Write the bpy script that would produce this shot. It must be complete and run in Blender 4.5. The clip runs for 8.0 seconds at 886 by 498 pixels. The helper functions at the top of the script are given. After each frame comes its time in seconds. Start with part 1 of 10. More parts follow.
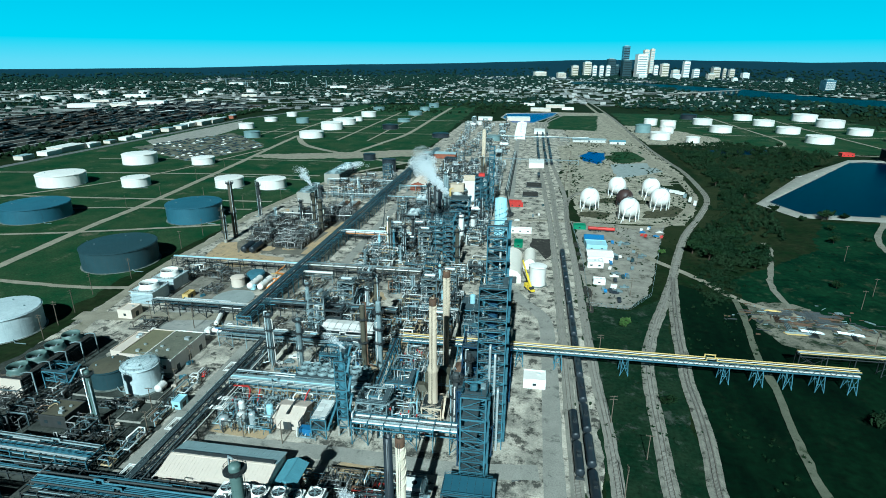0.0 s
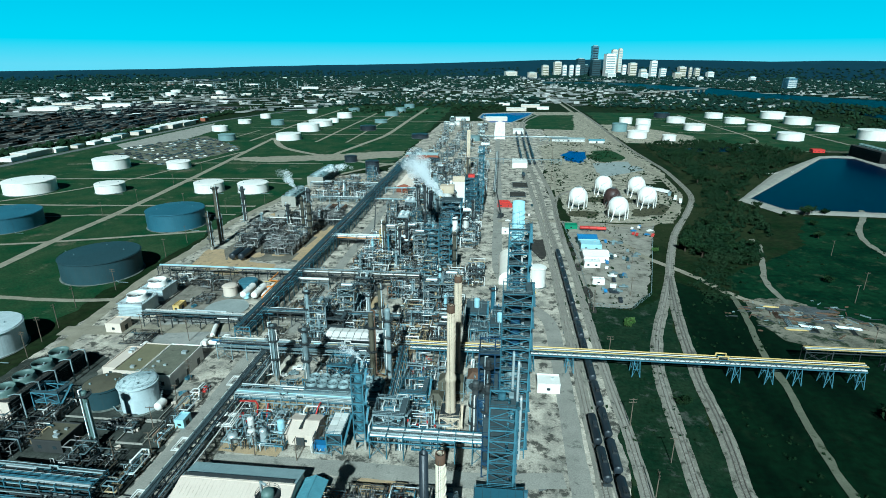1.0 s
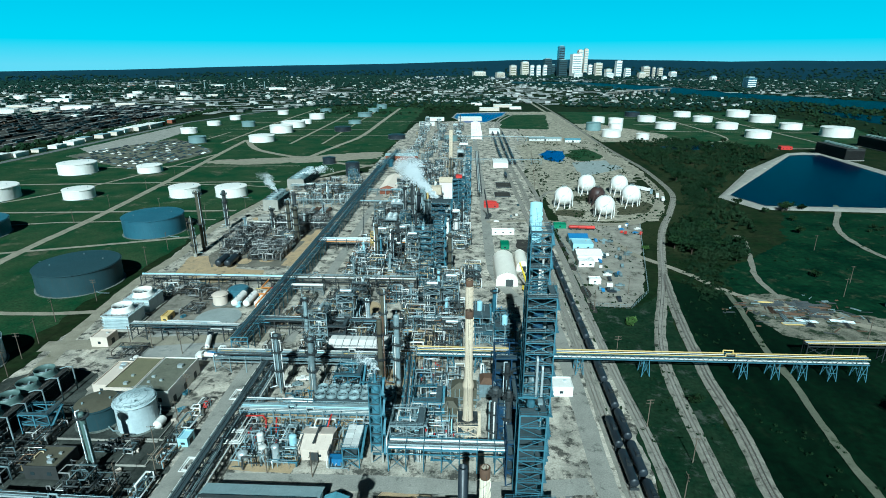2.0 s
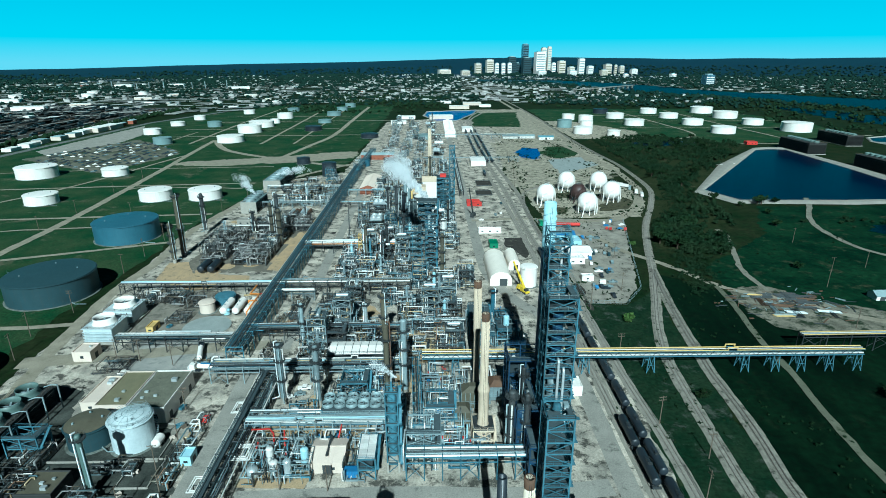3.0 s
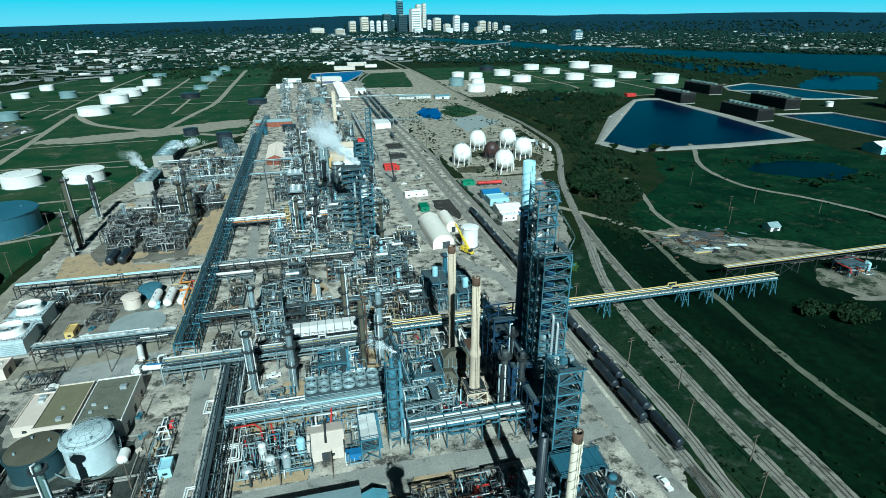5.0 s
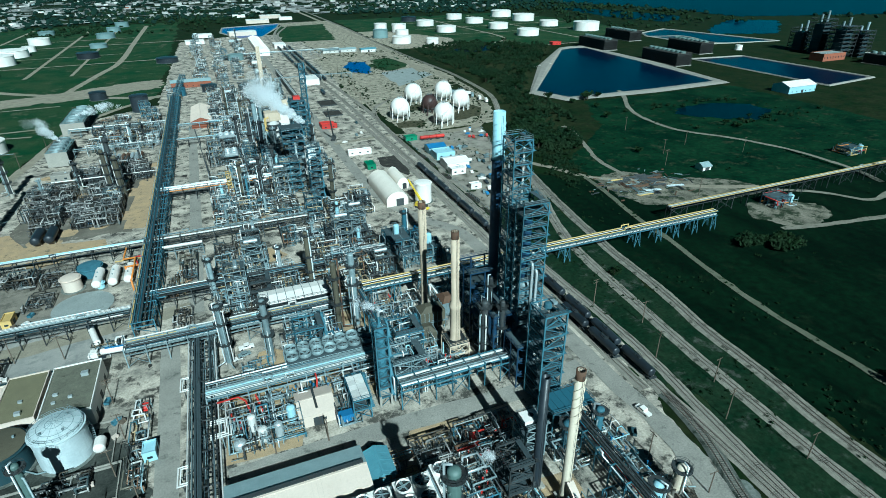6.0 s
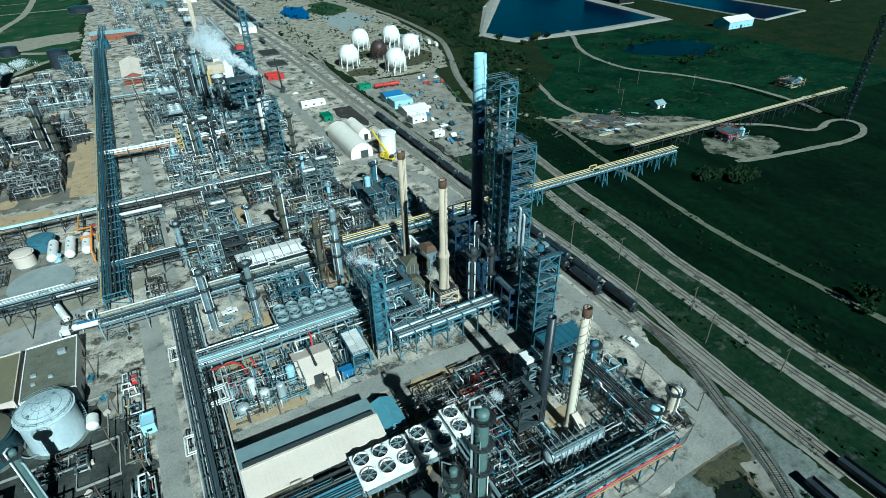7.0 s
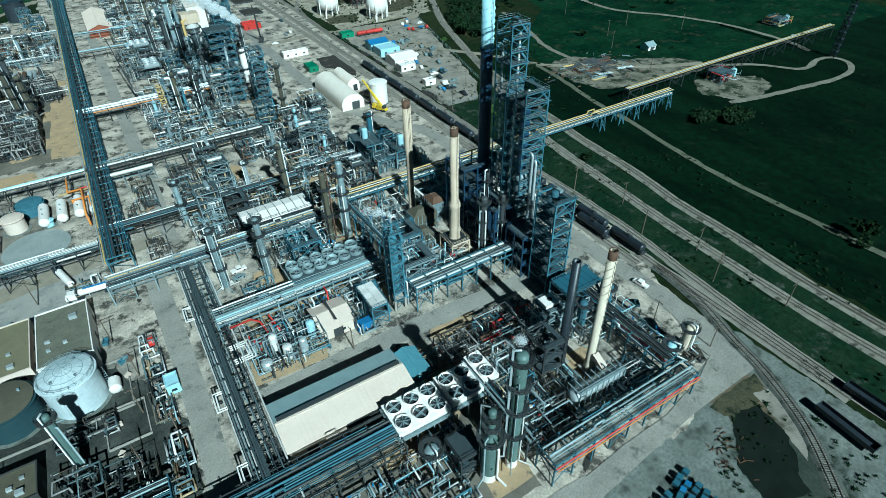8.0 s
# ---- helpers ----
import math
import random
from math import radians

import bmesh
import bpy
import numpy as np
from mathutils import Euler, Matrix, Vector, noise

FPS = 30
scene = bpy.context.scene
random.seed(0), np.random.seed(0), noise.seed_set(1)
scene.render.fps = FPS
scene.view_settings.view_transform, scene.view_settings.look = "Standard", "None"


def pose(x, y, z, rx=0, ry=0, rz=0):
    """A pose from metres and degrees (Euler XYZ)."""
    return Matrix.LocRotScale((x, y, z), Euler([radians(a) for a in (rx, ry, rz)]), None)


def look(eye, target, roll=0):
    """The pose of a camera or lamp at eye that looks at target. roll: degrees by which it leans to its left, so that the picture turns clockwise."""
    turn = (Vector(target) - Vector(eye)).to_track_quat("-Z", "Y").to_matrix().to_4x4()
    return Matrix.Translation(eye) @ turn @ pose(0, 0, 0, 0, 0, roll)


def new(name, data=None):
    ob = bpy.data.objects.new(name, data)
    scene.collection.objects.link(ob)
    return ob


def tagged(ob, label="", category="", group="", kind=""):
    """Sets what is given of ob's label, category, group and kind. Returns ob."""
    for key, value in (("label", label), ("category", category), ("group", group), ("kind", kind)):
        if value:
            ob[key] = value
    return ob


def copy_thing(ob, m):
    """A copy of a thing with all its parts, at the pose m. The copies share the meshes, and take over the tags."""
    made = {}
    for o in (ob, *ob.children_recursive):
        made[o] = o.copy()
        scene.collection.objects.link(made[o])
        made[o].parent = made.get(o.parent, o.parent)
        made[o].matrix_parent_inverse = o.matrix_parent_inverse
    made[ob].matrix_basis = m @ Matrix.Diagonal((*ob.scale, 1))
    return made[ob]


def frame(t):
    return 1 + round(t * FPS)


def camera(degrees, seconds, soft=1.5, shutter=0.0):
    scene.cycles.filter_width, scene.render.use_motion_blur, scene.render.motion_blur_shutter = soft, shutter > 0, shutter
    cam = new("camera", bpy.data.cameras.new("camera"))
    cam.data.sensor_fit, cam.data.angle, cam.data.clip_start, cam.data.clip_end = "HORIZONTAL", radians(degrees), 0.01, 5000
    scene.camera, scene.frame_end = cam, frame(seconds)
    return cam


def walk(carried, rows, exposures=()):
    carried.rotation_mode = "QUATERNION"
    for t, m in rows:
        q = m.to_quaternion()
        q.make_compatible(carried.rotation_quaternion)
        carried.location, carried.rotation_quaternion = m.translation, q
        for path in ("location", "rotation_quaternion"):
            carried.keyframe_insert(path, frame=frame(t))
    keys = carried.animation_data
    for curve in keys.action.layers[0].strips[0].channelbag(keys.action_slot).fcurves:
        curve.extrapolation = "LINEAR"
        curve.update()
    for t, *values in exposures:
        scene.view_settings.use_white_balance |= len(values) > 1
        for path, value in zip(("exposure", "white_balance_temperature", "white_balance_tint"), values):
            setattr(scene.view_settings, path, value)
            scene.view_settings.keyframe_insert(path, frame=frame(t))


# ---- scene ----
EXPOSURES = [(0.0, 0.42, 4850, -14), (4.5, 0.4, 4850, -14), (8.0, 0.36, 4800, -14)]
cam = camera(78.0, 8.0, soft=0.45)
PATH = [
    (0, (-0.38, 1.19, 127.15), (-15.13, 94.42, 94.12), 0.2),
    (0.5, (-8.25, 2.86, 127.06), (-20.43, 96.47, 94.06), 0.1),
    (1, (-15.85, 4.76, 126.99), (-25.72, 98.65, 94.01), 0.0),
    (1.5, (-23.86, 6.66, 126.81), (-31.10, 100.81, 93.89), -0.0),
    (3, (-46.72, 13.41, 126.15), (-45.08, 107.71, 92.91), -0.1),
    (3.5, (-54.26, 15.71, 126.18), (-49.42, 109.64, 92.21), -0.1),
    (4, (-61.37, 17.98, 125.86), (-52.17, 111.18, 90.79), -0.2),
    (4.5, (-68.79, 20.01, 125.79), (-53.70, 111.73, 88.91), -0.3),
    (6, (-91.08, 27.44, 125.00), (-58.46, 109.57, 78.20), -0.7),
    (6.5, (-97.40, 30.58, 124.47), (-60.68, 108.54, 73.74), -0.8),
    (7, (-103.25, 33.84, 124.47), (-63.78, 107.66, 69.76), -0.9),
    (7.5, (-108.57, 37.01, 124.11), (-67.88, 107.27, 65.73), -1.1),
    (8, (-113.46, 39.64, 123.48), (-72.93, 107.07, 61.76), -1.3),
]
walk(cam, [(t, look(eye, target, roll)) for t, eye, target, roll in PATH], EXPOSURES)

# ---- world and sun ----
world = bpy.data.worlds.new("sky")
scene.world = world
world.use_nodes = True
wn = world.node_tree
wn.nodes.clear()
sky = wn.nodes.new("ShaderNodeTexSky")
sky.sky_type, sky.sun_disc = "NISHITA", False
sky.sun_elevation, sky.sun_rotation = radians(36.5), radians(182)
sky.altitude, sky.air_density, sky.dust_density, sky.ozone_density = 150, 1.0, 0.6, 1.0
wtint = wn.nodes.new("ShaderNodeMix")
wtint.data_type, wtint.blend_type = "RGBA", "MULTIPLY"
wtint.inputs["Factor"].default_value = 1.0
wtint.inputs["B"].default_value = (0.003, 0.028, 0.050, 1)
wback = wn.nodes.new("ShaderNodeBackground")
wback.inputs["Strength"].default_value = 0.05
wout = wn.nodes.new("ShaderNodeOutputWorld")
wn.links.new(sky.outputs[0], wtint.inputs["A"])
wn.links.new(wtint.outputs["Result"], wback.inputs["Color"])
wn.links.new(wback.outputs[0], wout.inputs[0])

sun_data = bpy.data.lights.new("sun", "SUN")
sun_data.energy, sun_data.angle, sun_data.color = 5.0, radians(0.5), (1.0, 0.95, 0.86)
sun = new("sun", sun_data)
sun.matrix_world = look((0, -780, 610), (0, 0, 0))
sun.rotation_euler = (radians(53.5), 0, radians(-1))


# far sky behind the horizon
skymat = bpy.data.materials.new("far_sky")
skymat.use_nodes = True
kn = skymat.node_tree
kn.nodes.clear()
kpos, ksep, kramp, kem, kout = (kn.nodes.new(n) for n in ("ShaderNodeNewGeometry", "ShaderNodeSeparateXYZ", "ShaderNodeValToRGB", "ShaderNodeEmission", "ShaderNodeOutputMaterial"))
kmap = kn.nodes.new("ShaderNodeMapRange")
kmap.inputs["From Min"].default_value, kmap.inputs["From Max"].default_value = 90, 720
kn.links.new(kpos.outputs["Position"], ksep.inputs[0])
kn.links.new(ksep.outputs["Z"], kmap.inputs["Value"])
kn.links.new(kmap.outputs[0], kramp.inputs["Fac"])
kramp.color_ramp.elements[0].color = (0.205, 0.505, 0.56, 1)
kramp.color_ramp.elements[1].color = (0.007, 0.385, 0.50, 1)
mid = kramp.color_ramp.elements.new(0.35)
mid.color = (0.066, 0.475, 0.555, 1)
kn.links.new(kramp.outputs["Color"], kem.inputs["Color"])
kn.links.new(kem.outputs[0], kout.inputs[0])
kv = [(-57 + 4850 * math.sin(radians(a)), 20 + 4850 * math.cos(radians(a)), z) for z in (-20, 900) for a in range(-57, 70, 3)]
kc = len(kv) // 2
km = bpy.data.meshes.new("backdrop")
km.from_pydata(kv, [], [(i, i + 1, kc + i + 1, kc + i) for i in range(kc - 1)])
km.materials.append(skymat)
tagged(new("backdrop", km), "pale cyan daylight sky above the horizon", kind="structure")

# ---- materials ----
def material(name, c1, c2=None, rough=0.6, metal=0.0, scale=0.4, fine=5.0, bump=0.15, depth=0.03, rust=None, streak=0.0, vary=0.12, sharp=0.25, squash=(1, 1, 1), blot=None, gloss=None, grit=0.16):
    """Two scales of noise between c1 and c2, a fine grain, optional rust or dirt streaks that run down, and a small change from piece to piece."""
    m = bpy.data.materials.new(name)
    m.use_nodes = True
    nt = m.node_tree
    bsdf = nt.nodes["Principled BSDF"]
    c2 = c2 or tuple(v * 0.7 for v in c1)
    pos = nt.nodes.new("ShaderNodeNewGeometry").outputs["Position"]

    def mapped(sx, sy, sz):
        mp = nt.nodes.new("ShaderNodeMapping")
        mp.inputs["Scale"].default_value = (sx, sy, sz)
        nt.links.new(pos, mp.inputs["Vector"])
        return mp.outputs[0]

    def noise_at(sc, vec, detail=4, roughness=0.6):
        n = nt.nodes.new("ShaderNodeTexNoise")
        n.inputs["Scale"].default_value, n.inputs["Detail"].default_value, n.inputs["Roughness"].default_value = sc, detail, roughness
        nt.links.new(vec, n.inputs["Vector"])
        return n.outputs["Fac"]

    def ramp(fac, lo, hi, a=0.0, b=1.0):
        r = nt.nodes.new("ShaderNodeMapRange")
        for key, value in (("From Min", lo), ("From Max", hi), ("To Min", a), ("To Max", b)):
            r.inputs[key].default_value = value
        nt.links.new(fac, r.inputs["Value"])
        return r.outputs[0]

    def mix(fac, a, b, kind="MIX"):
        x = nt.nodes.new("ShaderNodeMix")
        x.data_type, x.blend_type = "RGBA", kind
        if fac is None:
            x.inputs["Factor"].default_value = 1.0
        else:
            nt.links.new(fac, x.inputs["Factor"])
        for key, value in (("A", a), ("B", b)):
            if isinstance(value, tuple):
                x.inputs[key].default_value = (*value, 1)
            else:
                nt.links.new(value, x.inputs[key])
        return x.outputs["Result"]

    big = noise_at(scale, mapped(*squash), 5, 0.65)
    small = noise_at(fine, pos, 3, 0.6)
    col = mix(ramp(big, 0.5 - sharp, 0.5 + sharp), c1, c2)
    if blot:
        spot = noise_at(blot[1], pos, 6, 0.7)
        col = mix(ramp(spot, blot[2], blot[2] + 0.09, 0, 0.9), col, blot[0])
    if streak:
        run = noise_at(1.2, mapped(1, 1, 0.06), 3, 0.7)
        col = mix(ramp(run, 0.52, 0.72, 0, streak), col, rust or (0.16, 0.07, 0.03))
    grain = nt.nodes.new("ShaderNodeCombineColor")
    info = nt.nodes.new("ShaderNodeObjectInfo")
    add = nt.nodes.new("ShaderNodeMath")
    add.operation = "MULTIPLY"
    nt.links.new(ramp(small, 0.25, 0.75, 1 - grit, 1 + grit), add.inputs[0])
    nt.links.new(ramp(info.outputs["Random"], 0, 1, 1 - vary, 1 + vary), add.inputs[1])
    for k in range(3):
        nt.links.new(add.outputs[0], grain.inputs[k])
    col = mix(None, col, grain.outputs[0], "MULTIPLY")
    nt.links.new(col, bsdf.inputs["Base Color"])
    bsdf.inputs["Metallic"].default_value = metal
    bsdf.inputs["Specular IOR Level"].default_value = gloss if gloss is not None else (0.05 if rough > 0.8 else 0.25 if rough > 0.55 else 0.45)
    nt.links.new(ramp(small, 0.3, 0.7, max(rough - 0.08, 0.02), min(rough + 0.1, 1)), bsdf.inputs["Roughness"])
    if bump:
        bp = nt.nodes.new("ShaderNodeBump")
        bp.inputs["Strength"].default_value, bp.inputs["Distance"].default_value = bump, depth
        nt.links.new(small, bp.inputs["Height"])
        nt.links.new(bp.outputs[0], bsdf.inputs["Normal"])
    return m


GRASS = material("grass", (0.00595, 0.01785, 0.0051), (0.0187, 0.02465, 0.0102), 0.95, scale=0.05, fine=0.28, bump=0.6, depth=0.3, vary=0.0, sharp=0.16, blot=((0.0357, 0.034, 0.0187), 0.06, 0.62), grit=0.5)
FIELD = material("mown_grass", (0.0010, 0.0060, 0.0025), (0.0037, 0.0138, 0.0054), 0.95, scale=0.06, fine=0.33, bump=0.6, depth=0.2, vary=0.0, sharp=0.14, blot=((0.0062, 0.0140, 0.0062), 0.07, 0.58), squash=(1, 0.25, 1), grit=0.5)
SCRUB = material("scrub", (0.0119, 0.0221, 0.00765), (0.0306, 0.0357, 0.0153), 0.95, scale=0.05, fine=0.9, bump=0.8, depth=0.4, vary=0.0, blot=((0.07225, 0.06375, 0.03825), 0.09, 0.60))
SCRUBDARK = material("low_weeds", (0.012, 0.028, 0.011), (0.03, 0.042, 0.02), 0.95, scale=0.3, fine=2, bump=0.6, depth=0.2, vary=0.0, blot=((0.10, 0.095, 0.07), 0.4, 0.60))
YARD = material("yard_concrete", (0.53, 0.475, 0.39), (0.215, 0.203, 0.172), 0.9, scale=0.09, fine=1.6, bump=0.25, vary=0.0, sharp=0.13, blot=((0.045, 0.045, 0.039), 0.15, 0.505), grit=0.3)
GRAVEL = material("gravel", (0.32, 0.296, 0.248), (0.176, 0.164, 0.136), 0.95, scale=0.12, fine=2.5, bump=0.5, depth=0.08, vary=0.0, sharp=0.16, blot=((0.08, 0.076, 0.06), 0.12, 0.56))
SAND = material("clay_sand", (0.45, 0.325, 0.18), (0.30, 0.235, 0.155), 0.95, scale=0.2, fine=3, bump=0.4, vary=0.0, sharp=0.2, blot=((0.13, 0.115, 0.085), 0.22, 0.56), grit=0.25)
PAVING = material("road_concrete", (0.33, 0.315, 0.275), (0.215, 0.21, 0.185), 0.88, scale=0.1, fine=2, bump=0.15, vary=0.06, blot=((0.13, 0.13, 0.115), 0.16, 0.565), grit=0.22)
ASPHALT = material("asphalt", (0.16, 0.165, 0.16), (0.11, 0.115, 0.115), 0.9, scale=0.1, fine=3, bump=0.2, vary=0.05)
DIRT = material("dirt_road", (0.32, 0.288, 0.224), (0.192, 0.176, 0.132), 0.95, scale=0.15, fine=2, bump=0.4, depth=0.08, vary=0.0, blot=((0.128, 0.12, 0.08), 0.2, 0.60))
BALLAST = material("ballast", (0.306, 0.289, 0.238), (0.136, 0.1275, 0.1062), 0.95, scale=0.35, fine=6, bump=0.7, depth=0.08, vary=0.0, blot=((0.03825, 0.03825, 0.02975), 0.22, 0.54))
OILED = material("oil_stained_soil", (0.030, 0.029, 0.027), (0.06, 0.056, 0.048), 0.85, scale=0.3, fine=2, bump=0.3, vary=0.0, blot=((0.13, 0.12, 0.095), 0.15, 0.58))
PATCHY = material("bare_soil_and_grass", (0.40, 0.36, 0.28), (0.20, 0.185, 0.14), 0.95, scale=0.14, fine=1.5, bump=0.5, depth=0.1, vary=0.0, sharp=0.16, blot=((0.022, 0.032, 0.017), 0.17, 0.54), grit=0.4)
PATCHDIM = material("worn_soil_and_grass", (0.24, 0.222, 0.175), (0.10, 0.098, 0.075), 0.95, scale=0.1, fine=1.5, bump=0.5, depth=0.1, vary=0.0, sharp=0.16, blot=((0.012, 0.026, 0.012), 0.12, 0.49), grit=0.4)
TIE = material("creosoted_wood", (0.15, 0.142, 0.125), (0.23, 0.215, 0.185), 0.9, fine=8, vary=0.25)
RAIL = material("rail_steel", (0.20, 0.15, 0.11), (0.30, 0.27, 0.24), 0.5, 0.7, fine=3)
WATER = material("pond_water", (0.00119, 0.00578, 0.0204), (0.0017, 0.008075, 0.02635), 0.32, scale=0.01, fine=0.6, bump=0.7, depth=0.25, vary=0.0, gloss=0.03, grit=0.05)
LINER = material("pond_liner", (0.34, 0.323, 0.2805), (0.238, 0.2295, 0.204), 0.9, scale=0.1, fine=1.5, bump=0.4)
WHITE = material("white_paint", (0.83, 0.80, 0.75), (0.72, 0.69, 0.64), 0.5, scale=0.12, fine=2, bump=0.05, streak=0.18, rust=(0.42, 0.36, 0.28), vary=0.05, grit=0.05)
BLUEGREY = material("blue_grey_paint", (0.044, 0.125, 0.172), (0.031, 0.094, 0.134), 0.5, scale=0.1, fine=2, bump=0.05, streak=0.3, rust=(0.0255, 0.04675, 0.0578), vary=0.08, grit=0.05)
DARKTANK = material("dark_grey_paint", (0.0289, 0.0612, 0.0731), (0.0221, 0.0476, 0.0561), 0.6, scale=0.15, fine=2, bump=0.05, streak=0.35, rust=(0.051, 0.05525, 0.0527), vary=0.05, grit=0.05)
BLACK = material("black_paint", (0.014, 0.020, 0.027), (0.026, 0.033, 0.040), 0.42, scale=0.5, fine=4, bump=0.08, streak=0.15, rust=(0.035, 0.036, 0.04), vary=0.2)
RUSTY = material("rust_brown", (0.13, 0.075, 0.045), (0.075, 0.05, 0.036), 0.8, scale=0.4, fine=3, bump=0.2, streak=0.3)
DARKBROWN = material("dark_brown_paint", (0.055, 0.030, 0.026), (0.036, 0.022, 0.020), 0.5, scale=0.2, fine=2, streak=0.25, rust=(0.02, 0.016, 0.015), vary=0.05, grit=0.05)
# navy paint, also the dark blue of shaded steel by the lattice tower
NAVY = material("navy_paint", (0.018, 0.052, 0.105), (0.012, 0.036, 0.075), 0.5, scale=0.3, fine=3, streak=0.2, rust=(0.02, 0.03, 0.04), vary=0.15, grit=0.05)
DARKDIRT = material("dark_dirt", (0.192, 0.176, 0.144), (0.096, 0.088, 0.0704), 0.95, scale=0.1, fine=2, bump=0.5, depth=0.08, vary=0.0, blot=((0.272, 0.248, 0.208), 0.14, 0.57))
BALLASTDARK = material("oily_ballast", (0.30, 0.28, 0.235), (0.17, 0.162, 0.138), 0.95, scale=0.2, fine=5, bump=0.6, depth=0.08, vary=0.0, blot=((0.055, 0.055, 0.046), 0.2, 0.58))
OLIVE = material("olive_brown_paint", (0.105, 0.098, 0.068), (0.075, 0.07, 0.05), 0.65, scale=0.3, fine=3, streak=0.3, rust=(0.06, 0.04, 0.025))
STEEL = material("galvanised_steel", (0.31, 0.385, 0.40), (0.16, 0.215, 0.23), 0.55, 0.2, scale=0.5, fine=4, streak=0.3, rust=(0.11, 0.08, 0.06), vary=0.25, grit=0.05)
TEAL = material("blue_green_steel_paint", (0.082, 0.185, 0.235), (0.038, 0.098, 0.132), 0.6, 0.0, scale=0.5, fine=4, streak=0.25, rust=(0.04, 0.05, 0.05), vary=0.3, grit=0.05)
DARKSTEEL = material("weathered_dark_steel", (0.060, 0.070, 0.072), (0.045, 0.052, 0.055), 0.6, 0.3, scale=0.6, fine=4, streak=0.18, vary=0.25)
ALU = material("aluminium_cladding", (0.68, 0.74, 0.75), (0.52, 0.58, 0.59), 0.36, 0.55, scale=0.5, fine=3, bump=0.15, streak=0.2, rust=(0.25, 0.19, 0.13), vary=0.15, grit=0.05)
PIPEGREY = material("grey_pipe_paint", (0.25, 0.32, 0.33), (0.16, 0.21, 0.22), 0.55, 0.2, scale=0.6, fine=4, streak=0.2, vary=0.3)
PIPEWHITE = material("white_pipe_cladding", (0.74, 0.74, 0.71), (0.60, 0.59, 0.55), 0.5, 0.1, scale=0.6, fine=4, streak=0.25, rust=(0.30, 0.22, 0.14), vary=0.15, grit=0.05)
YELLOW = material("ochre_yellow_paint", (0.58, 0.41, 0.13), (0.46, 0.33, 0.13), 0.55, scale=0.6, fine=4, streak=0.2, rust=(0.25, 0.17, 0.09), vary=0.15, grit=0.06)
CRANEYELLOW = material("bright_yellow_paint", (0.74, 0.55, 0.03), (0.64, 0.46, 0.03), 0.45, fine=4, grit=0.05)
ORANGE = material("orange_paint", (0.65, 0.25, 0.04), (0.52, 0.19, 0.04), 0.5, fine=4)
RED = material("red_paint", (0.50, 0.035, 0.025), (0.38, 0.03, 0.025), 0.5, fine=4, vary=0.2, grit=0.05)
TANSTACK = material("buff_stack_paint", (0.594, 0.495, 0.369), (0.495, 0.405, 0.297), 0.75, scale=0.3, fine=3, bump=0.2, streak=0.4, rust=(0.243, 0.144, 0.072), vary=0.04, grit=0.05)
BUFF = material("buff_sheet_metal", (0.639, 0.5445, 0.459), (0.567, 0.4815, 0.405), 0.6, scale=0.2, fine=2, bump=0.05, streak=0.12, rust=(0.36, 0.234, 0.126), vary=0.06, grit=0.05)
GREYROOF = material("grey_sheet_roof", (0.33, 0.43, 0.44), (0.26, 0.34, 0.35), 0.55, 0.1, scale=0.3, fine=3, vary=0.06, streak=0.2, rust=(0.2, 0.24, 0.24), grit=0.05)
TEALROOF = material("faded_teal_sheet_roof", (0.135, 0.30, 0.36), (0.10, 0.235, 0.29), 0.55, scale=0.4, fine=3, streak=0.2, rust=(0.10, 0.16, 0.18), vary=0.06, grit=0.05)
OLIVEROOF = material("olive_gravel_roof", (0.185, 0.172, 0.105), (0.14, 0.132, 0.085), 0.95, scale=0.2, fine=4, bump=0.3, vary=0.06)
GREENGREY = material("grey_green_paint", (0.11, 0.165, 0.15), (0.08, 0.125, 0.115), 0.5, scale=0.3, fine=3, streak=0.25, rust=(0.05, 0.06, 0.05), grit=0.05)
CREAM = material("cream_stack_paint", (0.66, 0.59, 0.46), (0.58, 0.51, 0.40), 0.7, scale=0.3, fine=3, streak=0.35, rust=(0.32, 0.22, 0.13), vary=0.04, grit=0.06)
BRICK = material("red_brown_brick", (0.30, 0.11, 0.065), (0.22, 0.085, 0.055), 0.85, scale=0.5, fine=5)
WINDOW = material("dark_window_glass", (0.02, 0.03, 0.035), (0.03, 0.045, 0.05), 0.12, fine=2, bump=0.0)
CYAN = material("pale_blue_paint", (0.40, 0.62, 0.68), (0.33, 0.53, 0.60), 0.55, scale=0.3, fine=3, streak=0.12, rust=(0.25, 0.33, 0.35), vary=0.06, grit=0.05)
BLUEPAINT = material("blue_paint", (0.05, 0.19, 0.40), (0.04, 0.15, 0.32), 0.45, fine=3, vary=0.2, grit=0.05)
GREENPAINT = material("green_paint", (0.03, 0.20, 0.10), (0.03, 0.16, 0.08), 0.5, fine=3)
LEAF = material("leaves", (0.008, 0.024, 0.009), (0.022, 0.038, 0.015), 0.85, scale=0.25, fine=2.5, bump=0.4, depth=0.2, vary=0.35)
BARK = material("bark", (0.08, 0.06, 0.045), (0.05, 0.04, 0.03), 0.9, fine=8)
WOODPOLE = material("weathered_pole_wood", (0.16, 0.13, 0.10), (0.11, 0.09, 0.07), 0.9, fine=8)
TIMBERDARK = material("dark_louvre_board", (0.045, 0.047, 0.045), (0.03, 0.031, 0.03), 0.8, fine=3)


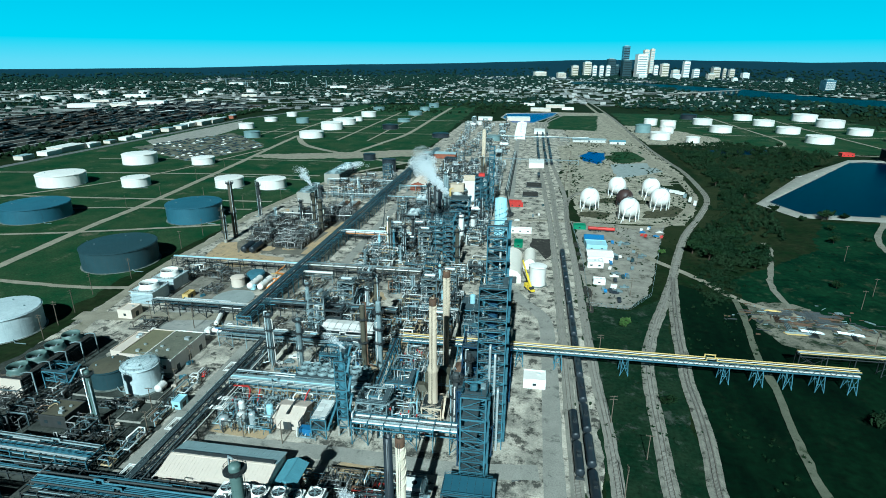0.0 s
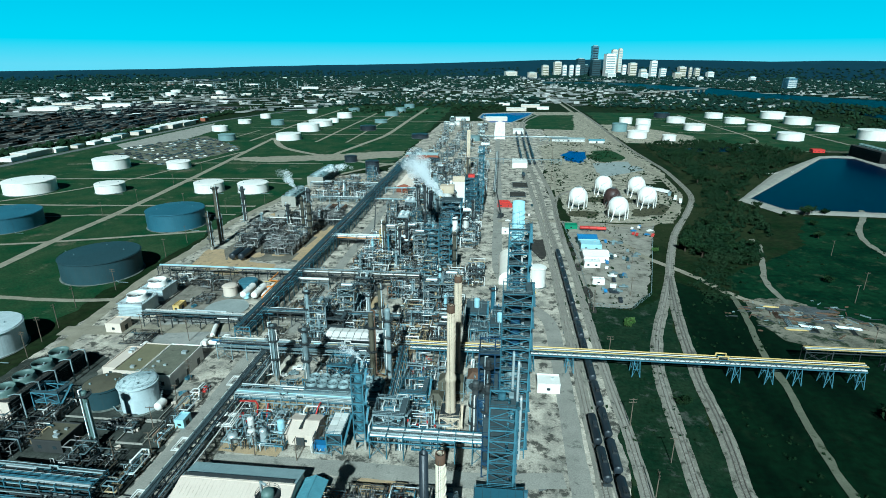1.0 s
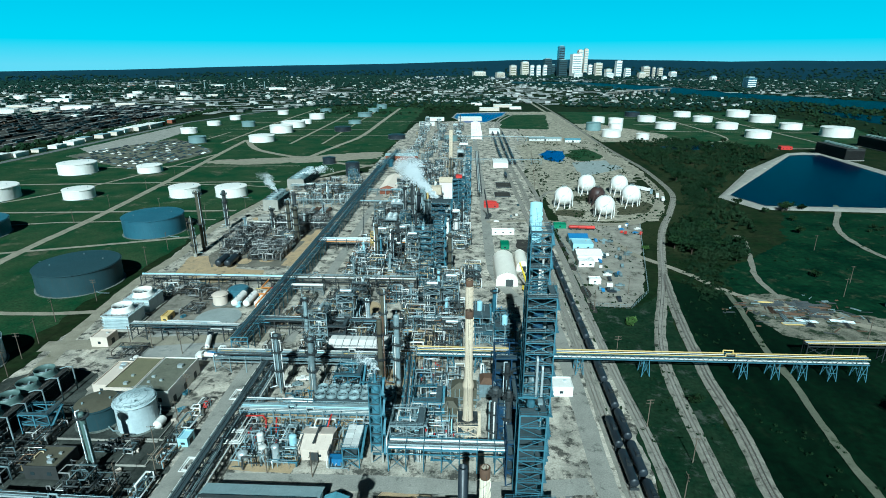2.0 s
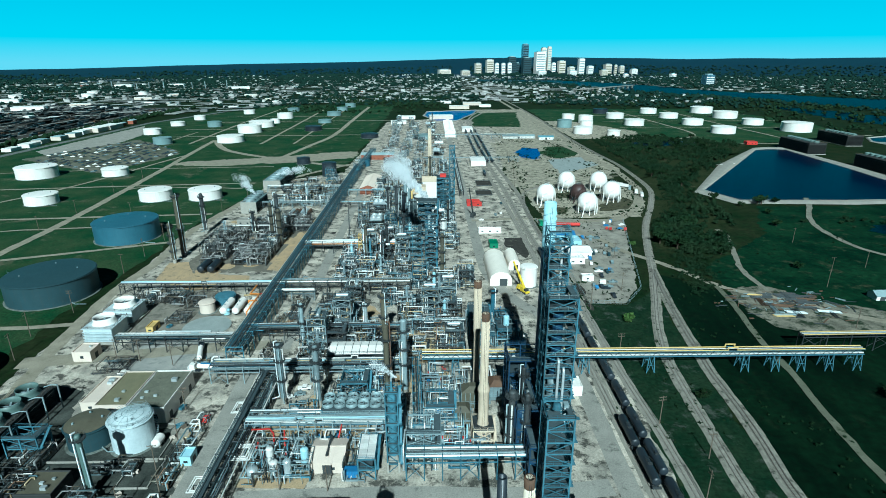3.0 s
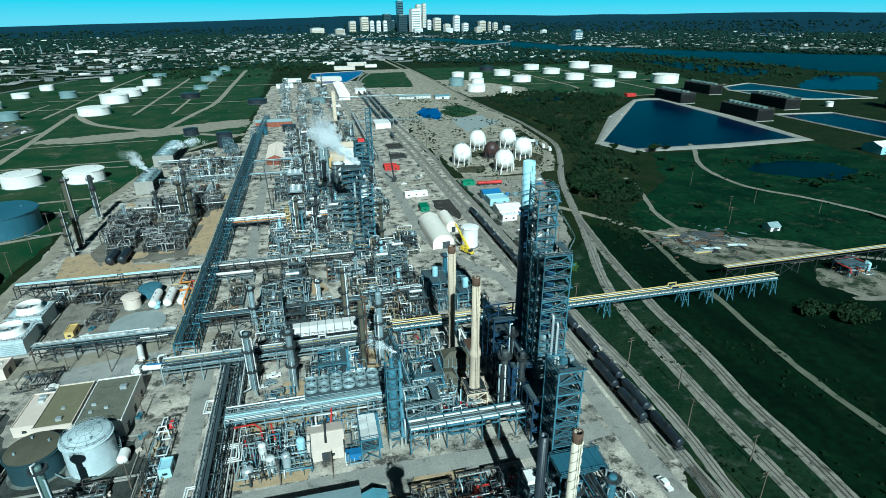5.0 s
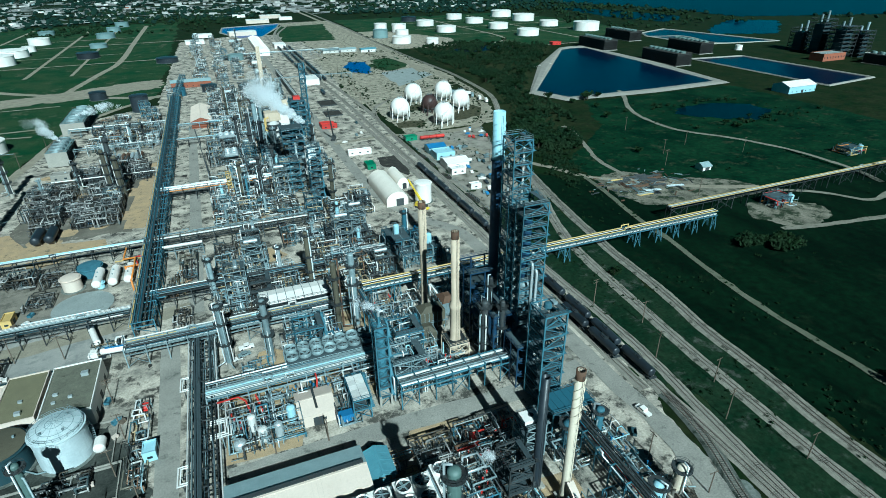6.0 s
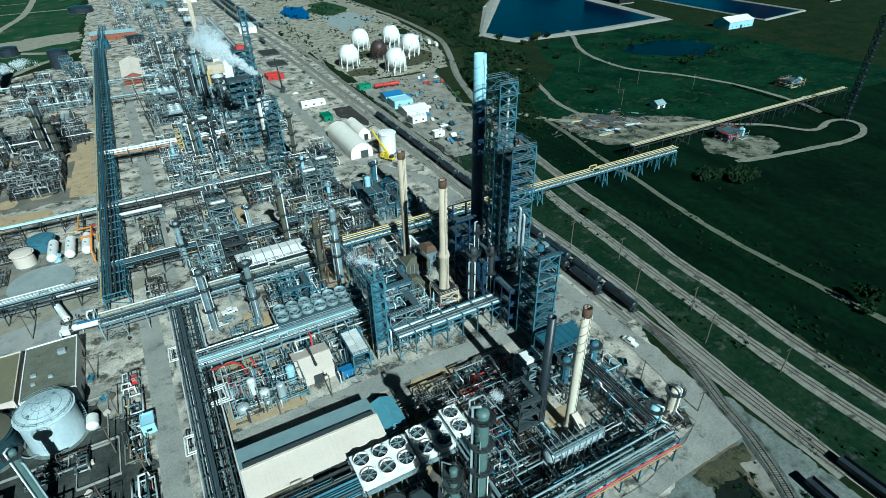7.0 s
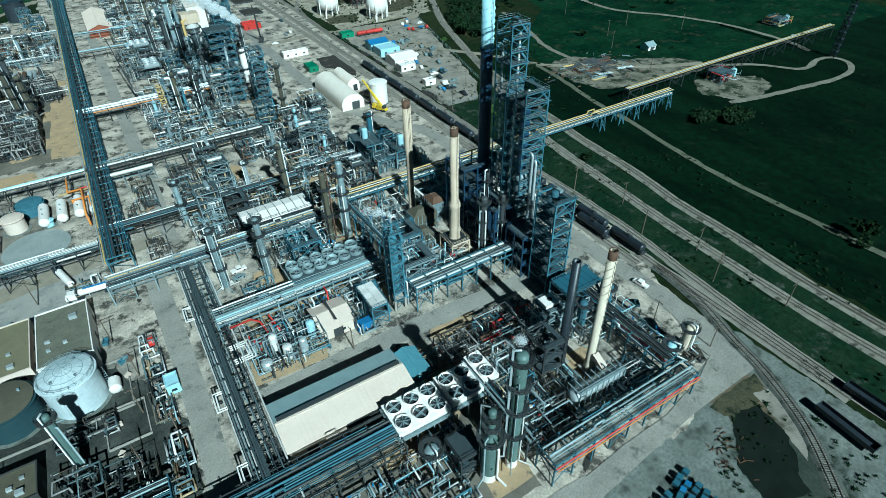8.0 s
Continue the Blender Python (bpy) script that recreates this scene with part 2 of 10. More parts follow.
def island_mix(name, colours, rough=0.5, metal=0.2):
    """Each loose pipe of a joined mesh takes one of the colours."""
    m = material(name, (0.5, 0.5, 0.5), (0.42, 0.42, 0.42), rough, metal, scale=0.6, fine=4, streak=0.2, rust=(0.2, 0.15, 0.1), vary=0.1, grit=0.05)
    nt = m.node_tree
    bsdf = nt.nodes["Principled BSDF"]
    old = bsdf.inputs["Base Color"].links[0].from_socket
    geo = nt.nodes.new("ShaderNodeNewGeometry")
    cr = nt.nodes.new("ShaderNodeValToRGB")
    cr.color_ramp.interpolation = "CONSTANT"
    n = len(colours)
    cr.color_ramp.elements[0].color = (*colours[0], 1)
    cr.color_ramp.elements[1].position, cr.color_ramp.elements[1].color = 1 / n, (*colours[1], 1)
    for i in range(2, n):
        cr.color_ramp.elements.new(i / n).color = (*colours[i], 1)
    nt.links.new(geo.outputs["Random Per Island"], cr.inputs["Fac"])
    x = nt.nodes.new("ShaderNodeMix")
    x.data_type, x.blend_type = "RGBA", "MULTIPLY"
    x.inputs["Factor"].default_value = 1.0
    sc = nt.nodes.new("ShaderNodeMix")
    sc.data_type, sc.blend_type = "RGBA", "MULTIPLY"
    sc.inputs["Factor"].default_value = 1.0
    sc.inputs["B"].default_value = (2, 2, 2, 1)
    nt.links.new(cr.outputs["Color"], x.inputs["A"])
    nt.links.new(old, sc.inputs["A"])
    nt.links.new(sc.outputs["Result"], x.inputs["B"])
    nt.links.new(x.outputs["Result"], bsdf.inputs["Base Color"])
    return m


PIPEMIX = island_mix("mixed_pipes", [(0.64, 0.67, 0.66), (0.045, 0.062, 0.068), (0.76, 0.76, 0.73), (0.10, 0.135, 0.14), (0.17, 0.25, 0.28), (0.60, 0.63, 0.63), (0.07, 0.06, 0.045), (0.08, 0.145, 0.17), (0.035, 0.036, 0.034), (0.46, 0.36, 0.21), (0.03, 0.036, 0.038), (0.23, 0.14, 0.085), (0.28, 0.38, 0.41), (0.065, 0.07, 0.065), (0.80, 0.79, 0.75), (0.17, 0.16, 0.125)])
PIPEMIXDARK = island_mix("mixed_dark_pipes", [(0.05, 0.055, 0.055), (0.16, 0.17, 0.165), (0.045, 0.042, 0.036), (0.45, 0.45, 0.43), (0.09, 0.075, 0.055), (0.10, 0.14, 0.15), (0.06, 0.066, 0.066), (0.25, 0.25, 0.24)])


PATHPALE = material("dusty_meadow_track", (0.25, 0.235, 0.19), (0.14, 0.135, 0.105), 0.95, scale=0.15, fine=2, bump=0.4, depth=0.08, vary=0.0, blot=((0.035, 0.045, 0.024), 0.3, 0.59))
PATHDIRT = material("worn_grass_path", (0.1445, 0.1445, 0.1062), (0.085, 0.0935, 0.06375), 0.95, scale=0.15, fine=2, bump=0.4, depth=0.08, vary=0.0, blot=((0.0255, 0.03825, 0.017), 0.25, 0.58))
MEADOW = material("rough_meadow", (0.0024, 0.0150, 0.0066), (0.0090, 0.0320, 0.0130), 0.95, scale=0.03, fine=0.3, bump=0.7, depth=0.3, vary=0.0, sharp=0.12, blot=((0.030, 0.036, 0.020), 0.075, 0.57), grit=0.55)


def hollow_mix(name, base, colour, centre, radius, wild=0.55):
    """A ground material with one ragged patch of another colour in it."""
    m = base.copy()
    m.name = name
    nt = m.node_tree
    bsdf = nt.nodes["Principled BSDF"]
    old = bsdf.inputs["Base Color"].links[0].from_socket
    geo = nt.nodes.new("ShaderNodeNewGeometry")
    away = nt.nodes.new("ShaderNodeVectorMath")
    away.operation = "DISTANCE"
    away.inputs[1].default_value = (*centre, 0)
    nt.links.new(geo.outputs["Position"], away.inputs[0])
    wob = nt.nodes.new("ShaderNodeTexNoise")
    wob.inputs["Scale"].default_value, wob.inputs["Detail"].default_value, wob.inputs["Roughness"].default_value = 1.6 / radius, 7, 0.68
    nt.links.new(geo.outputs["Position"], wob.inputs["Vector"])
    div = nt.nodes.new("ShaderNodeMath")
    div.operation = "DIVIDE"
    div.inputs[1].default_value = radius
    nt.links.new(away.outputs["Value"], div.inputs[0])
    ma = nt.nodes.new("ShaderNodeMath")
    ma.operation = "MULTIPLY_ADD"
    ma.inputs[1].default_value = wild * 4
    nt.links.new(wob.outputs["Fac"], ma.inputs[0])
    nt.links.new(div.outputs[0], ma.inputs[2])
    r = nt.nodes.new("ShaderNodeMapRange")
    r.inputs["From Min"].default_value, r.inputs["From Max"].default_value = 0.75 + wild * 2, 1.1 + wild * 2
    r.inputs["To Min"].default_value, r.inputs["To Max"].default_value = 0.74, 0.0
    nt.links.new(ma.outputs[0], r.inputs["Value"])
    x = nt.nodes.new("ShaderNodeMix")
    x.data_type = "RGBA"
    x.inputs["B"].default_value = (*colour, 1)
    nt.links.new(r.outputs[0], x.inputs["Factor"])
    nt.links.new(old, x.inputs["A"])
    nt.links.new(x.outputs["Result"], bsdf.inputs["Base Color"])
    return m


# greyer patch: light falling off toward the south-west, painted into the yard
YARD = hollow_mix("yard_with_grey_dust", YARD, (0.21, 0.20, 0.17), (-172, 158), 40, 0.45)
# darker patch: big shadows of the south-west yard, painted as ground colour
YARD = hollow_mix("yard_with_dark_soil", YARD, (0.115, 0.105, 0.085), (-185, 128), 46, 0.8)
YARD = hollow_mix("yard_with_oily_soil", YARD, (0.15, 0.14, 0.115), (-185, 276), 34, 0.7)
YARD = hollow_mix("yard_with_worn_asphalt", YARD, (0.27, 0.275, 0.26), (-166, 230), 24, 0.3)
TANKSTREAK = material("streaked_tank_paint", (0.56, 0.63, 0.64), (0.40, 0.47, 0.49), 0.5, scale=0.3, fine=2, bump=0.05, streak=0.55, rust=(0.30, 0.36, 0.37), vary=0.05, grit=0.05)
ROOFGREY = material("stained_grey_gravel_roof", (0.165, 0.165, 0.125), (0.10, 0.102, 0.08), 0.95, scale=0.3, fine=2, bump=0.3, vary=0.06, blot=((0.07, 0.07, 0.055), 0.35, 0.6))
PADGREY = material("smooth_grey_concrete", (0.31, 0.34, 0.325), (0.22, 0.245, 0.235), 0.85, scale=0.15, fine=2, bump=0.1, vary=0.0, blot=((0.13, 0.14, 0.135), 0.2, 0.6))
GRATE = material("dark_steel_grating", (0.075, 0.10, 0.11), (0.05, 0.066, 0.072), 0.7, 0.2, scale=0.6, fine=6, bump=0.3, vary=0.25)
TENT = material("cream_tent_fabric", (0.80, 0.74, 0.65), (0.72, 0.66, 0.57), 0.75, scale=0.2, fine=2, bump=0.1, streak=0.1, rust=(0.5, 0.42, 0.32), vary=0.04, grit=0.05)
GRAVELDIM = material("dim_gravel", (0.19, 0.205, 0.185), (0.115, 0.128, 0.115), 0.95, scale=0.12, fine=1.2, bump=0.5, depth=0.08, vary=0.0, sharp=0.16, blot=((0.055, 0.062, 0.052), 0.15, 0.54), grit=0.35)
GRAVELMIX = hollow_mix("gravel_with_clay", GRAVELDIM, (0.13, 0.09, 0.045), (1, 75), 9)
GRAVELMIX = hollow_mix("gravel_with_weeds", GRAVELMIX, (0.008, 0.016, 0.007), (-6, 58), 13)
VERGE = material("olive_verge_grass", (0.0046, 0.018, 0.0080), (0.017, 0.032, 0.016), 0.95, scale=0.09, fine=0.6, bump=0.6, depth=0.2, vary=0.0, sharp=0.18, blot=((0.058, 0.066, 0.054), 0.10, 0.56), grit=0.5)
BEDDIM = material("sunken_gritty_ballast", (0.115, 0.122, 0.108), (0.055, 0.06, 0.052), 0.95, scale=0.3, fine=5, bump=0.6, depth=0.08, vary=0.0, blot=((0.022, 0.028, 0.021), 0.3, 0.52), grit=0.3)
RIVERWATER = material("river_water", (0.00119, 0.004675, 0.0119), (0.0017, 0.006375, 0.01615), 0.4, scale=0.004, fine=0.3, bump=0.5, depth=0.3, vary=0.0, gloss=0.02, grit=0.05)
POOLDARK = material("dark_standing_water", (0.00102, 0.004675, 0.00935), (0.0017, 0.0068, 0.01275), 0.35, scale=0.02, fine=0.6, bump=0.5, depth=0.2, vary=0.0, gloss=0.03, grit=0.05)
# oily soil, darkened further to hold shade in its colour
OILSHADE = material("oily_yard_soil", (0.075, 0.08, 0.07), (0.028, 0.032, 0.028), 0.9, scale=0.12, fine=1.6, bump=0.4, depth=0.06, vary=0.0, sharp=0.14, blot=((0.17, 0.168, 0.145), 0.1, 0.64), grit=0.3)
DARKGROUND = material("dark_wet_soil", (0.006, 0.0095, 0.0075), (0.014, 0.019, 0.0145), 0.9, scale=0.15, fine=1.5, bump=0.5, depth=0.1, vary=0.0, blot=((0.055, 0.06, 0.048), 0.2, 0.64))
CLAYMUD = material("brown_clay_soil", (0.088, 0.080, 0.046), (0.05, 0.052, 0.035), 0.95, scale=0.2, fine=1.5, bump=0.5, depth=0.1, vary=0.0, blot=((0.016, 0.024, 0.016), 0.25, 0.53), grit=0.35)
# ridge forest blued, the haze of distance is in its colour
HAZEHILL = material("far_wooded_ridge", (0.00765, 0.0238, 0.0374), (0.0102, 0.0289, 0.0425), 0.95, scale=0.006, fine=0.03, bump=0, vary=0.0)
FARMGRASS = material("tank_farm_grass", (0.0105, 0.044, 0.0165), (0.034, 0.057, 0.025), 0.95, scale=0.03, fine=0.8, bump=0.6, depth=0.3, vary=0.0, sharp=0.12, blot=((0.105, 0.098, 0.066), 0.032, 0.575), grit=0.45)
TANKGREY = material("grey_green_tank_paint", (0.20, 0.29, 0.29), (0.15, 0.22, 0.225), 0.55, scale=0.15, fine=2, bump=0.05, streak=0.25, rust=(0.12, 0.15, 0.15), vary=0.1, grit=0.05)
POOLBLUE = material("bright_pool_water", (0.006, 0.05, 0.20), (0.008, 0.06, 0.22), 0.3, scale=0.01, fine=0.6, bump=0.6, depth=0.2, vary=0.0, gloss=0.03, grit=0.05)
LOTPALE = material("pale_lot_paving", (0.36, 0.36, 0.33), (0.14, 0.15, 0.14), 0.9, scale=0.01, fine=0.1, bump=0, vary=0.0, sharp=0.12)
# far trees tinted blue-grey for haze
HAZEWOOD = material("far_woods", (0.008, 0.023, 0.018), (0.015, 0.033, 0.024), 0.95, scale=0.01, fine=0.05, bump=0, vary=0.1)


# ---- geometry ----
class Geo:
    """Collects vertices and faces of one mesh."""

    def __init__(self):
        self.v, self.f, self.s = [], [], []

    def add(self, vs, fs, smooth=False):
        k = len(self.v)
        self.v += [tuple(p) for p in vs]
        self.f += [tuple(i + k for i in f) for f in fs]
        self.s += [smooth] * len(fs)
        return self

    def box(self, cx, cy, z0, sx, sy, sz, turn=0.0):
        c, s = math.cos(turn), math.sin(turn)
        vs = []
        for dz in (0, sz):
            for dx, dy in ((-1, -1), (1, -1), (1, 1), (-1, 1)):
                x, y = dx * sx / 2, dy * sy / 2
                vs.append((cx + x * c - y * s, cy + x * s + y * c, z0 + dz))
        return self.add(vs, [(3, 2, 1, 0), (4, 5, 6, 7), (0, 1, 5, 4), (1, 2, 6, 5), (2, 3, 7, 6), (3, 0, 4, 7)])

    def beam(self, p, q, w, h=None):
        p, q = Vector(p), Vector(q)
        d = (q - p).normalized()
        up = Vector((0, 0, 1)) if abs(d.z) < 0.9 else Vector((0, 1, 0))
        a = d.cross(up).normalized()
        b = a.cross(d)
        a, b = a * w / 2, b * (h or w) / 2
        vs = [o + sa * a + sb * b for o in (p, q) for sa, sb in ((-1, -1), (1, -1), (1, 1), (-1, 1))]
        return self.add(vs, [(3, 2, 1, 0), (4, 5, 6, 7), (0, 1, 5, 4), (1, 2, 6, 5), (2, 3, 7, 6), (3, 0, 4, 7)])

    def cyl(self, p, q, r, r2=None, n=12, caps=True):
        p, q = Vector(p), Vector(q)
        r2 = r if r2 is None else r2
        d = (q - p).normalized()
        a = d.orthogonal().normalized()
        b = d.cross(a)
        ring = [a * math.cos(2 * math.pi * i / n) + b * math.sin(2 * math.pi * i / n) for i in range(n)]
        self.add([p + r * u for u in ring] + [q + r2 * u for u in ring], [(i, (i + 1) % n, n + (i + 1) % n, n + i) for i in range(n)], True)
        if caps:
            self.add([p + r * u for u in ring], [tuple(reversed(range(n)))])
            if r2 > 0.01:
                self.add([q + r2 * u for u in ring], [tuple(range(n))])
        return self

    def lathe(self, profile, n=24, at=(0, 0, 0), arc=None):
        """A body of revolution round the z axis, from (radius, height) pairs."""
        vs, fs = [], []
        for r, z in profile:
            for i in range(n):
                t = 2 * math.pi * i / n
                vs.append((at[0] + r * math.cos(t), at[1] + r * math.sin(t), at[2] + z))
        for k in range(len(profile) - 1):
            for i in range(n):
                j = (i + 1) % n
                fs.append((k * n + i, k * n + j, (k + 1) * n + j, (k + 1) * n + i))
        return self.add(vs, fs, True)

    def tube(self, pts, r, n=6):
        """A pipe along a line of points, mitred at its bends."""
        pts = [Vector(p) for p in pts]
        m = len(pts)
        dirs = [(pts[i + 1] - pts[i]).normalized() for i in range(m - 1)]
        a = dirs[0].orthogonal().normalized()
        vs, fs = [], []
        for i in range(m):
            din, dout = dirs[max(i - 1, 0)], dirs[min(i, m - 2)]
            nrm = (din + dout)
            nrm = nrm.normalized() if nrm.length > 1e-4 else din
            b = din.cross(a)
            for k in range(n):
                t = 2 * math.pi * k / n
                o = r * (a * math.cos(t) + b * math.sin(t))
                den = din.dot(nrm)
                o = o - din * (o.dot(nrm) / den if abs(den) > 0.2 else 0)
                vs.append(pts[i] + o)
            if 0 < i < m - 1:
                a = din.rotation_difference(dout) @ a
        for i in range(m - 1):
            for k in range(n):
                j = (k + 1) % n
                fs.append((i * n + k, i * n + j, (i + 1) * n + j, (i + 1) * n + k))
        self.add(vs, fs, True)
        self.add(vs[:n], [tuple(reversed(range(n)))])
        return self.add(vs[-n:], [tuple(range(n))])

    def head(self, c, axis, r, bulge, n=12, rings=3):
        """A domed vessel end."""
        c, d = Vector(c), Vector(axis).normalized()
        a = d.orthogonal().normalized()
        b = d.cross(a)
        vs, fs = [], []
        for k in range(rings):
            t = math.pi / 2 * k / rings
            for i in range(n):
                u = a * math.cos(2 * math.pi * i / n) + b * math.sin(2 * math.pi * i / n)
                vs.append(c + u * r * math.cos(t) + d * bulge * math.sin(t))
        vs.append(c + d * bulge)
        for k in range(rings - 1):
            for i in range(n):
                j = (i + 1) % n
                fs.append((k * n + i, k * n + j, (k + 1) * n + j, (k + 1) * n + i))
        fs += [((rings - 1) * n + i, (rings - 1) * n + (i + 1) % n, len(vs) - 1) for i in range(n)]
        return self.add(vs, fs, True)

    def ring(self, c, r1, r2, h, n=20):
        """A flat ring with thickness."""
        vs = []
        for z in (0, h):
            for r in (r1, r2):
                vs += [(c[0] + r * math.cos(2 * math.pi * i / n), c[1] + r * math.sin(2 * math.pi * i / n), c[2] + z) for i in range(n)]
        fs = []
        for i in range(n):
            j = (i + 1) % n
            fs += [(2 * n + i, 3 * n + i, 3 * n + j, 2 * n + j), (i, j, n + j, n + i), (n + i, n + j, 3 * n + j, 3 * n + i), (j, i, 2 * n + i, 2 * n + j)]
        return self.add(vs, fs)

    def rails(self, pts, h=1.1, w=0.06, gap=2.0):
        """A handrail on posts along a line."""
        for p, q in zip(pts, pts[1:]):
            p, q = Vector(p), Vector(q)
            for k in (h, h * 0.5):
                self.beam(p + Vector((0, 0, k)), q + Vector((0, 0, k)), w)
            n = max(1, int((q - p).length / gap))
            for i in range(n + 1):
                o = p.lerp(q, i / n)
                self.beam(o, o + Vector((0, 0, h)), w)
        return self

    def mesh(self, name, mat):
        me = bpy.data.meshes.new(name)
        me.from_pydata(self.v, [], self.f)
        me.polygons.foreach_set("use_smooth", self.s)
        me.materials.append(mat)
        me.update()
        return me


def thing(name, x, y, z=0.0, turn=0.0, label="", category="", group="", kind=""):
    ob = new(name)
    ob.empty_display_size = 0.5
    ob.location, ob.rotation_euler = (x, y, z), (0, 0, radians(turn))
    return tagged(ob, label, category, group, kind)


def part(name, geo, mat, parent, label="", at=None, turn=0.0, kind=""):
    data = geo if isinstance(geo, bpy.types.Mesh) else geo.mesh(name, mat)
    ob = new(name, data)
    ob.parent = parent
    if at:
        ob.location, ob.rotation_euler = at, (0, 0, turn)
    return tagged(ob, label, kind=kind)


def solid(name, geo, mat, label="", category="", kind="", group=""):
    return tagged(new(name, geo.mesh(name, mat)), label, category, group, kind)


def sheet(name, pts, z, mat, label, rough_edge=0.0, step=2.0, thick=0.0, kind="structure", parent=None):
    """A flat patch of ground with an uneven edge."""
    edge = []
    for i, p in enumerate(pts):
        q = pts[(i + 1) % len(pts)]
        n = max(1, int(math.dist(p, q) / step)) if rough_edge else 1
        for k in range(n):
            x, y = p[0] + (q[0] - p[0]) * k / n, p[1] + (q[1] - p[1]) * k / n
            if rough_edge:
                o = noise.noise_vector(Vector((x * 0.06, y * 0.06, z * 40))) + 0.6 * noise.noise_vector(Vector((x * 0.19, y * 0.19, 7))) + 0.4 * noise.noise_vector(Vector((x * 0.6, y * 0.6, 3))) + 0.2 * noise.noise_vector(Vector((x * 1.7, y * 1.7, 9)))
                x, y = x + o.x * rough_edge, y + o.y * rough_edge
            edge.append((x, y, z))
    n = len(edge)
    g = Geo().add(edge, [tuple(range(n))])
    if thick:
        g.add(edge + [(x, y, zz - thick) for x, y, zz in edge], [(i, n + i, n + (i + 1) % n, (i + 1) % n) for i in range(n)])
    ob = new(name, g.mesh(name, mat))
    bm = bmesh.new()
    bm.from_mesh(ob.data)
    bmesh.ops.triangulate(bm, faces=[f for f in bm.faces if len(f.verts) > 4])
    for f in bm.faces:
        if abs(f.normal.z) > 0.5 and f.normal.z < 0:
            f.normal_flip()
    bm.to_mesh(ob.data)
    bm.free()
    if parent:
        ob.parent = parent
    return tagged(ob, label, kind=kind)


def glide(pts, step=6.0):
    """A smooth line through points."""
    P = [Vector((*p, 0)) if len(p) == 2 else Vector(p) for p in pts]
    P = [P[0] * 2 - P[1]] + P + [P[-1] * 2 - P[-2]]
    out = []
    for i in range(1, len(P) - 2):
        n = max(2, int((P[i + 1] - P[i]).length / step))
        for k in range(n):
            t = k / n
            a, b, c, d = P[i - 1], P[i], P[i + 1], P[i + 2]
            out.append(0.5 * (2 * b + (c - a) * t + (2 * a - 5 * b + 4 * c - d) * t * t + (3 * b - a - 3 * c + d) * t ** 3))
    return out + [P[-2]]


def ribbon(geo, line, w, z, wobble=0.0, crown=0.0, shoulder=0.0):
    """A strip along a line; with a crown it is a low bank."""
    vs, fs = [], []
    cols = 4 if shoulder else 2
    for i, p in enumerate(line):
        d = (line[min(i + 1, len(line) - 1)] - line[max(i - 1, 0)]).normalized()
        a = Vector((d.y, -d.x, 0))
        e = [w / 2 + wobble * noise.noise(Vector((p.x * 0.13, p.y * 0.13, s * 9.0))) + 0.5 * wobble * noise.noise(Vector((p.x * 0.5, p.y * 0.5, s * 5.0))) for s in (1, 2)]
        row = [(-e[0], z), (e[1], z)] if cols == 2 else [(-e[0] - shoulder, z - crown), (-e[0], z), (e[1], z), (e[1] + shoulder, z - crown)]
        vs += [(p.x + a.x * o, p.y + a.y * o, p.z + h) for o, h in row]
        if i:
            fs += [((i - 1) * cols + k, (i - 1) * cols + k + 1, i * cols + k + 1, i * cols + k) for k in range(cols - 1)]
    return geo.add(vs, fs)


def bulk(name, mats, verts, faces, label, category, smooth=True, parent=None):
    """One large mesh of what nobody could count."""
    me = bpy.data.meshes.new(name)
    me.from_pydata(verts, [], faces)
    me.polygons.foreach_set("use_smooth", [smooth] * len(faces))
    me.materials.append(mats)
    me.update()
    ob = new(name, me)
    return tagged(ob, label, category, kind="stuff")


# ---- ground, hills, water ----
def land_height(x, y):
    """Flat plain that rises to wooded ridges far off."""
    d = math.hypot(x, y)
    az = math.atan2(x, y)
    rise = min(max((d - 4150) / 600, 0), 1)
    h = 112 + 12 * noise.noise(Vector((az * 3.0, 0.3, 0))) + 8 * noise.noise(Vector((az * 11, 4, 0)))
    h *= 0.36 + 0.64 * min(max((az + 0.62) / 0.75, 0), 1)
    if az < -0.55:
        h = max(h, 46 + 7 * noise.noise(Vector((az * 6, 9, 0))))
    return rise * rise * (3 - 2 * rise) * h


gv, gf = [], []
radii = [0, 60, 120, 200, 300, 450, 700, 1000, 1500, 2200, 3000, 3600, 4000, 4150, 4250, 4350, 4450, 4550, 4650, 4780]
SEG = 180
for r in radii:
    for k in range(SEG):
        a = 2 * math.pi * k / SEG
        x, y = r * math.sin(a), r * math.cos(a)
        gv.append((x - 50, y, land_height(x, y) - 0.25))
for i in range(len(radii) - 1):
    for k in range(SEG):
        j = (k + 1) % SEG
        gf.append((i * SEG + k, (i + 1) * SEG + k, (i + 1) * SEG + j, i * SEG + j))
g = Geo().add(gv, gf, True)
land = solid("ground", g, GRASS, "dark green grass plain rising to far wooded ridges", kind="structure")
# land beyond 3.6 km takes the haze-blue colour
land.data.materials.append(HAZEHILL)
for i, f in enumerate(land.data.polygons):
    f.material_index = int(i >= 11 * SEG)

# refinery yard and its surfaces
sheet("yard", [(-222, 60), (-60, 40), (14, 70), (20, 120), (33, 160), (33, 640), (60, 760), (60, 1190), (-60, 1200), (-140, 1150), (-150, 640), (-205, 600), (-236, 420), (-228, 300), (-222, 200)], -0.05, YARD, "pale stained concrete and gravel yard under the process units", 2.5)
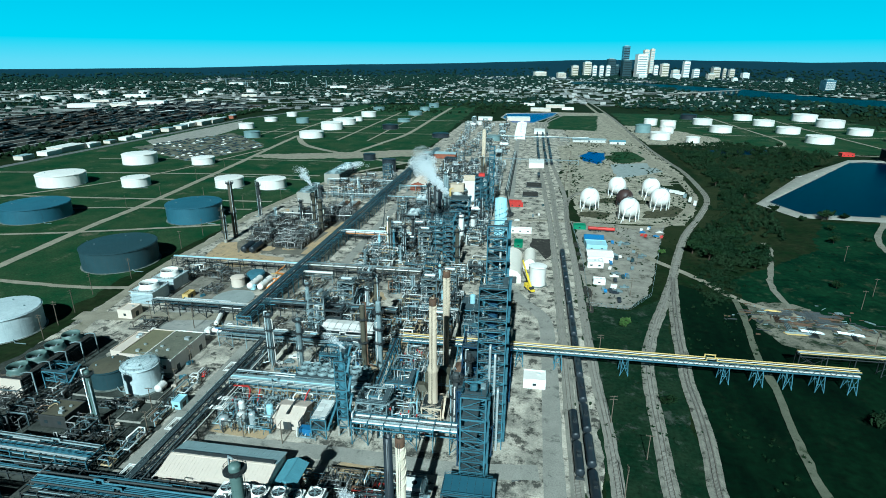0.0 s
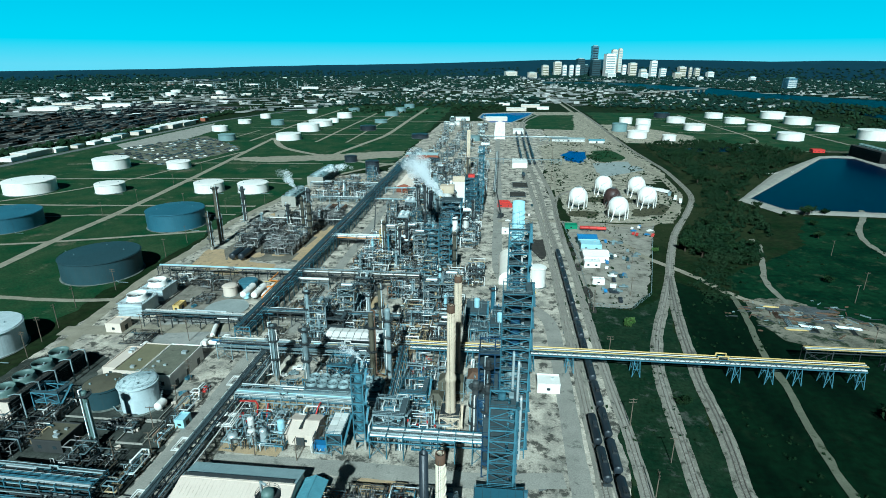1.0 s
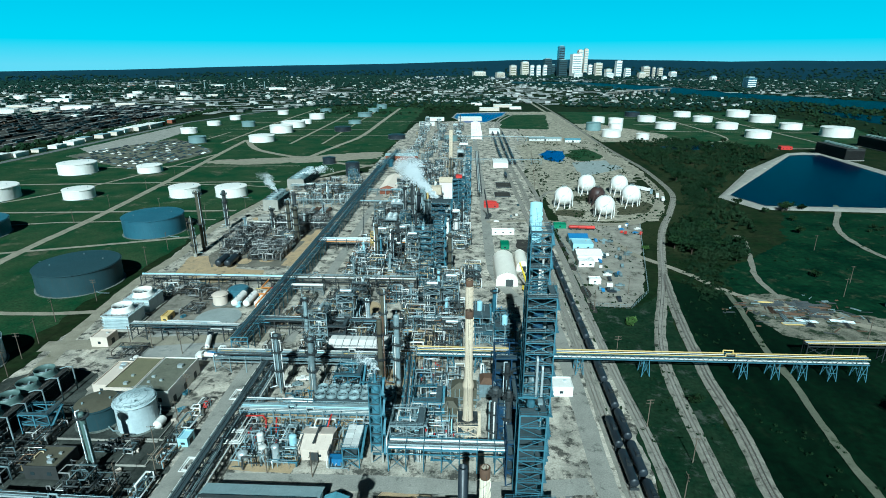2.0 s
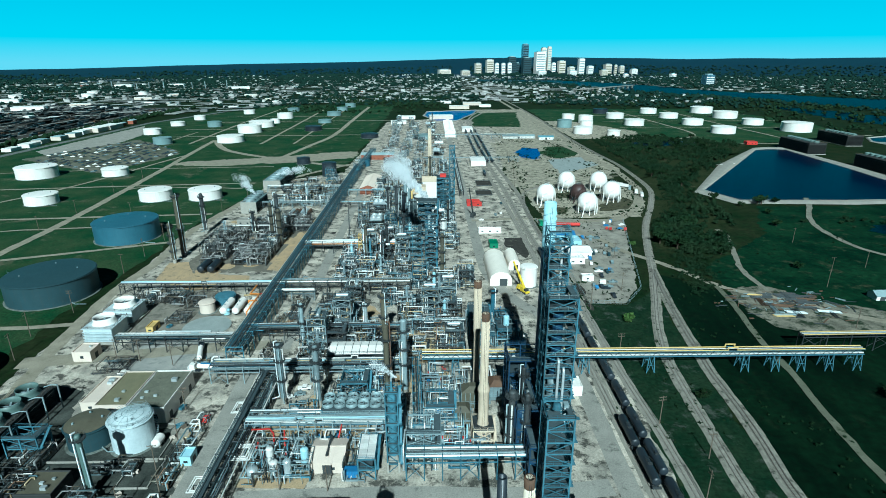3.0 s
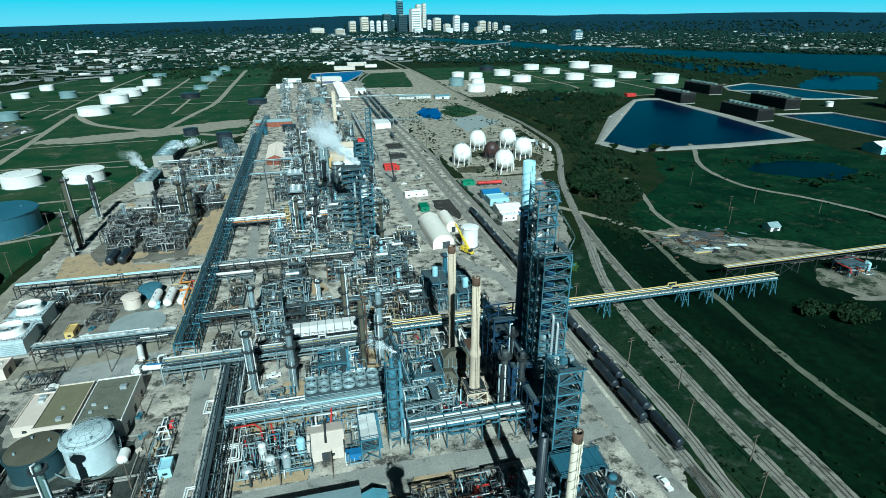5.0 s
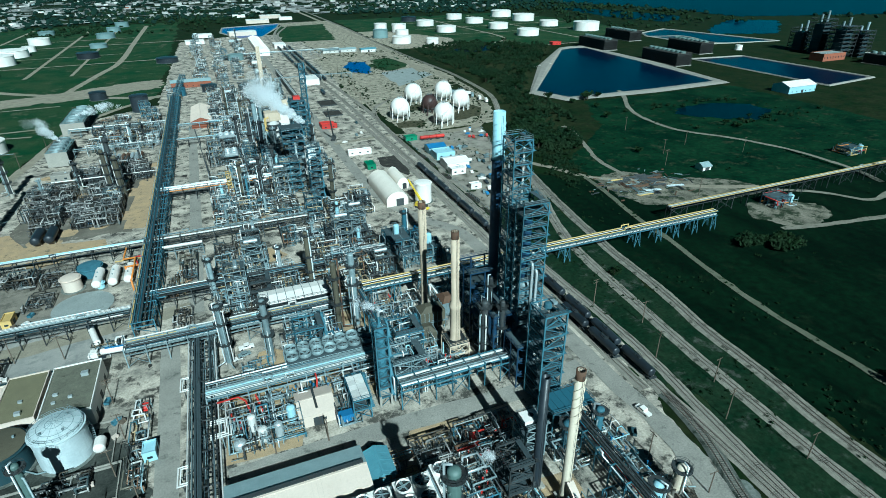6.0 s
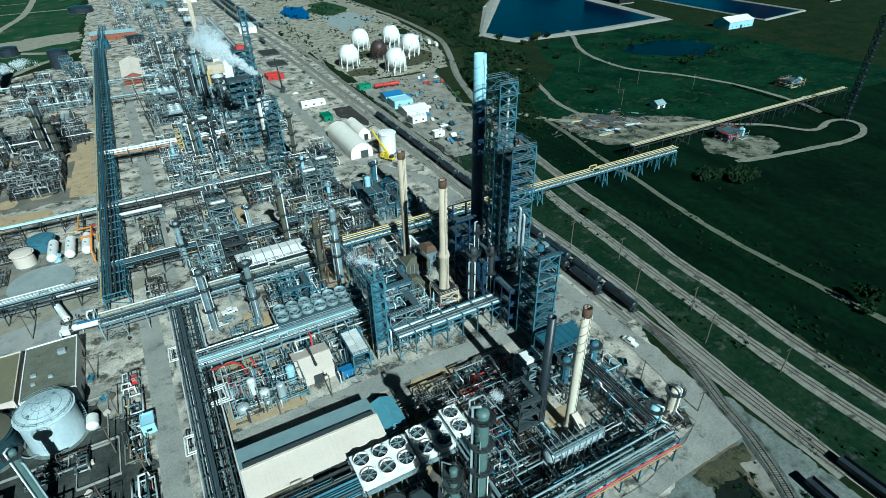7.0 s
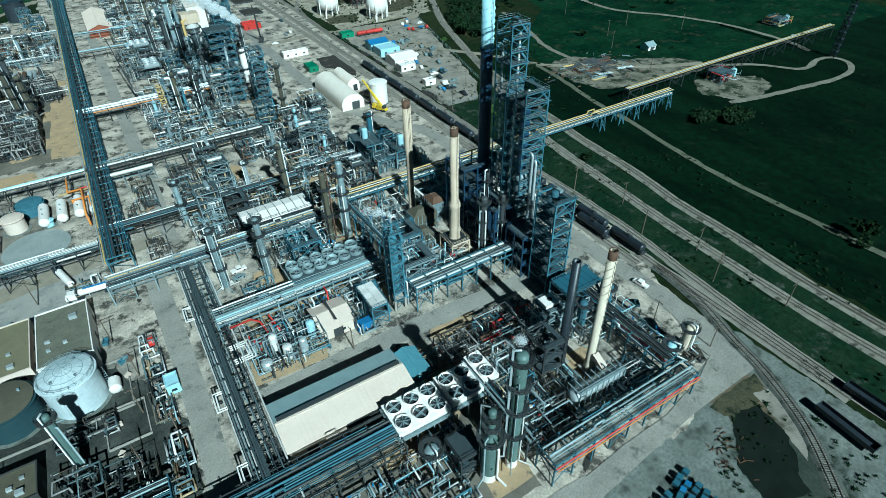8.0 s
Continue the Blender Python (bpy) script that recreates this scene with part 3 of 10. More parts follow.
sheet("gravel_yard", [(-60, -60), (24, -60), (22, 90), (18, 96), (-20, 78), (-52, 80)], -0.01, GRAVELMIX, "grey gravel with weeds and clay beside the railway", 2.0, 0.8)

sheet("ground_patch", [(-230, -60), (-50, -60), (-50, 78), (-120, 84), (-230, 90)], -0.03, GRAVELDIM, "grey gravel yard", 2.0)
sheet("sand_patch", [(-109, 150), (-88, 149), (-86, 157), (-108, 159)], 0.0, SAND, "yellow clay ground beside pipework", 0.8, 3)
sheet("sand_patch", [(-70, 200), (-52, 200), (-52, 213), (-70, 213)], 0.0, SAND, "yellow clay ground between pipework", 0.8, 3)
sheet("sand_patch", [(-72, 88), (-60, 88), (-58, 100), (-70, 103)], 0.0, SAND, "yellow clay ground beside pipework", 0.6, 3)
sheet("sand_patch", [(-44, 100), (-22, 97), (-20, 112), (-42, 114)], 0.0, SAND, "yellow clay ground at the stack's foot", 0.8, 3)
sheet("sand_patch", [(-152, 334), (-139, 332), (-139, 420), (-149, 412)], 0.0, SAND, "ochre clay strip beside the pipe rack", 0.8, 4)
sheet("sand_patch", [(-218, 348), (-213, 318), (-182, 315), (-158, 317), (-160, 325), (-196, 330), (-207, 350)], 0.0, SAND, "ochre clay ground beside pipework", 1.2, 4)
sheet("sand_patch", [(-82, 222), (-50, 222), (-50, 262), (-82, 262)], 0.0, SAND, "ochre clay ground beneath pipework", 1.5, 4)
sheet("dirt_patch", [(44, 445), (125, 448), (150, 500), (150, 560), (120, 590), (42, 560)], 0.0, PATCHY, "pale dirt pad under the sphere tanks", 3)
sheet("dirt_patch", [(36, 282), (56, 280), (70, 300), (108, 440), (40, 446), (36, 350)], 0.0, GRAVEL, "pale gravel lot with parked vehicles", 2)
sheet("dirt_patch", [(118, 268), (124, 252), (142, 246), (165, 240), (190, 238), (206, 243), (200, 262), (178, 276), (160, 284), (148, 300), (132, 303), (120, 298)], 0.0, PATCHDIM, "bare pale ground of a pipe store", 3)
sheet("dirt_patch", [(162, 214), (172, 200), (186, 196), (206, 200), (212, 216), (200, 228), (176, 228)], 0.0, PATCHDIM, "bare pale ground beneath a pipe bridge", 3)
sheet("dirt_patch", [(40, 600), (150, 600), (160, 780), (60, 860), (40, 860)], -0.02, PATCHY, "grey bare waste ground", 6)
sheet("tank_farm_grass", [(-640, 200), (-240, 180), (-238, 420), (-210, 600), (-150, 700), (-150, 1180), (-150, 1560), (-560, 1560), (-640, 900)], -0.16, FARMGRASS, "patchy green grass of the tank farm", 6, 8)
sheet("tank_farm_grass", [(180, 900), (420, 840), (640, 900), (700, 1100), (640, 1420), (190, 1420)], -0.16, FARMGRASS, "patchy green grass of the eastern tank farm", 6, 8)
sheet("tank_farm_grass", [(35, 560), (120, 590), (172, 640), (176, 900), (178, 1420), (60, 1420), (60, 1100), (62, 760), (36, 640)], -0.11, PATCHY, "patchy bare ground and weeds beside the railway", 5, 6)
sheet("tank_farm_grass", [(30, 1070), (120, 1060), (150, 1350), (40, 1330)], -0.02, FARMGRASS, "patchy green field beside a railway", 5, 6)
sheet("dirt_patch", [(-372, 705), (-261, 745), (-200, 775), (-150, 790), (-150, 735), (-215, 708), (-300, 684), (-365, 688)], -0.06, DIRT, "bare pale dirt band beside the tank farm", 8, 5)
sheet("dirt_patch", [(180, 900), (300, 900), (310, 1000), (230, 1160), (180, 1160)], -0.06, PATCHY, "grey gravel around small tanks", 5)
sheet("scrub_patch", [(70, 440), (190, 640), (200, 900), (330, 930), (420, 830), (215, 540), (205, 470), (165, 400), (120, 360)], -0.1, SCRUB, "brown green scrub ground", 8)
sheet("field", [(62, -80), (420, -80), (420, 236), (200, 248), (145, 276), (118, 296), (92, 322), (84, 296), (70, 215), (64, 130)], -0.12, FIELD, "mown dark green meadow", 3)
sheet("meadow", [(120, 226), (430, 214), (430, 480), (240, 480), (200, 400), (122, 330)], -0.14, MEADOW, "rough mottled green meadow", 4)
sheet("oil_patch", [(4, 394), (19, 396), (19, 362), (13, 352), (9, 368), (3, 376)], 0.01, OILED, "dark oil stained soil beside the railway", 2, 4)
for x, y, a, b in ((36.3, 385, 2.2, 6), (36.4, 366, 1.8, 5), (36.3, 340, 2.6, 7), (36.5, 300, 2.7, 9), (36.2, 279, 2.2, 7)):
    sheet("oil_pool", [(x + a * math.cos(t * 0.628), y + b * math.sin(t * 0.628)) for t in range(10)], 0.015, OILED, "black oily pool on gravel beside the railway", 0.8, 1.5)
sheet("concrete_slab", [(100, 714), (147, 734), (157, 678), (97, 626)], 0.03, PADGREY, "pale grey concrete slab on waste ground", 1.5, 3)
sheet("weed_patch", [(97, 760), (119, 818), (156, 825), (150, 748), (116, 722)], 0.02, FARMGRASS, "green weeds on waste ground", 5, 3)
sheet("soil_patch", [(44, 462), (66, 458), (72, 476), (60, 482), (46, 478)], 0.025, CLAYMUD, "brown clay soil beneath sphere tanks", 2, 2)
sheet("soil_patch", [(64, 512), (110, 516), (108, 530), (96, 536), (66, 530)], 0.02, CLAYMUD, "brown clay soil beneath sphere tanks", 3, 2)
sheet("soil_patch", [(96, 466), (128, 474), (140, 500), (132, 512), (100, 486)], 0.03, CLAYMUD, "brown weedy soil beneath sphere tanks", 3, 2)
sheet("concrete_circle", [(-159.5 + 11.5 * math.cos(a * 0.2618), 258.5 + 11.5 * math.sin(a * 0.2618)) for a in range(24)], 0.12, PADGREY, "round grey concrete pad of a former tank", thick=0.3)

sheet("dirt_patch", [(-110, 88), (-60, 84), (-58, 120), (-110, 120)], -0.02, DARKDIRT, "dark dirt under pipework", 2, 1.5)
sheet("dirt_patch", [(-208, 330), (-146, 330), (-140, 450), (-200, 450)], -0.03, DARKDIRT, "dark dirt under process units", 3, 2)
sheet("scrub_patch", [(27, 30), (59, 30), (58, 90), (64, 180), (70, 240), (80, 300), (57, 278), (36, 281), (33, 430), (31.5, 430), (32.5, 210), (28, 130)], -0.03, VERGE, "weedy strip between railway lines", 1.6, 1.2)
rs = random.Random(12)
for k in range(64):
    x, y = rs.choice(((rs.uniform(-104, -34), rs.uniform(222, 520)), (rs.uniform(-104, -40), rs.uniform(110, 222)), (rs.uniform(-205, -140), rs.uniform(300, 450))))
    a, b = rs.uniform(3, 11), rs.uniform(3, 9)
    sheet("sand_patch", [(x + a * rs.uniform(0.7, 1.1) * math.cos(t * 0.785), y + b * rs.uniform(0.7, 1.1) * math.sin(t * 0.785)) for t in range(8)], 0.004 + 0.0012 * k, SAND, "ochre clay ground beneath pipework", 1.2, 1.5)
# dark sheet for oily ground and for the shadows among the pipe banks
sheet("soil_patch", [(-226, 94), (-129, 94), (-129, 150), (-134, 166), (-141, 180), (-158, 180), (-181, 186), (-188, 205), (-206, 210), (-222, 198)], -0.005, OILSHADE, "oily soil and worn concrete with painted shade under pipe banks", 3, 1.5)
# weeds that have taken hold of the gravel by the railway
for k in range(44):
    x, y = rs.choice(((rs.uniform(14, 23), rs.uniform(90, 330)), (rs.uniform(27, 34), rs.uniform(60, 330)), (rs.uniform(36, 60), rs.uniform(300, 400))))
    r = rs.uniform(0.7, 2.2)
    sheet("weed_patch", [(x + r * rs.uniform(0.4, 1.1) * math.cos(a * 0.7), y + 2.0 * r * rs.uniform(0.4, 1.1) * math.sin(a * 0.7)) for a in range(9)], 0.02 + 0.0004 * k, SCRUBDARK, "dark weeds growing through gravel", 0.7, 0.8)
# puddles and stains on the concrete
rs = random.Random(4)
for k in range(30):
    x, y = rs.choice(((rs.uniform(-10, 22), rs.uniform(90, 420)), (rs.uniform(-210, -118), rs.uniform(95, 320)), (rs.uniform(-6, 12), rs.uniform(90, 160)), (rs.uniform(-128, -108), rs.uniform(230, 480))))
    r = rs.uniform(0.6, 2.4)
    sheet("stain", [(x + r * rs.uniform(0.5, 1.1) * math.cos(a * 0.7), y + 1.8 * r * rs.uniform(0.5, 1.1) * math.sin(a * 0.7)) for a in range(9)], 0.03 + 0.0005 * k, OILED if k % 3 else ASPHALT, "dark oil stain on concrete", 0.4, 1.0)

# roads
ROADS = [
    ("road", [(14, 100), (14.5, 118), (13, 140), (13, 171), (13, 228), (11, 262), (-2, 285), (-13, 320), (-16, 368), (-17, 543), (-19.5, 742), (-21, 902), (-18, 1150)], 7.0, PAVING, "pale concrete plant road", 0.3),
    ("road", [(-50, 78.4), (-90, 81), (-130, 95)], 7.0, PAVING, "pale concrete plant road", 0.3),
    ("road", [(-124, 95), (-124, 170), (-125, 216)], 6.5, PAVING, "pale concrete road beside a pipe rack", 0.2),
    ("road", [(-116, 235), (-116, 330), (-118, 540)], 6.0, PAVING, "pale concrete road beside a pipe rack", 0.2),
    ("road", [(-108, 145), (-60, 146), (-20, 145), (8, 148)], 7.0, PAVING, "pale concrete cross road", 0.3),
    ("road", [(-228, 225), (-180, 232), (-140, 238), (-118, 240)], 9.0, DIRT, "worn grey dusty yard road", 1.2),
    ("road", [(-204, 130), (-213, 197), (-222, 243), (-229, 304), (-227, 352), (-232, 404), (-225, 480), (-205, 600), (-150, 690)], 6.5, DIRT, "pale gravel perimeter road", 0.8),
    ("road", [(-318, 120), (-333, 281), (-341, 361), (-346, 458), (-367, 659), (-380, 766), (-395, 900)], 7.0, DIRT, "pale gravel road through the tank farm", 0.8),
    ("road", [(-395, 900), (-330, 790), (-200, 700), (-150, 680)], 9.0, DIRT, "pale gravel road through the tank farm", 1.0),
    ("road", [(-250, 720), (-230, 850), (-215, 960), (-215, 1200), (-215, 1500)], 8.0, DIRT, "pale gravel road between tanks", 1.0),
    ("road", [(-420, 330), (-340, 352), (-232, 392)], 4.0, DIRT, "pale gravel dyke track", 0.6),
    ("road", [(-620, 540), (-480, 560), (-350, 575), (-235, 585)], 4.0, DIRT, "pale gravel dyke track", 0.6),
    ("road", [(-560, 440), (-420, 450), (-346, 456), (-235, 465)], 4.0, DIRT, "pale gravel dyke track", 0.6),
    ("road", [(-600, 330), (-440, 520), (-380, 766)], 4.0, DIRT, "pale gravel dyke track", 0.6),
    ("road", [(-330, 260), (-260, 258), (-226, 262)], 4.0, DIRT, "pale gravel track", 0.6),
    ("road", [(-16, 440), (40, 442), (72, 395), (82.5, 365), (94, 348), (106, 330), (117.6, 304.6), (128.5, 293.7), (145, 284), (170, 262), (205, 246)], 5.0, DIRT, "pale dirt track crossing the railway", 1.0),
    ("road", [(96, 70), (96, 100), (95, 137), (98, 177), (104, 211), (106.3, 239), (113.4, 274.3), (117.1, 303)], 3.2, PATHDIRT, "faint dirt track through the meadow", 0.8),
    ("road", [(171, 412), (171, 399), (158, 362), (145, 326), (143, 293)], 3.4, PATHPALE, "pale dirt track", 1.0),
    ("road", [(303, 508), (289, 482), (262, 440), (250, 405), (250, 364), (272, 328), (286, 290), (287, 248), (280, 222)], 4.2, PATHPALE, "pale dirt track", 1.0),
    ("road", [(166, 199), (184, 194.5), (208, 190.6), (245.7, 186), (268, 189), (279, 197), (279, 207), (268, 210), (245, 206), (229, 226), (205, 241)], 3.6, PATHPALE, "pale dirt track below the pipe bridge", 1.0),
    ("road", [(36, 435), (94, 438), (113, 451), (132, 480), (155, 536), (161, 570), (165, 641), (159, 740), (143, 847), (118, 940)], 7.5, DIRT, "pale dirt road round the sphere tanks", 1.2),
    ("road", [(40, 520), (44, 600), (52, 690), (56, 800), (52, 900)], 3.4, DIRT, "pale dirt track on waste ground", 0.9),
    ("road", [(44, 610), (80, 618), (120, 606), (160, 612)], 3.0, DIRT, "pale dirt track on waste ground", 0.9),
    ("road", [(52, 690), (80, 680), (98, 650), (90, 618)], 2.6, DIRT, "pale dirt track on waste ground", 0.9),
    ("road", [(345, 890), (400, 960), (400, 1160), (395, 1380)], 5.0, DIRT, "pale gravel track between tanks", 0.8),
    ("road", [(520, 900), (515, 1160), (520, 1390)], 5.0, DIRT, "pale gravel track between tanks", 0.8),
    ("road", [(300, 1150), (450, 1150), (660, 1150)], 4.0, DIRT, "pale gravel track between tanks", 0.8),
    ("road", [(420, 840), (520, 850), (620, 900), (690, 930)], 6.0, DIRT, "pale gravel track past the tanks", 1.0),
    ("road", [(150, 700), (165, 900), (160, 1250), (150, 1800), (130, 2500)], 8.0, DIRT, "pale gravel road along a railway", 0.8),
    ("road", [(-500, 1150), (-350, 1170), (-100, 1180)], 6.0, DIRT, "pale gravel road between tanks", 0.8),
    ("road", [(-500, 940), (-350, 950), (-150, 960)], 5.0, DIRT, "pale gravel road between tanks", 0.8),
    ("road", [(-420, 860), (-430, 1200), (-430, 1500)], 5.0, DIRT, "pale gravel road between tanks", 0.8),
    ("road", [(-560, 640), (-470, 655), (-370, 668), (-240, 676)], 3.2, DIRT, "pale gravel dyke track", 0.6),
    ("road", [(-520, 760), (-470, 860), (-462, 1000)], 3.2, DIRT, "pale gravel dyke track", 0.6),
    ("road", [(-345, 470), (-352, 560), (-300, 566), (-240, 560)], 3.0, DIRT, "pale gravel dyke track", 0.5),
    ("road", [(-440, 400), (-372, 420), (-345, 424), (-240, 436)], 3.0, DIRT, "pale gravel dyke track", 0.5),
    ("road", [(-500, 1040), (-380, 1040), (-220, 1046)], 4.0, DIRT, "pale gravel dyke track", 0.6),
    ("road", [(-500, 1260), (-380, 1262), (-220, 1268)], 4.0, DIRT, "pale gravel dyke track", 0.6),
    ("road", [(-260, 860), (-262, 1100), (-265, 1420)], 4.0, DIRT, "pale gravel dyke track", 0.6),
    ("road", [(300, 1040), (450, 1036), (660, 1040)], 4.0, DIRT, "pale gravel dyke track", 0.6),
    ("road", [(300, 1262), (450, 1262), (660, 1268)], 4.0, DIRT, "pale gravel dyke track", 0.6),
    ("road", [(-310, 860), (-315, 1200), (-320, 1500)], 5.0, DIRT, "pale gravel road between tanks", 0.8),
]
for k, (name, pts, w, mat, label, wob) in enumerate(ROADS):
    line = glide(pts, 5 if w < 9 else 8)
    solid(name, ribbon(Geo(), line, w, 0.05 + 0.004 * k, wob), mat, label, kind="structure")

sheet("road", [(-56, 80.8), (-37, 82.7), (-20, 82.9), (-2.2, 86.5), (4.0, 89.2), (7.0, 95.6), (10.4, 107), (10.8, 118), (18.3, 118), (17.4, 101.6), (14.2, 84), (12.6, 80.1), (-14.9, 79.3), (-50.7, 75.6), (-56, 75.4)], 0.11, PAVING, "pale concrete road round the plant's corner", 0.25, 1.5)
sheet("soil_patch", [(-9, 78.2), (3, 79.2), (11.5, 79.4), (9.5, 75), (4, 72.6), (-3, 71), (-8, 74.5)], 0.025, CLAYMUD, "brown clay soil beside the plant road", 1.0, 0.8)
sheet("soil_patch", [(-3.4, 73), (2.2, 71), (0.5, 64), (-4, 58), (-9.6, 51), (-20, 55), (-17, 63), (-10, 70.5)], 0.035, DARKGROUND, "dark ground with weeds beside the railway", 1.6, 0.8)
sheet("gravel_patch", [(4.4, 75), (9.2, 74), (6.5, 66), (2, 58.5), (-2.5, 56.5), (-1, 61), (2.4, 66.5)], 0.045, GRAVEL, "spilled white gravel beside the railway", 0.9, 0.8)
sheet("soil_patch", [(-50, 82.2), (-45.5, 84.2), (-43.2, 85.6), (-45.4, 86), (-49, 84.4)], 0.13, OILED, "dark puddle stain beside the plant road", 0.5, 0.6)

# ponds, river
def pond(pts, label, bank=7.0, level=-0.02, water=None):
    cx, cy = sum(p[0] for p in pts) / len(pts), sum(p[1] for p in pts) / len(pts)
    out = []
    for x, y in pts:
        d = math.hypot(x - cx, y - cy)
        out.append((x + (x - cx) / d * bank * 1.4, y + (y - cy) / d * bank * 1.4))
    if bank:
        n = len(pts)
        g = Geo()
        ring = [[(x, y, 0.1) for x, y in out], [(x * 0.7 + p[0] * 0.3, y * 0.7 + p[1] * 0.3, 1.3) for (x, y), p in zip(out, pts)], [(x * 0.3 + p[0] * 0.7, y * 0.3 + p[1] * 0.7, 1.3) for (x, y), p in zip(out, pts)], [(p[0], p[1], 0.0) for p in pts]]
        g.add(sum(ring, []), [(k * n + i, k * n + (i + 1) % n, (k + 1) * n + (i + 1) % n, (k + 1) * n + i) for k in range(3) for i in range(n)])
        solid("pond_bank", g, LINER, "pale gravel bank round a pond", kind="structure")
    sheet("water", pts, level + 0.06, water or WATER, label)


pond([(224, 543), (318, 664), (410, 783), (432, 790), (453, 786), (444, 640), (430, 504), (335, 500), (238, 502)], "still dark blue water of a large basin", 13)
pond([(634, 852), (657, 893), (734, 925), (777, 711), (704, 722), (637, 738)], "still dark blue water of a settling basin", 4)
pond([(519, 627), (599, 617), (605, 445), (519, 434)], "still dark blue water of a long settling basin", 4)
solid("causeway", ribbon(Geo(), glide([(636, 850), (691, 824), (674, 737), (760, 714)], 6), 5, 0.5, 0.6, 0.6, 2.0), LINER, "low gravel causeway across a basin", kind="structure")
pond([(-65, 1272), (-60, 1360), (60, 1400), (43, 1307), (2, 1168), (-38, 1160)], "bright blue water of a small basin", 4, water=POOLBLUE)
sheet("water", [(838, 1489), (923, 1337), (953, 1120), (900, 1060), (830, 1034), (800, 1200)], 0.0, RIVERWATER, "dark water of a river backwater", 12, 10)
sheet("water", [(755, 834), (865, 779), (1063, 943), (1000, 1010), (850, 920)], 0.0, WATER, "dark water of a flooded flat", 12, 10)
sheet("water", [(286, 404), (298, 420), (345, 427), (374, 404), (378, 380), (332, 362), (298, 384)], 0.0, POOLDARK, "dark pool of standing water in a meadow", 5, 5)
sheet("water", [(66, 774), (83, 811), (104, 804), (98, 750), (87, 714), (69, 733)], 0.03, POOLBLUE, "blue pool on waste ground", 3, 4)
sheet("water", [(250, 820), (330, 830), (380, 870), (300, 880), (245, 850)], 0.0, WATER, "narrow pool beside a wood", 4, 6)
sheet("river", [(600, 2600), (740, 2100), (960, 1690), (1080, 1345), (1070, 1050), (1500, 900), (1900, 1250), (1500, 1500), (1230, 1800), (1000, 2200), (900, 2700), (600, 3200), (200, 3300), (200, 3050), (480, 2950)], 0.02, RIVERWATER, "wide dark blue river", 20, 12)

# ---- railway ----
def track(name, pts, label, ballast=4.2, near=False, bed=None):
    line = glide(pts, 3.0)
    ob = thing(name, 0, 0, label=label, kind="structure")
    part("ballast", ribbon(Geo(), line, ballast, 0.32, 0.4, 0.35, 0.9), bed or BALLAST, ob)
    for s in (-0.75, 0.75):
        g = Geo()
        off = []
        for i, p in enumerate(line):
            d = (line[min(i + 1, len(line) - 1)] - line[max(i - 1, 0)]).normalized()
            off.append(p + Vector((d.y * s, -d.x * s, 0.5)))
        for p, q in zip(off, off[1:]):
            g.beam(p, q, 0.16, 0.2)
        part("rail", g, RAIL, ob)
    one = Geo().box(0, 0, 0.28, 2.6, 0.24, 0.14).mesh("tie", TIE)
    rest = Geo()
    gap, left, made = 0.62, 0.0, 0
    for p, q in zip(line, line[1:]):
        d = q - p
        length = d.length
        turn = math.atan2(d.y, d.x) + math.pi / 2
        while left < length:
            o = p + d * (left / length)
            if near and o.y < 140 and made < 200:
                part("tie", one, TIE, ob, at=(o.x, o.y, 0), turn=turn)
                made += 1
            elif o.y < 520:
                rest.box(o.x, o.y, 0.28, 2.6, 0.26, 0.14, turn)
            left += gap
        left -= length
    if rest.v:
        part("tie", rest, TIE, ob, kind="stuff")
    return ob


track("railway", [(48, 40), (46.5, 80), (47, 110), (48.6, 144), (50.8, 171), (53.4, 203), (56.5, 226), (63.8, 254), (79, 297), (91, 333), (104, 376), (121, 425), (148, 486), (168, 540), (175, 589), (180, 679), (177, 755), (174, 849), (175, 1007), (178, 1294), (167, 1799), (130, 2500)], "single railway line on pale ballast", 3.7)
track("railway", [(60, 30), (59, 70), (59.5, 97), (62, 122), (63, 147), (66, 167), (68.2, 187), (69.5, 210), (72, 228), (76, 256), (82, 290), (90.2, 330)], "single railway line on pale ballast", 4.0)
track("railway", [(24.6, 60), (24.8, 90), (25, 126), (25, 200), (25, 372), (24, 430), (23.5, 563), (20.5, 679), (19, 820), (20, 1000), (26, 1180), (60, 1350), (100, 1420)], "railway siding with parked tank cars", 3.0, True, BALLASTDARK)
track("railway", [(-14, 37), (-4.2, 48), (6.2, 61.6), (13.5, 77.5), (17, 90), (22.5, 107), (24.8, 126)], "railway turnout track sunk in dim ballast", 3.0, True, BEDDIM)
track("railway", [(20.2, 130), (20, 165), (20, 250), (19.5, 400), (16.5, 530), (12.5, 680), (10.5, 820), (9.6, 1000), (9.4, 1176)], "railway siding beside the plant road", 2.6, False, BALLASTDARK)
track("railway", [(26.6, 40), (27, 62), (28, 90), (30.4, 120), (32.4, 140), (33, 170), (32, 210), (32, 260), (32.5, 350), (32.5, 431), (34.5, 500), (34.8, 553), (30, 663), (27.5, 745), (27, 1000), (32, 1180), (70, 1340)], "railway siding on gritty ballast", 2.6, False, BALLASTDARK)
track("railway", [(32.6, 397), (33.0, 450), (34.2, 489), (38, 520), (46, 543), (57, 557), (72, 572)], "railway spur curving toward the sphere tanks", 2.3, False, BALLASTDARK)


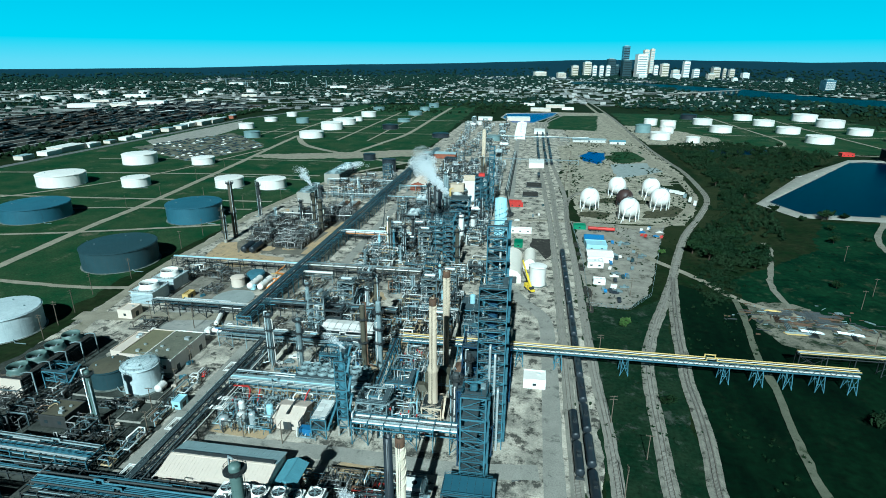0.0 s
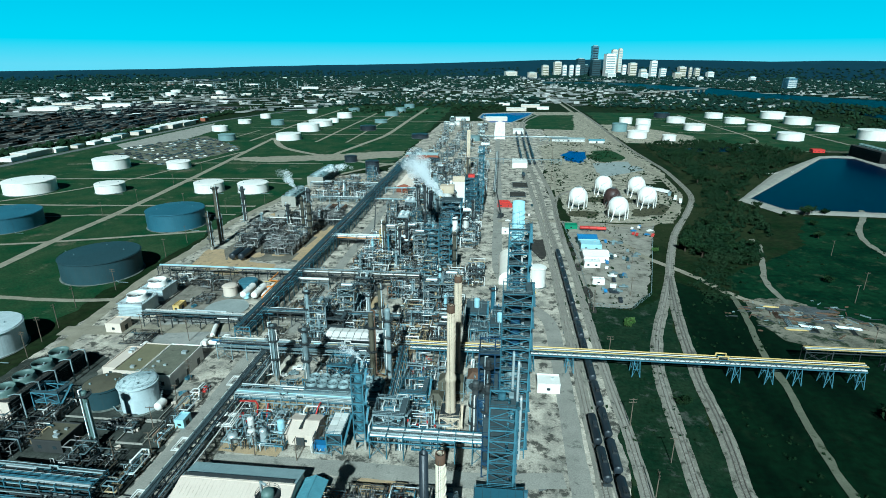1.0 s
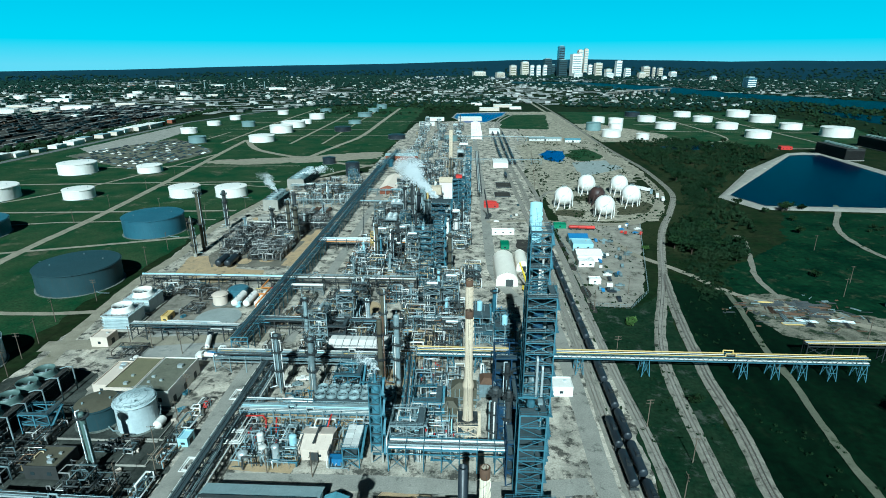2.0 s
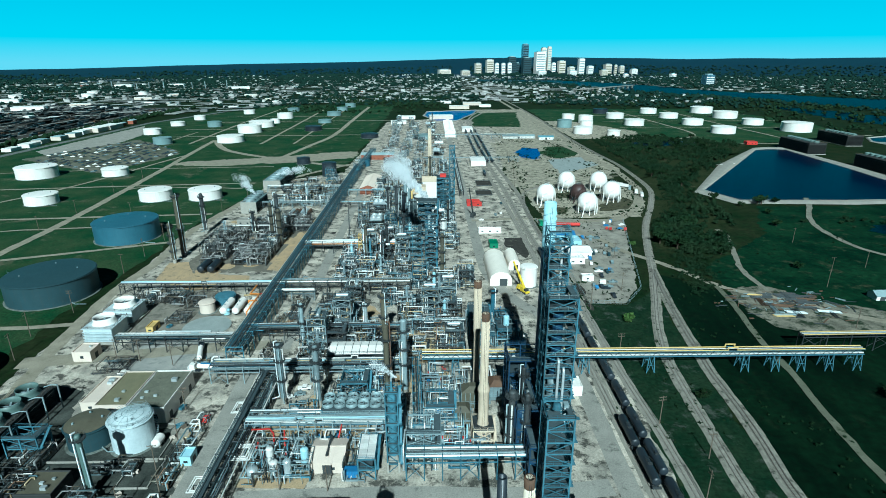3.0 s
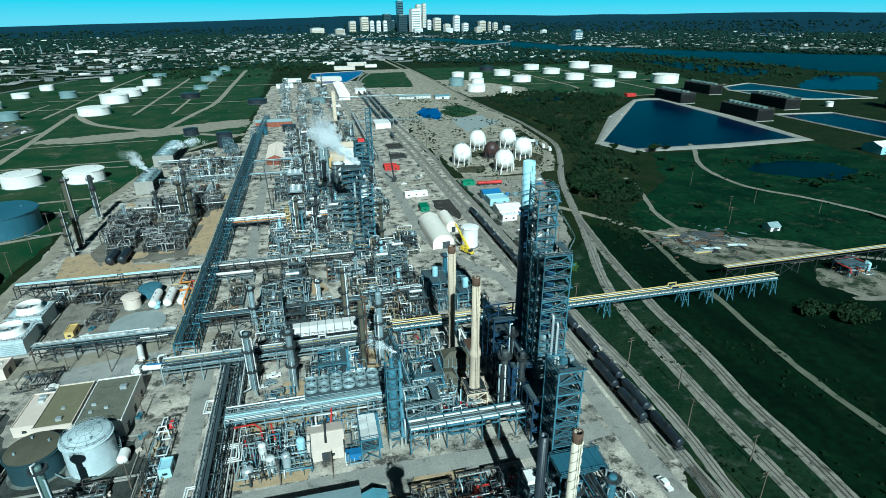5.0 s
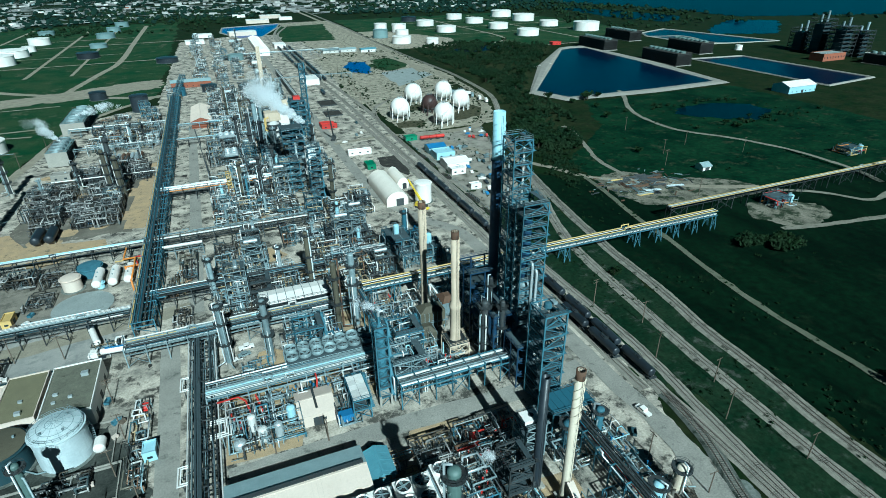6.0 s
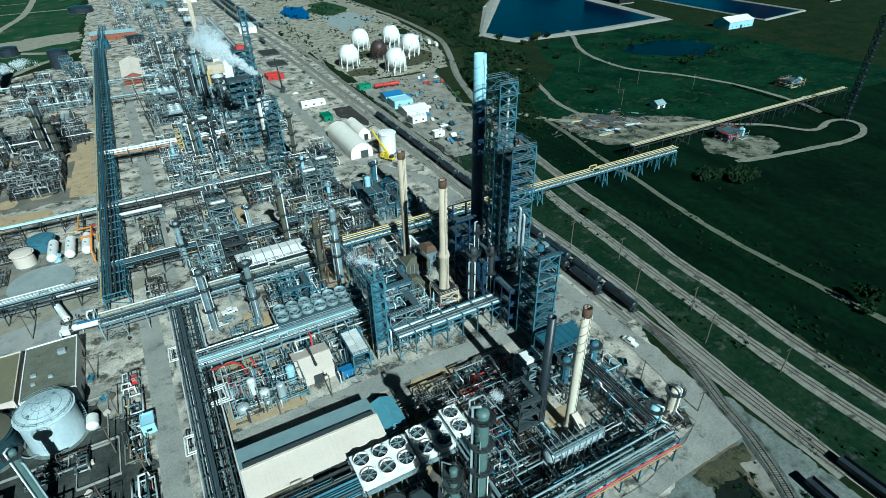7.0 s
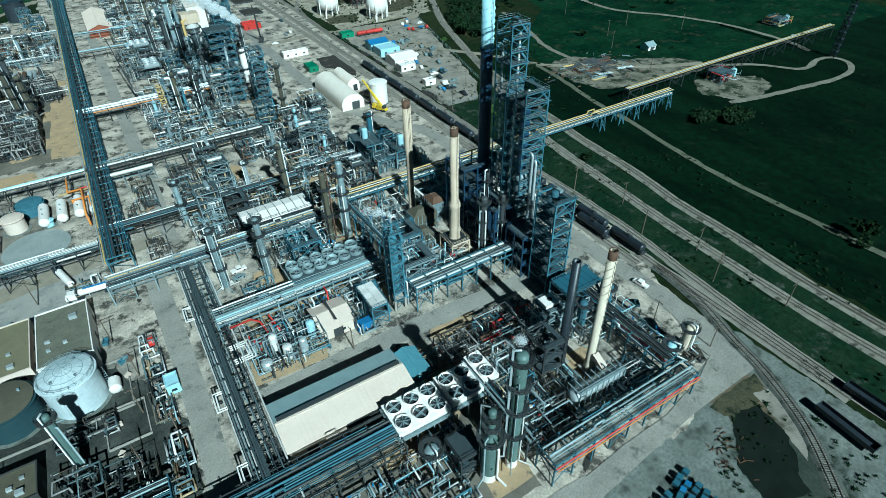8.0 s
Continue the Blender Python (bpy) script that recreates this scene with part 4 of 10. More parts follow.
def tank_car(label, lean=False):
    ob = thing("tank_car", 0, 0, 0.6, label=label, category="tank car", group="parked tank cars")
    body = Geo().cyl((0, -7.0, 2.55), (0, 7.0, 2.55), 1.5, n=18, caps=False)
    body.head((0, -7.0, 2.55), (0, -1, 0), 1.5, 0.6, 18).head((0, 7.0, 2.55), (0, 1, 0), 1.5, 0.6, 18)
    part("tank", body, BLACK, ob)
    g = Geo().cyl((0, 0, 4.0), (0, 0, 4.5), 0.55, n=10)
    if not lean:
        part("dome", g, BLACK, ob)
    g = Geo().box(0, 0, 4.05, 1.5, 2.6, 0.08).rails([(-0.75, -1.3, 4.1), (-0.75, 1.3, 4.1), (0.75, 1.3, 4.1), (0.75, -1.3, 4.1), (-0.75, -1.3, 4.1)], 0.9, 0.06, 1.3)
    if not lean:
        part("platform", g, DARKSTEEL, ob)
    g = Geo().box(0, 0, 0.75, 0.5, 16.4, 0.35).box(0, -7.8, 0.8, 2.8, 0.9, 0.3).box(0, 7.8, 0.8, 2.8, 0.9, 0.3).box(0, -5.4, 1.0, 2.2, 0.6, 0.5).box(0, 5.4, 1.0, 2.2, 0.6, 0.5)
    part("underframe", g, DARKSTEEL, ob)
    for y in (-5.4, 5.4) if not lean else (-5.4,):
        g = Geo().box(-0.95, y, 0.3, 0.18, 2.4, 0.45).box(0.95, y, 0.3, 0.18, 2.4, 0.45)
        for yy in (y - 0.85, y + 0.85):
            for x in (-0.75, 0.75):
                g.cyl((x - 0.06, yy, 0.42), (x + 0.06, yy, 0.42), 0.42, n=12)
            g.cyl((-0.9, yy, 0.42), (0.9, yy, 0.42), 0.08, n=6)
        part("truck", g, DARKSTEEL, ob)
    for x in () if lean else (-1.2, 1.2):
        g = Geo()
        for s in (-0.22, 0.22):
            g.beam((x * 1.22, s, 1.0), (x * 0.6, s, 4.1), 0.05)
        for k in range(7):
            t = (k + 0.5) / 7
            g.beam((x * (1.22 - 0.62 * t), -0.22, 1 + 3.1 * t), (x * (1.22 - 0.62 * t), 0.22, 1 + 3.1 * t), 0.04)
        part("ladder", g, DARKSTEEL, ob)
    return ob


car = tank_car("black railway tank car parked on a siding")
car.location = (24.9, 140, 0.55)
for k in range(1, 13):
    copy_thing(car, pose(24.95, 140 + 17.9 * k, 0.55))
for x, y in ((20.9, 153.5), (20.7, 171.4)):
    copy_thing(car, pose(x, y, 0.55))


def gondola_car(x, y, turn, label):
    """A low open freight car with ribbed sides."""
    ob = thing("gondola_car", x, y, 0.55, turn, label, "freight car")
    part("floor", Geo().box(0, 0, 0.9, 2.7, 15, 0.2), BLACK, ob)
    for s in (-1, 1):
        g = Geo().box(s * 1.35, 0, 0.9, 0.1, 15, 1.3)
        for k in range(11):
            g.box(s * 1.44, -7.4 + 1.48 * k, 0.9, 0.1, 0.16, 1.3)
        part("side", g, BLACK, ob)
        part("end", Geo().box(0, s * 7.45, 0.9, 2.6, 0.12, 1.3), BLACK, ob)
        g = Geo().box(-0.85, s * 5.2, 0.3, 0.18, 2.2, 0.4).box(0.85, s * 5.2, 0.3, 0.18, 2.2, 0.4)
        for yy in (s * 5.2 - 0.8, s * 5.2 + 0.8):
            g.cyl((-0.8, yy, 0.42), (-0.68, yy, 0.42), 0.42, n=12).cyl((0.68, yy, 0.42), (0.8, yy, 0.42), 0.42, n=12).cyl((-0.7, yy, 0.42), (0.7, yy, 0.42), 0.08, n=6)
        part("truck", g, DARKSTEEL, ob)
    return ob


gondola_car(26.4, 55.5, 0, "low black open freight car on a siding")
gondola_car(26.2, 38.5, 0, "low black open freight car on a siding")
ob = gondola_car(13.2, 55.8, -4, "low black open freight car standing on gravel beside rails")
car = tank_car("black railway tank car in a distant parked train", True)
car.location = (10.6, 622, 0.55)
for k in range(17):
    for x0, skip in ((27.2, 1), (19.6, 5), (10.4, 0)):
        y = 640 + 17.9 * k
        if k % 7 != skip:
            copy_thing(car, pose(x0 + 1.2 * max(0, (760 - y) / 100) * (x0 < 25), y + 60, 0.55))

# ---- storage tanks ----
def storage_tank(x, y, r, h, mat, label, group, stair=True, roof=None, turn=0.0, crown=0.06):
    ob = thing("storage_tank", x, y, 0, turn, label, "storage tank", group)
    n = 40 if r > 15 else 28
    g = Geo()
    courses = max(3, int(h / 2.4))
    g.lathe([(r, 0), (r, h)], n)
    for k in range(1, courses):
        g.ring((0, 0, h * k / courses - 0.03), r - 0.02, r + 0.035, 0.06, n)
    part("shell", g, mat, ob)
    part("roof", Geo().lathe([(r - 0.05, h - 0.02), (r * 0.66, h + r * crown * 0.45), (r * 0.33, h + r * crown * 0.8), (0.02, h + r * crown)], n), roof or mat, ob)
    part("rim", Geo().ring((0, 0, h - 0.55), r, r + 0.5, 0.12, n), mat, ob)
    part("foundation", Geo().ring((0, 0, 0), r - 0.2, r + 1.0, 0.22, n), GRAVELDIM, ob)
    if stair:
        g = Geo()
        steps = max(10, int(h / 0.45))
        a0 = 2.6
        last = None
        for k in range(steps + 1):
            a = a0 + 0.95 * h / r * k / steps
            for rr in (r + 0.15, r + 1.0):
                g.box(rr * math.cos(a), rr * math.sin(a), h * k / steps - 0.1, 0.12, 0.12, 0.1)
            g.box((r + 0.55) * math.cos(a), (r + 0.55) * math.sin(a), h * k / steps, 0.9, 0.34, 0.06, a)
            here = Vector(((r + 1.0) * math.cos(a), (r + 1.0) * math.sin(a), h * k / steps + 1.0))
            if last:
                g.beam(last, here, 0.06)
            last = here
        part("stair", g, STEEL, ob)
    g = Geo()
    for a in (0.4, 1.9, 3.7):
        c = Vector((0.6 * r * math.cos(a), 0.6 * r * math.sin(a), h + r * crown * 0.4))
        g.cyl(c, c + Vector((0, 0, 0.7)), 0.35, n=8)
    if stair:
        part("vent", g, STEEL, ob)
    else:
        return ob
    g = Geo().tube([((r - 0.1) * 0.8, -(r - 0.1) * 0.6, 0.6), ((r + 4) * 0.8, -(r + 4) * 0.6, 0.6), ((r + 4) * 0.8 + 6, -(r + 4) * 0.6, 0.6)], 0.22)
    part("outlet_pipe", g, PIPEGREY, ob)
    return ob


def dome_seams(r, h, crown):
    """Raised plate seams over a tank's dome."""
    prof = [(r - 0.05, h), (r * 0.66, h + r * crown * 0.45), (r * 0.33, h + r * crown * 0.8), (0.4, h + r * crown)]
    g = Geo()
    for k in range(12):
        a = math.pi * k / 6
        g.tube([(q * math.cos(a), q * math.sin(a), z + 0.03) for q, z in prof], 0.06, 4)
    for q, z in prof[1:3]:
        g.ring((0, 0, z), q - 0.08, q + 0.08, 0.09, 28)
    ends = [(r * 0.97 * math.cos(0.2618 * k), r * 0.97 * math.sin(0.2618 * k), h) for k in range(25)]
    return g.rails(ends, 1.1, 0.07, 3)


FARM = "tank farm"
for x, y, r, h in ((-405.9, 385, 25.4, 11.7), (-273.2, 403.8, 21.8, 13.6)):
    storage_tank(x, y, r, h, BLUEGREY, "large blue-grey steel storage tank on grass", FARM, crown=0.05)
storage_tank(-261.4, 300.8, 22.5, 12.8, DARKTANK, "large dark slate-grey storage tank with stained shell", FARM, crown=0.05)
storage_tank(-249, 205.5, 15.5, 11.5, TANKSTREAK, "white storage tank with rust-speckled roof", FARM, crown=0.05)
for x, y, r, h in ((-485.7, 499, 22.8, 12), (-487.6, 623.8, 20.2, 12.2), (-404.7, 506, 13.6, 9), (-406.5, 632.7, 13.6, 8.3), (-307, 518.9, 14.2, 9.6), (-262.3, 522.3, 14.7, 9.2)):
    storage_tank(x, y, r, h, WHITE, "white storage tank inside a grassed dyke", FARM)
for x, y, r, h in ((-530.7, 979.5, 13.9, 9.4), (-540.7, 1102.6, 13.1, 7.8), (-539.9, 1206.6, 11.6, 9.1), (-364.6, 886.3, 20, 9.9), (-369.5, 998.9, 20.2, 13), (-373.5, 1082.5, 22.9, 10.7), (-363.1, 1140, 9.5, 8.5), (-474.6, 1330.3, 12.6, 8.7), (-366.6, 1232.3, 16.7, 11.0)):
    storage_tank(x, y, r, h, WHITE, "white storage tank in the far tank farm", FARM, stair=False)
for x, y, r, h in ((-462.1, 868.4, 13.3, 9.7), (-463.6, 1085.3, 12.7, 9.8), (-387.4, 1395.4, 14.5, 7.4), (-264.8, 1143.9, 13, 6.5), (-270.7, 1288.4, 15.9, 8.6), (-269.4, 1400.9, 12.9, 8.9), (-264, 1503, 13.8, 9.7), (-60, 905, 11, 8)):
    storage_tank(x, y, r, h, TANKGREY, "pale blue-grey storage tank in the far tank farm", FARM, stair=False)
for x, y, r, h in ((-263, 1021.9, 14.9, 8), (-151.2, 926.4, 14.4, 6.6), (-208.5, 695.6, 8, 7.7), (-163, 622, 7.9, 15), (-100, 690, 8, 7)):
    storage_tank(x, y, r, h, BLACK, "black storage tank with open top rim", FARM, stair=False)
EAST = "eastern tank farm"
for x, y, r, h in ((343.2, 1209.3, 18.5, 11), (341.2, 1084.7, 18.7, 11.1), (454.8, 1314.8, 18.6, 11.1), (460.2, 1211.5, 19.4, 10.7), (457.4, 1090.1, 19.5, 10.9), (581.7, 1320.3, 24.6, 14), (581.3, 1209.1, 24.7, 13.9), (455.4, 967, 20, 11.3), (574.1, 1087.3, 19.1, 10.8), (595.9, 986.5, 24.6, 15.5)):
    storage_tank(x, y, r, h, WHITE, "white storage tank in a grassed dyke", EAST, stair=False)
storage_tank(343, 1316, 17, 10, BLACK, "dark storage tank near a wood", EAST, stair=False)
for x, y, r, h in ((257.7, 1124.4, 14.1, 15), (211.3, 966.4, 16, 11.5), (255.9, 938.4, 10.5, 9), (236, 1180, 13, 12), (240, 1052, 12, 12)):
    storage_tank(x, y, r, h, WHITE, "white tank in a group of smaller tanks", "small tank group", stair=False)
storage_tank(199.6, 1054.8, 13.4, 14, TANKGREY, "grey-green tank in a group of smaller tanks", "small tank group", stair=False)

# near tanks inside the plant
ob = storage_tank(-150.6, 171.8, 6.8, 11.0, TANKSTREAK, "streaked white vertical tank with plated dome roof", "plant tanks", turn=200, crown=0.26)
part("roof_seam", dome_seams(6.8, 11.0, 0.26), PIPEGREY, ob)
storage_tank(-166.2, 173.4, 7.3, 8.0, DARKTANK, "dark slate tank with brown-stained roof inside the plant", "plant tanks", roof=OLIVE, crown=0.1)
storage_tank(8.0, 307, 4.8, 12.0, WHITE, "tall white tank beside the railway", "plant tanks", stair=False, crown=0.1)
storage_tank(-165.5, 275.5, 3.8, 6.0, BUFF, "small buff tank with rust streaks", "plant tanks", stair=False, crown=0.15)
storage_tank(-160, 287, 5.0, 4.6, TEAL, "small blue-green tank beside pressure vessels", "plant tanks", stair=False, crown=0.1)
storage_tank(-154.5, 272, 1.6, 3.0, CYAN, "small pale blue tank on bare ground", "plant tanks", stair=False, crown=0.2)


def drum(ob, c, length, r, axis="x", mat=None, saddles=True, n=16, name="shell"):
    """A horizontal vessel on saddles, as parts of ob."""
    mat = mat or WHITE
    d = Vector((1, 0, 0)) if axis == "x" else Vector((0, 1, 0))
    c = Vector(c)
    g = Geo().cyl(c - d * length / 2, c + d * length / 2, r, n=n, caps=False)
    g.head(c - d * length / 2, -d, r, r * 0.5, n).head(c + d * length / 2, d, r, r * 0.5, n)
    part(name, g, mat, ob)
    if saddles:
        for s in (-0.32, 0.32):
            o = c + d * length * s
            sx, sy = (0.4, r * 1.7) if axis == "x" else (r * 1.7, 0.4)
            part("saddle", Geo().box(o.x, o.y, 0, sx, sy, max(c.z - r * 0.8, 0.3)), LINER, ob)


for k, (x, mat) in enumerate(((-155.6, WHITE), (-149.3, WHITE), (-143.2, WHITE), (-137.8, PIPEWHITE))):
    ob = thing("bullet_tank", x, 277, label="horizontal pressure vessel on concrete saddles", category="pressure vessel", group="row of bullet tanks")
    drum(ob, (0, 0, 2.6), 13, 1.9, "y", mat)
    part("nozzle", Geo().cyl((0, 1, 4.3), (0, 1, 5.1), 0.3, n=8).cyl((0, -3, 4.3), (0, -3, 5.0), 0.25, n=8), PIPEGREY, ob)
ob = thing("drum_tank", -141.9, 170.5, label="small white horizontal vessel on saddles", category="pressure vessel")
drum(ob, (0, 0, 2.0), 3.6, 1.6, "y", WHITE)


def sphere_tank(x, y, r, mat, label):
    ob = thing("sphere_tank", x, y, 0, 0, label, "sphere tank", "sphere tanks")
    zc = r + 1.6
    prof = [(max(r * math.sin(math.pi * k / 18), 0.02), zc - r * math.cos(math.pi * k / 18)) for k in range(19)]
    part("shell", Geo().lathe(prof, 36), mat, ob)
    for k in range(10):
        a = 2 * math.pi * (k + 0.5) / 10
        cx, cy = 0.985 * r * math.cos(a), 0.985 * r * math.sin(a)
        part("leg", Geo().cyl((cx, cy, 0), (cx, cy, zc + 0.5), 0.42, n=8), mat, ob)
    g = Geo()
    for k in range(10):
        a, b = 2 * math.pi * (k + 0.5) / 10, 2 * math.pi * (k + 1.5) / 10
        for p, q in ((0.5, zc * 0.6), (zc * 0.6, 0.5)):
            g.beam((0.985 * r * math.cos(a), 0.985 * r * math.sin(a), p), (0.985 * r * math.cos(b), 0.985 * r * math.sin(b), q), 0.1)
    part("bracing", g, STEEL, ob)
    g = Geo().ring((0, 0, zc + r - 0.3), 0.6, 2.2, 0.12, 16).rails([(2.1 * math.cos(2 * math.pi * k / 12), 2.1 * math.sin(2 * math.pi * k / 12), zc + r - 0.2) for k in range(13)], 1.1, 0.07, 3)
    part("top_platform", g, STEEL, ob)
    g = Geo()
    pts = []
    for k in range(17):
        t = k / 16
        a = -2.0 + 1.9 * t
        lat = math.pi * (0.5 * t)
        pts.append(Vector(((r * math.cos(lat) + 0.9) * math.cos(a), (r * math.cos(lat) + 0.9) * math.sin(a), zc + r * math.sin(lat))))
    for p, q in zip(pts, pts[1:]):
        g.beam(p, q, 0.5, 0.1)
        g.beam(p + Vector((0, 0, 1)), q + Vector((0, 0, 1)), 0.07)
    g.beam(pts[0], (pts[0].x - 4, pts[0].y - 6, 0), 0.7, 0.12)
    part("stair", g, mat, ob)
    return ob


for x, y, mat, label in ((54.5, 493, WHITE, "white painted sphere tank on steel legs"), (85.5, 547, WHITE, "white painted sphere tank on steel legs"), (117, 546, WHITE, "white painted sphere tank on steel legs"), (116.5, 502, WHITE, "white painted sphere tank on steel legs"), (83.5, 461, WHITE, "white painted sphere tank on steel legs"), (86.5, 504, DARKBROWN, "dark brown painted sphere tank on legs")):
    sphere_tank(x, y, 8.4 if mat is WHITE else 7.2, mat, label)

# ---- process plant: kinds of things ----
PIPES = [ALU, ALU, PIPEWHITE, PIPEWHITE, PIPEGREY, PIPEGREY, STEEL, TEAL, DARKSTEEL]
rp = random.Random(11)


def pipe_rack(x0, y0, x1, y1, z, width, count, label, mats=None, second=True, bay=6.0, steelwork=None, seed=1, trim=None, name="pipe_rack", deep=False):
    """Pipes on steel bents, along one axis, from (x0, y0) to (x1, y1)."""
    r = random.Random(seed)
    length = math.hypot(x1 - x0, y1 - y0)
    ob = thing(name, x0, y0, 0, math.degrees(math.atan2(y1 - y0, x1 - x0)), label, "pipe rack")
    steelwork = steelwork or TEAL
    n = max(1, round(length / bay))
    g = Geo()
    for s in (-1, 1):
        g.box(0, s * (width / 2), 0, 0.34, 0.34, z + (2.0 if second else 0.2))
    g.box(0, 0, z - 0.35, 0.3, width + 0.6, 0.35)
    if second:
        g.box(0, 0, z + 1.6, 0.28, width + 0.4, 0.32)
    g.beam((0, -width / 2, z * 0.45), (0, width / 2, z - 0.4), 0.16)
    bent = g.mesh("bent", steelwork)
    for k in range(n + 1):
        part("bent", bent, steelwork, ob, at=(length * k / n, 0, 0))
    for s in (-1, 1):
        g = Geo().box(length / 2, s * (width / 2), z - 0.9, length, 0.22, 0.4)
        if second:
            g.box(length / 2, s * (width / 2), z + 1.2, length, 0.2, 0.3)
        for k in range(0, n, 3):
            a, b = length * k / n, length * (k + 1) / n
            g.beam((a, s * width / 2, 0.5), (b, s * width / 2, z - 0.7), 0.14)
            g.beam((b, s * width / 2, 0.5), (a, s * width / 2, z - 0.7), 0.14)
        part("side_beam", g, steelwork, ob)
    if deep:
        part("cable_tray", Geo().box(length / 2, width * 0.1, z + 2.3, length, width * 0.09, 0.12).box(length / 2, width * 0.28, z + 2.3, length, width * 0.07, 0.12), GRATE, ob)
    for lev in range(2 if second else 1):
        y = -width / 2 + 0.5
        while y < width / 2 - 0.4:
            rad = r.choice((0.1, 0.13, 0.17, 0.22, 0.28, 0.34))
            if r.random() < count / 10:
                mat = r.choice(mats or PIPES)
                a, b = (0, length) if r.random() < 0.65 else sorted((r.uniform(0, length), r.uniform(0, length)))
                zz = z + rad + (1.92 if lev else 0)
                if b - a > 8:
                    pts = [(a, y + rad, zz), (b, y + rad, zz)]
                    if r.random() < 0.3:
                        m = a + (b - a) * r.uniform(0.2, 0.8)
                        pts = [(a, y + rad, zz), (m, y + rad, zz), (m, y + rad, zz + 1.1), (m + 2.5, y + rad, zz + 1.1), (m + 2.5, y + rad, zz), (b, y + rad, zz)]
                    part("pipe", Geo().tube(pts, rad, 8 if rad > 0.2 else 6), mat, ob)
            y += 2 * rad + r.uniform(0.08, 0.3)
    for off, rad, mat in trim or ():
        part("pipe", Geo().tube([(0, off, z + 0.4 + rad), (length, off, z + 0.4 + rad)], rad, 8), mat, ob)
    return ob


def frame_tower(name, x0, y0, x1, y1, h, levels, mat, label, post=0.4, filled=0.7, seed=1, rails=True, brace=True, z0=0.0, category="steel structure", lean=False, beam=0.45, railmat=None):
    """An open steel structure: posts, braced bays, gratings and handrails."""
    r = random.Random(seed)
    w, d = x1 - x0, y1 - y0
    ob = thing(name, x0, y0, z0, 0, label, category)
    nx, ny = max(1, round(w / 6)), max(1, round(d / 6))
    pm = Geo().box(0, 0, 0, post, post, h).mesh("post", mat)
    for i in range(nx + 1):
        for j in range(ny + 1):
            if (i in (0, nx) or j in (0, ny)) and not lean:
                part("post", pm, mat, ob, at=(w * i / nx, d * j / ny, 0))
    skel, rail, deck = Geo(), Geo(), Geo()
    if lean:
        for xx in (0, w):
            for yy in (0, d):
                skel.box(xx, yy, 0, post, post, h)
    for k in range(1, levels + 1):
        z = h * k / levels
        g = Geo()
        rim = skel if lean else Geo()
        for yy in (0, d):
            rim.box(w / 2, yy, z - beam, w, 0.25, beam)
        for xx in (0, w):
            rim.box(xx, d / 2, z - beam, 0.25, d, beam)
        if r.random() < filled or (k == levels and filled > 0.75):
            f = r.uniform(0.6, 1.0) if k < levels else 1.0
            g.box(w * f / 2, d / 2, z, w * f, d, 0.1)
        else:
            g.box(w / 2, d * 0.1, z, w, d * 0.2, 0.1)
            g.box(w * 0.9, d / 2, z + 0.01, w * 0.2, d, 0.1)
        if lean:
            deck.v, deck.f, deck.s = deck.v + g.v, deck.f + [tuple(i + len(deck.v) for i in f) for f in g.f], deck.s + g.s
        else:
            part("platform", g, GRATE, ob)
        if rails:
            rail.rails([(0, 0, z), (w, 0, z), (w, d, z), (0, d, z), (0, 0, z)], 1.1, 0.08, 2.2) if lean else part("handrail", Geo().rails([(0, 0, z), (w, 0, z), (w, d, z), (0, d, z), (0, 0, z)], 1.1, 0.08, 2.2), railmat or mat, ob)
        if brace:
            g = rim
            za = h * (k - 1) / levels
            for yy in (0, d):
                a, b = (0, w) if (k + (yy > 0)) % 2 else (w, 0)
                g.beam((a, yy, za), (b, yy, z - 0.3), 0.17)
                if r.random() < 0.6:
                    g.beam((b, yy, za), (a, yy, z - 0.3), 0.2)
            for xx in (0, w):
                a, b = (0, d) if (k + (xx > 0)) % 2 else (d, 0)
                g.beam((xx, a, za), (xx, b, z - 0.3), 0.2)
                if r.random() < 0.6:
                    g.beam((xx, b, za), (xx, a, z - 0.3), 0.2)
        if not lean:
            part("brace", rim, mat, ob)
    if lean:
        part("frame", skel, mat, ob)
        part("platform", deck, GRATE, ob)
        if rails:
            part("handrail", rail, railmat or mat, ob)
    g = Geo()
    for k in range(levels):
        za, zb = h * k / levels, h * (k + 1) / levels
        a, b = (0.3, d - 0.3) if k % 2 else (d - 0.3, 0.3)
        g.beam((w + 0.6, a, za), (w + 0.6, b, zb), 0.8, 0.14)
        g.beam((w + 1.0, a, za + 1), (w + 1.0, b, zb + 1), 0.07)
        g.box(w + 0.6, b, zb - 0.05, 1.2, 1.2, 0.1)
    part("stair", g, mat, ob)
    return ob


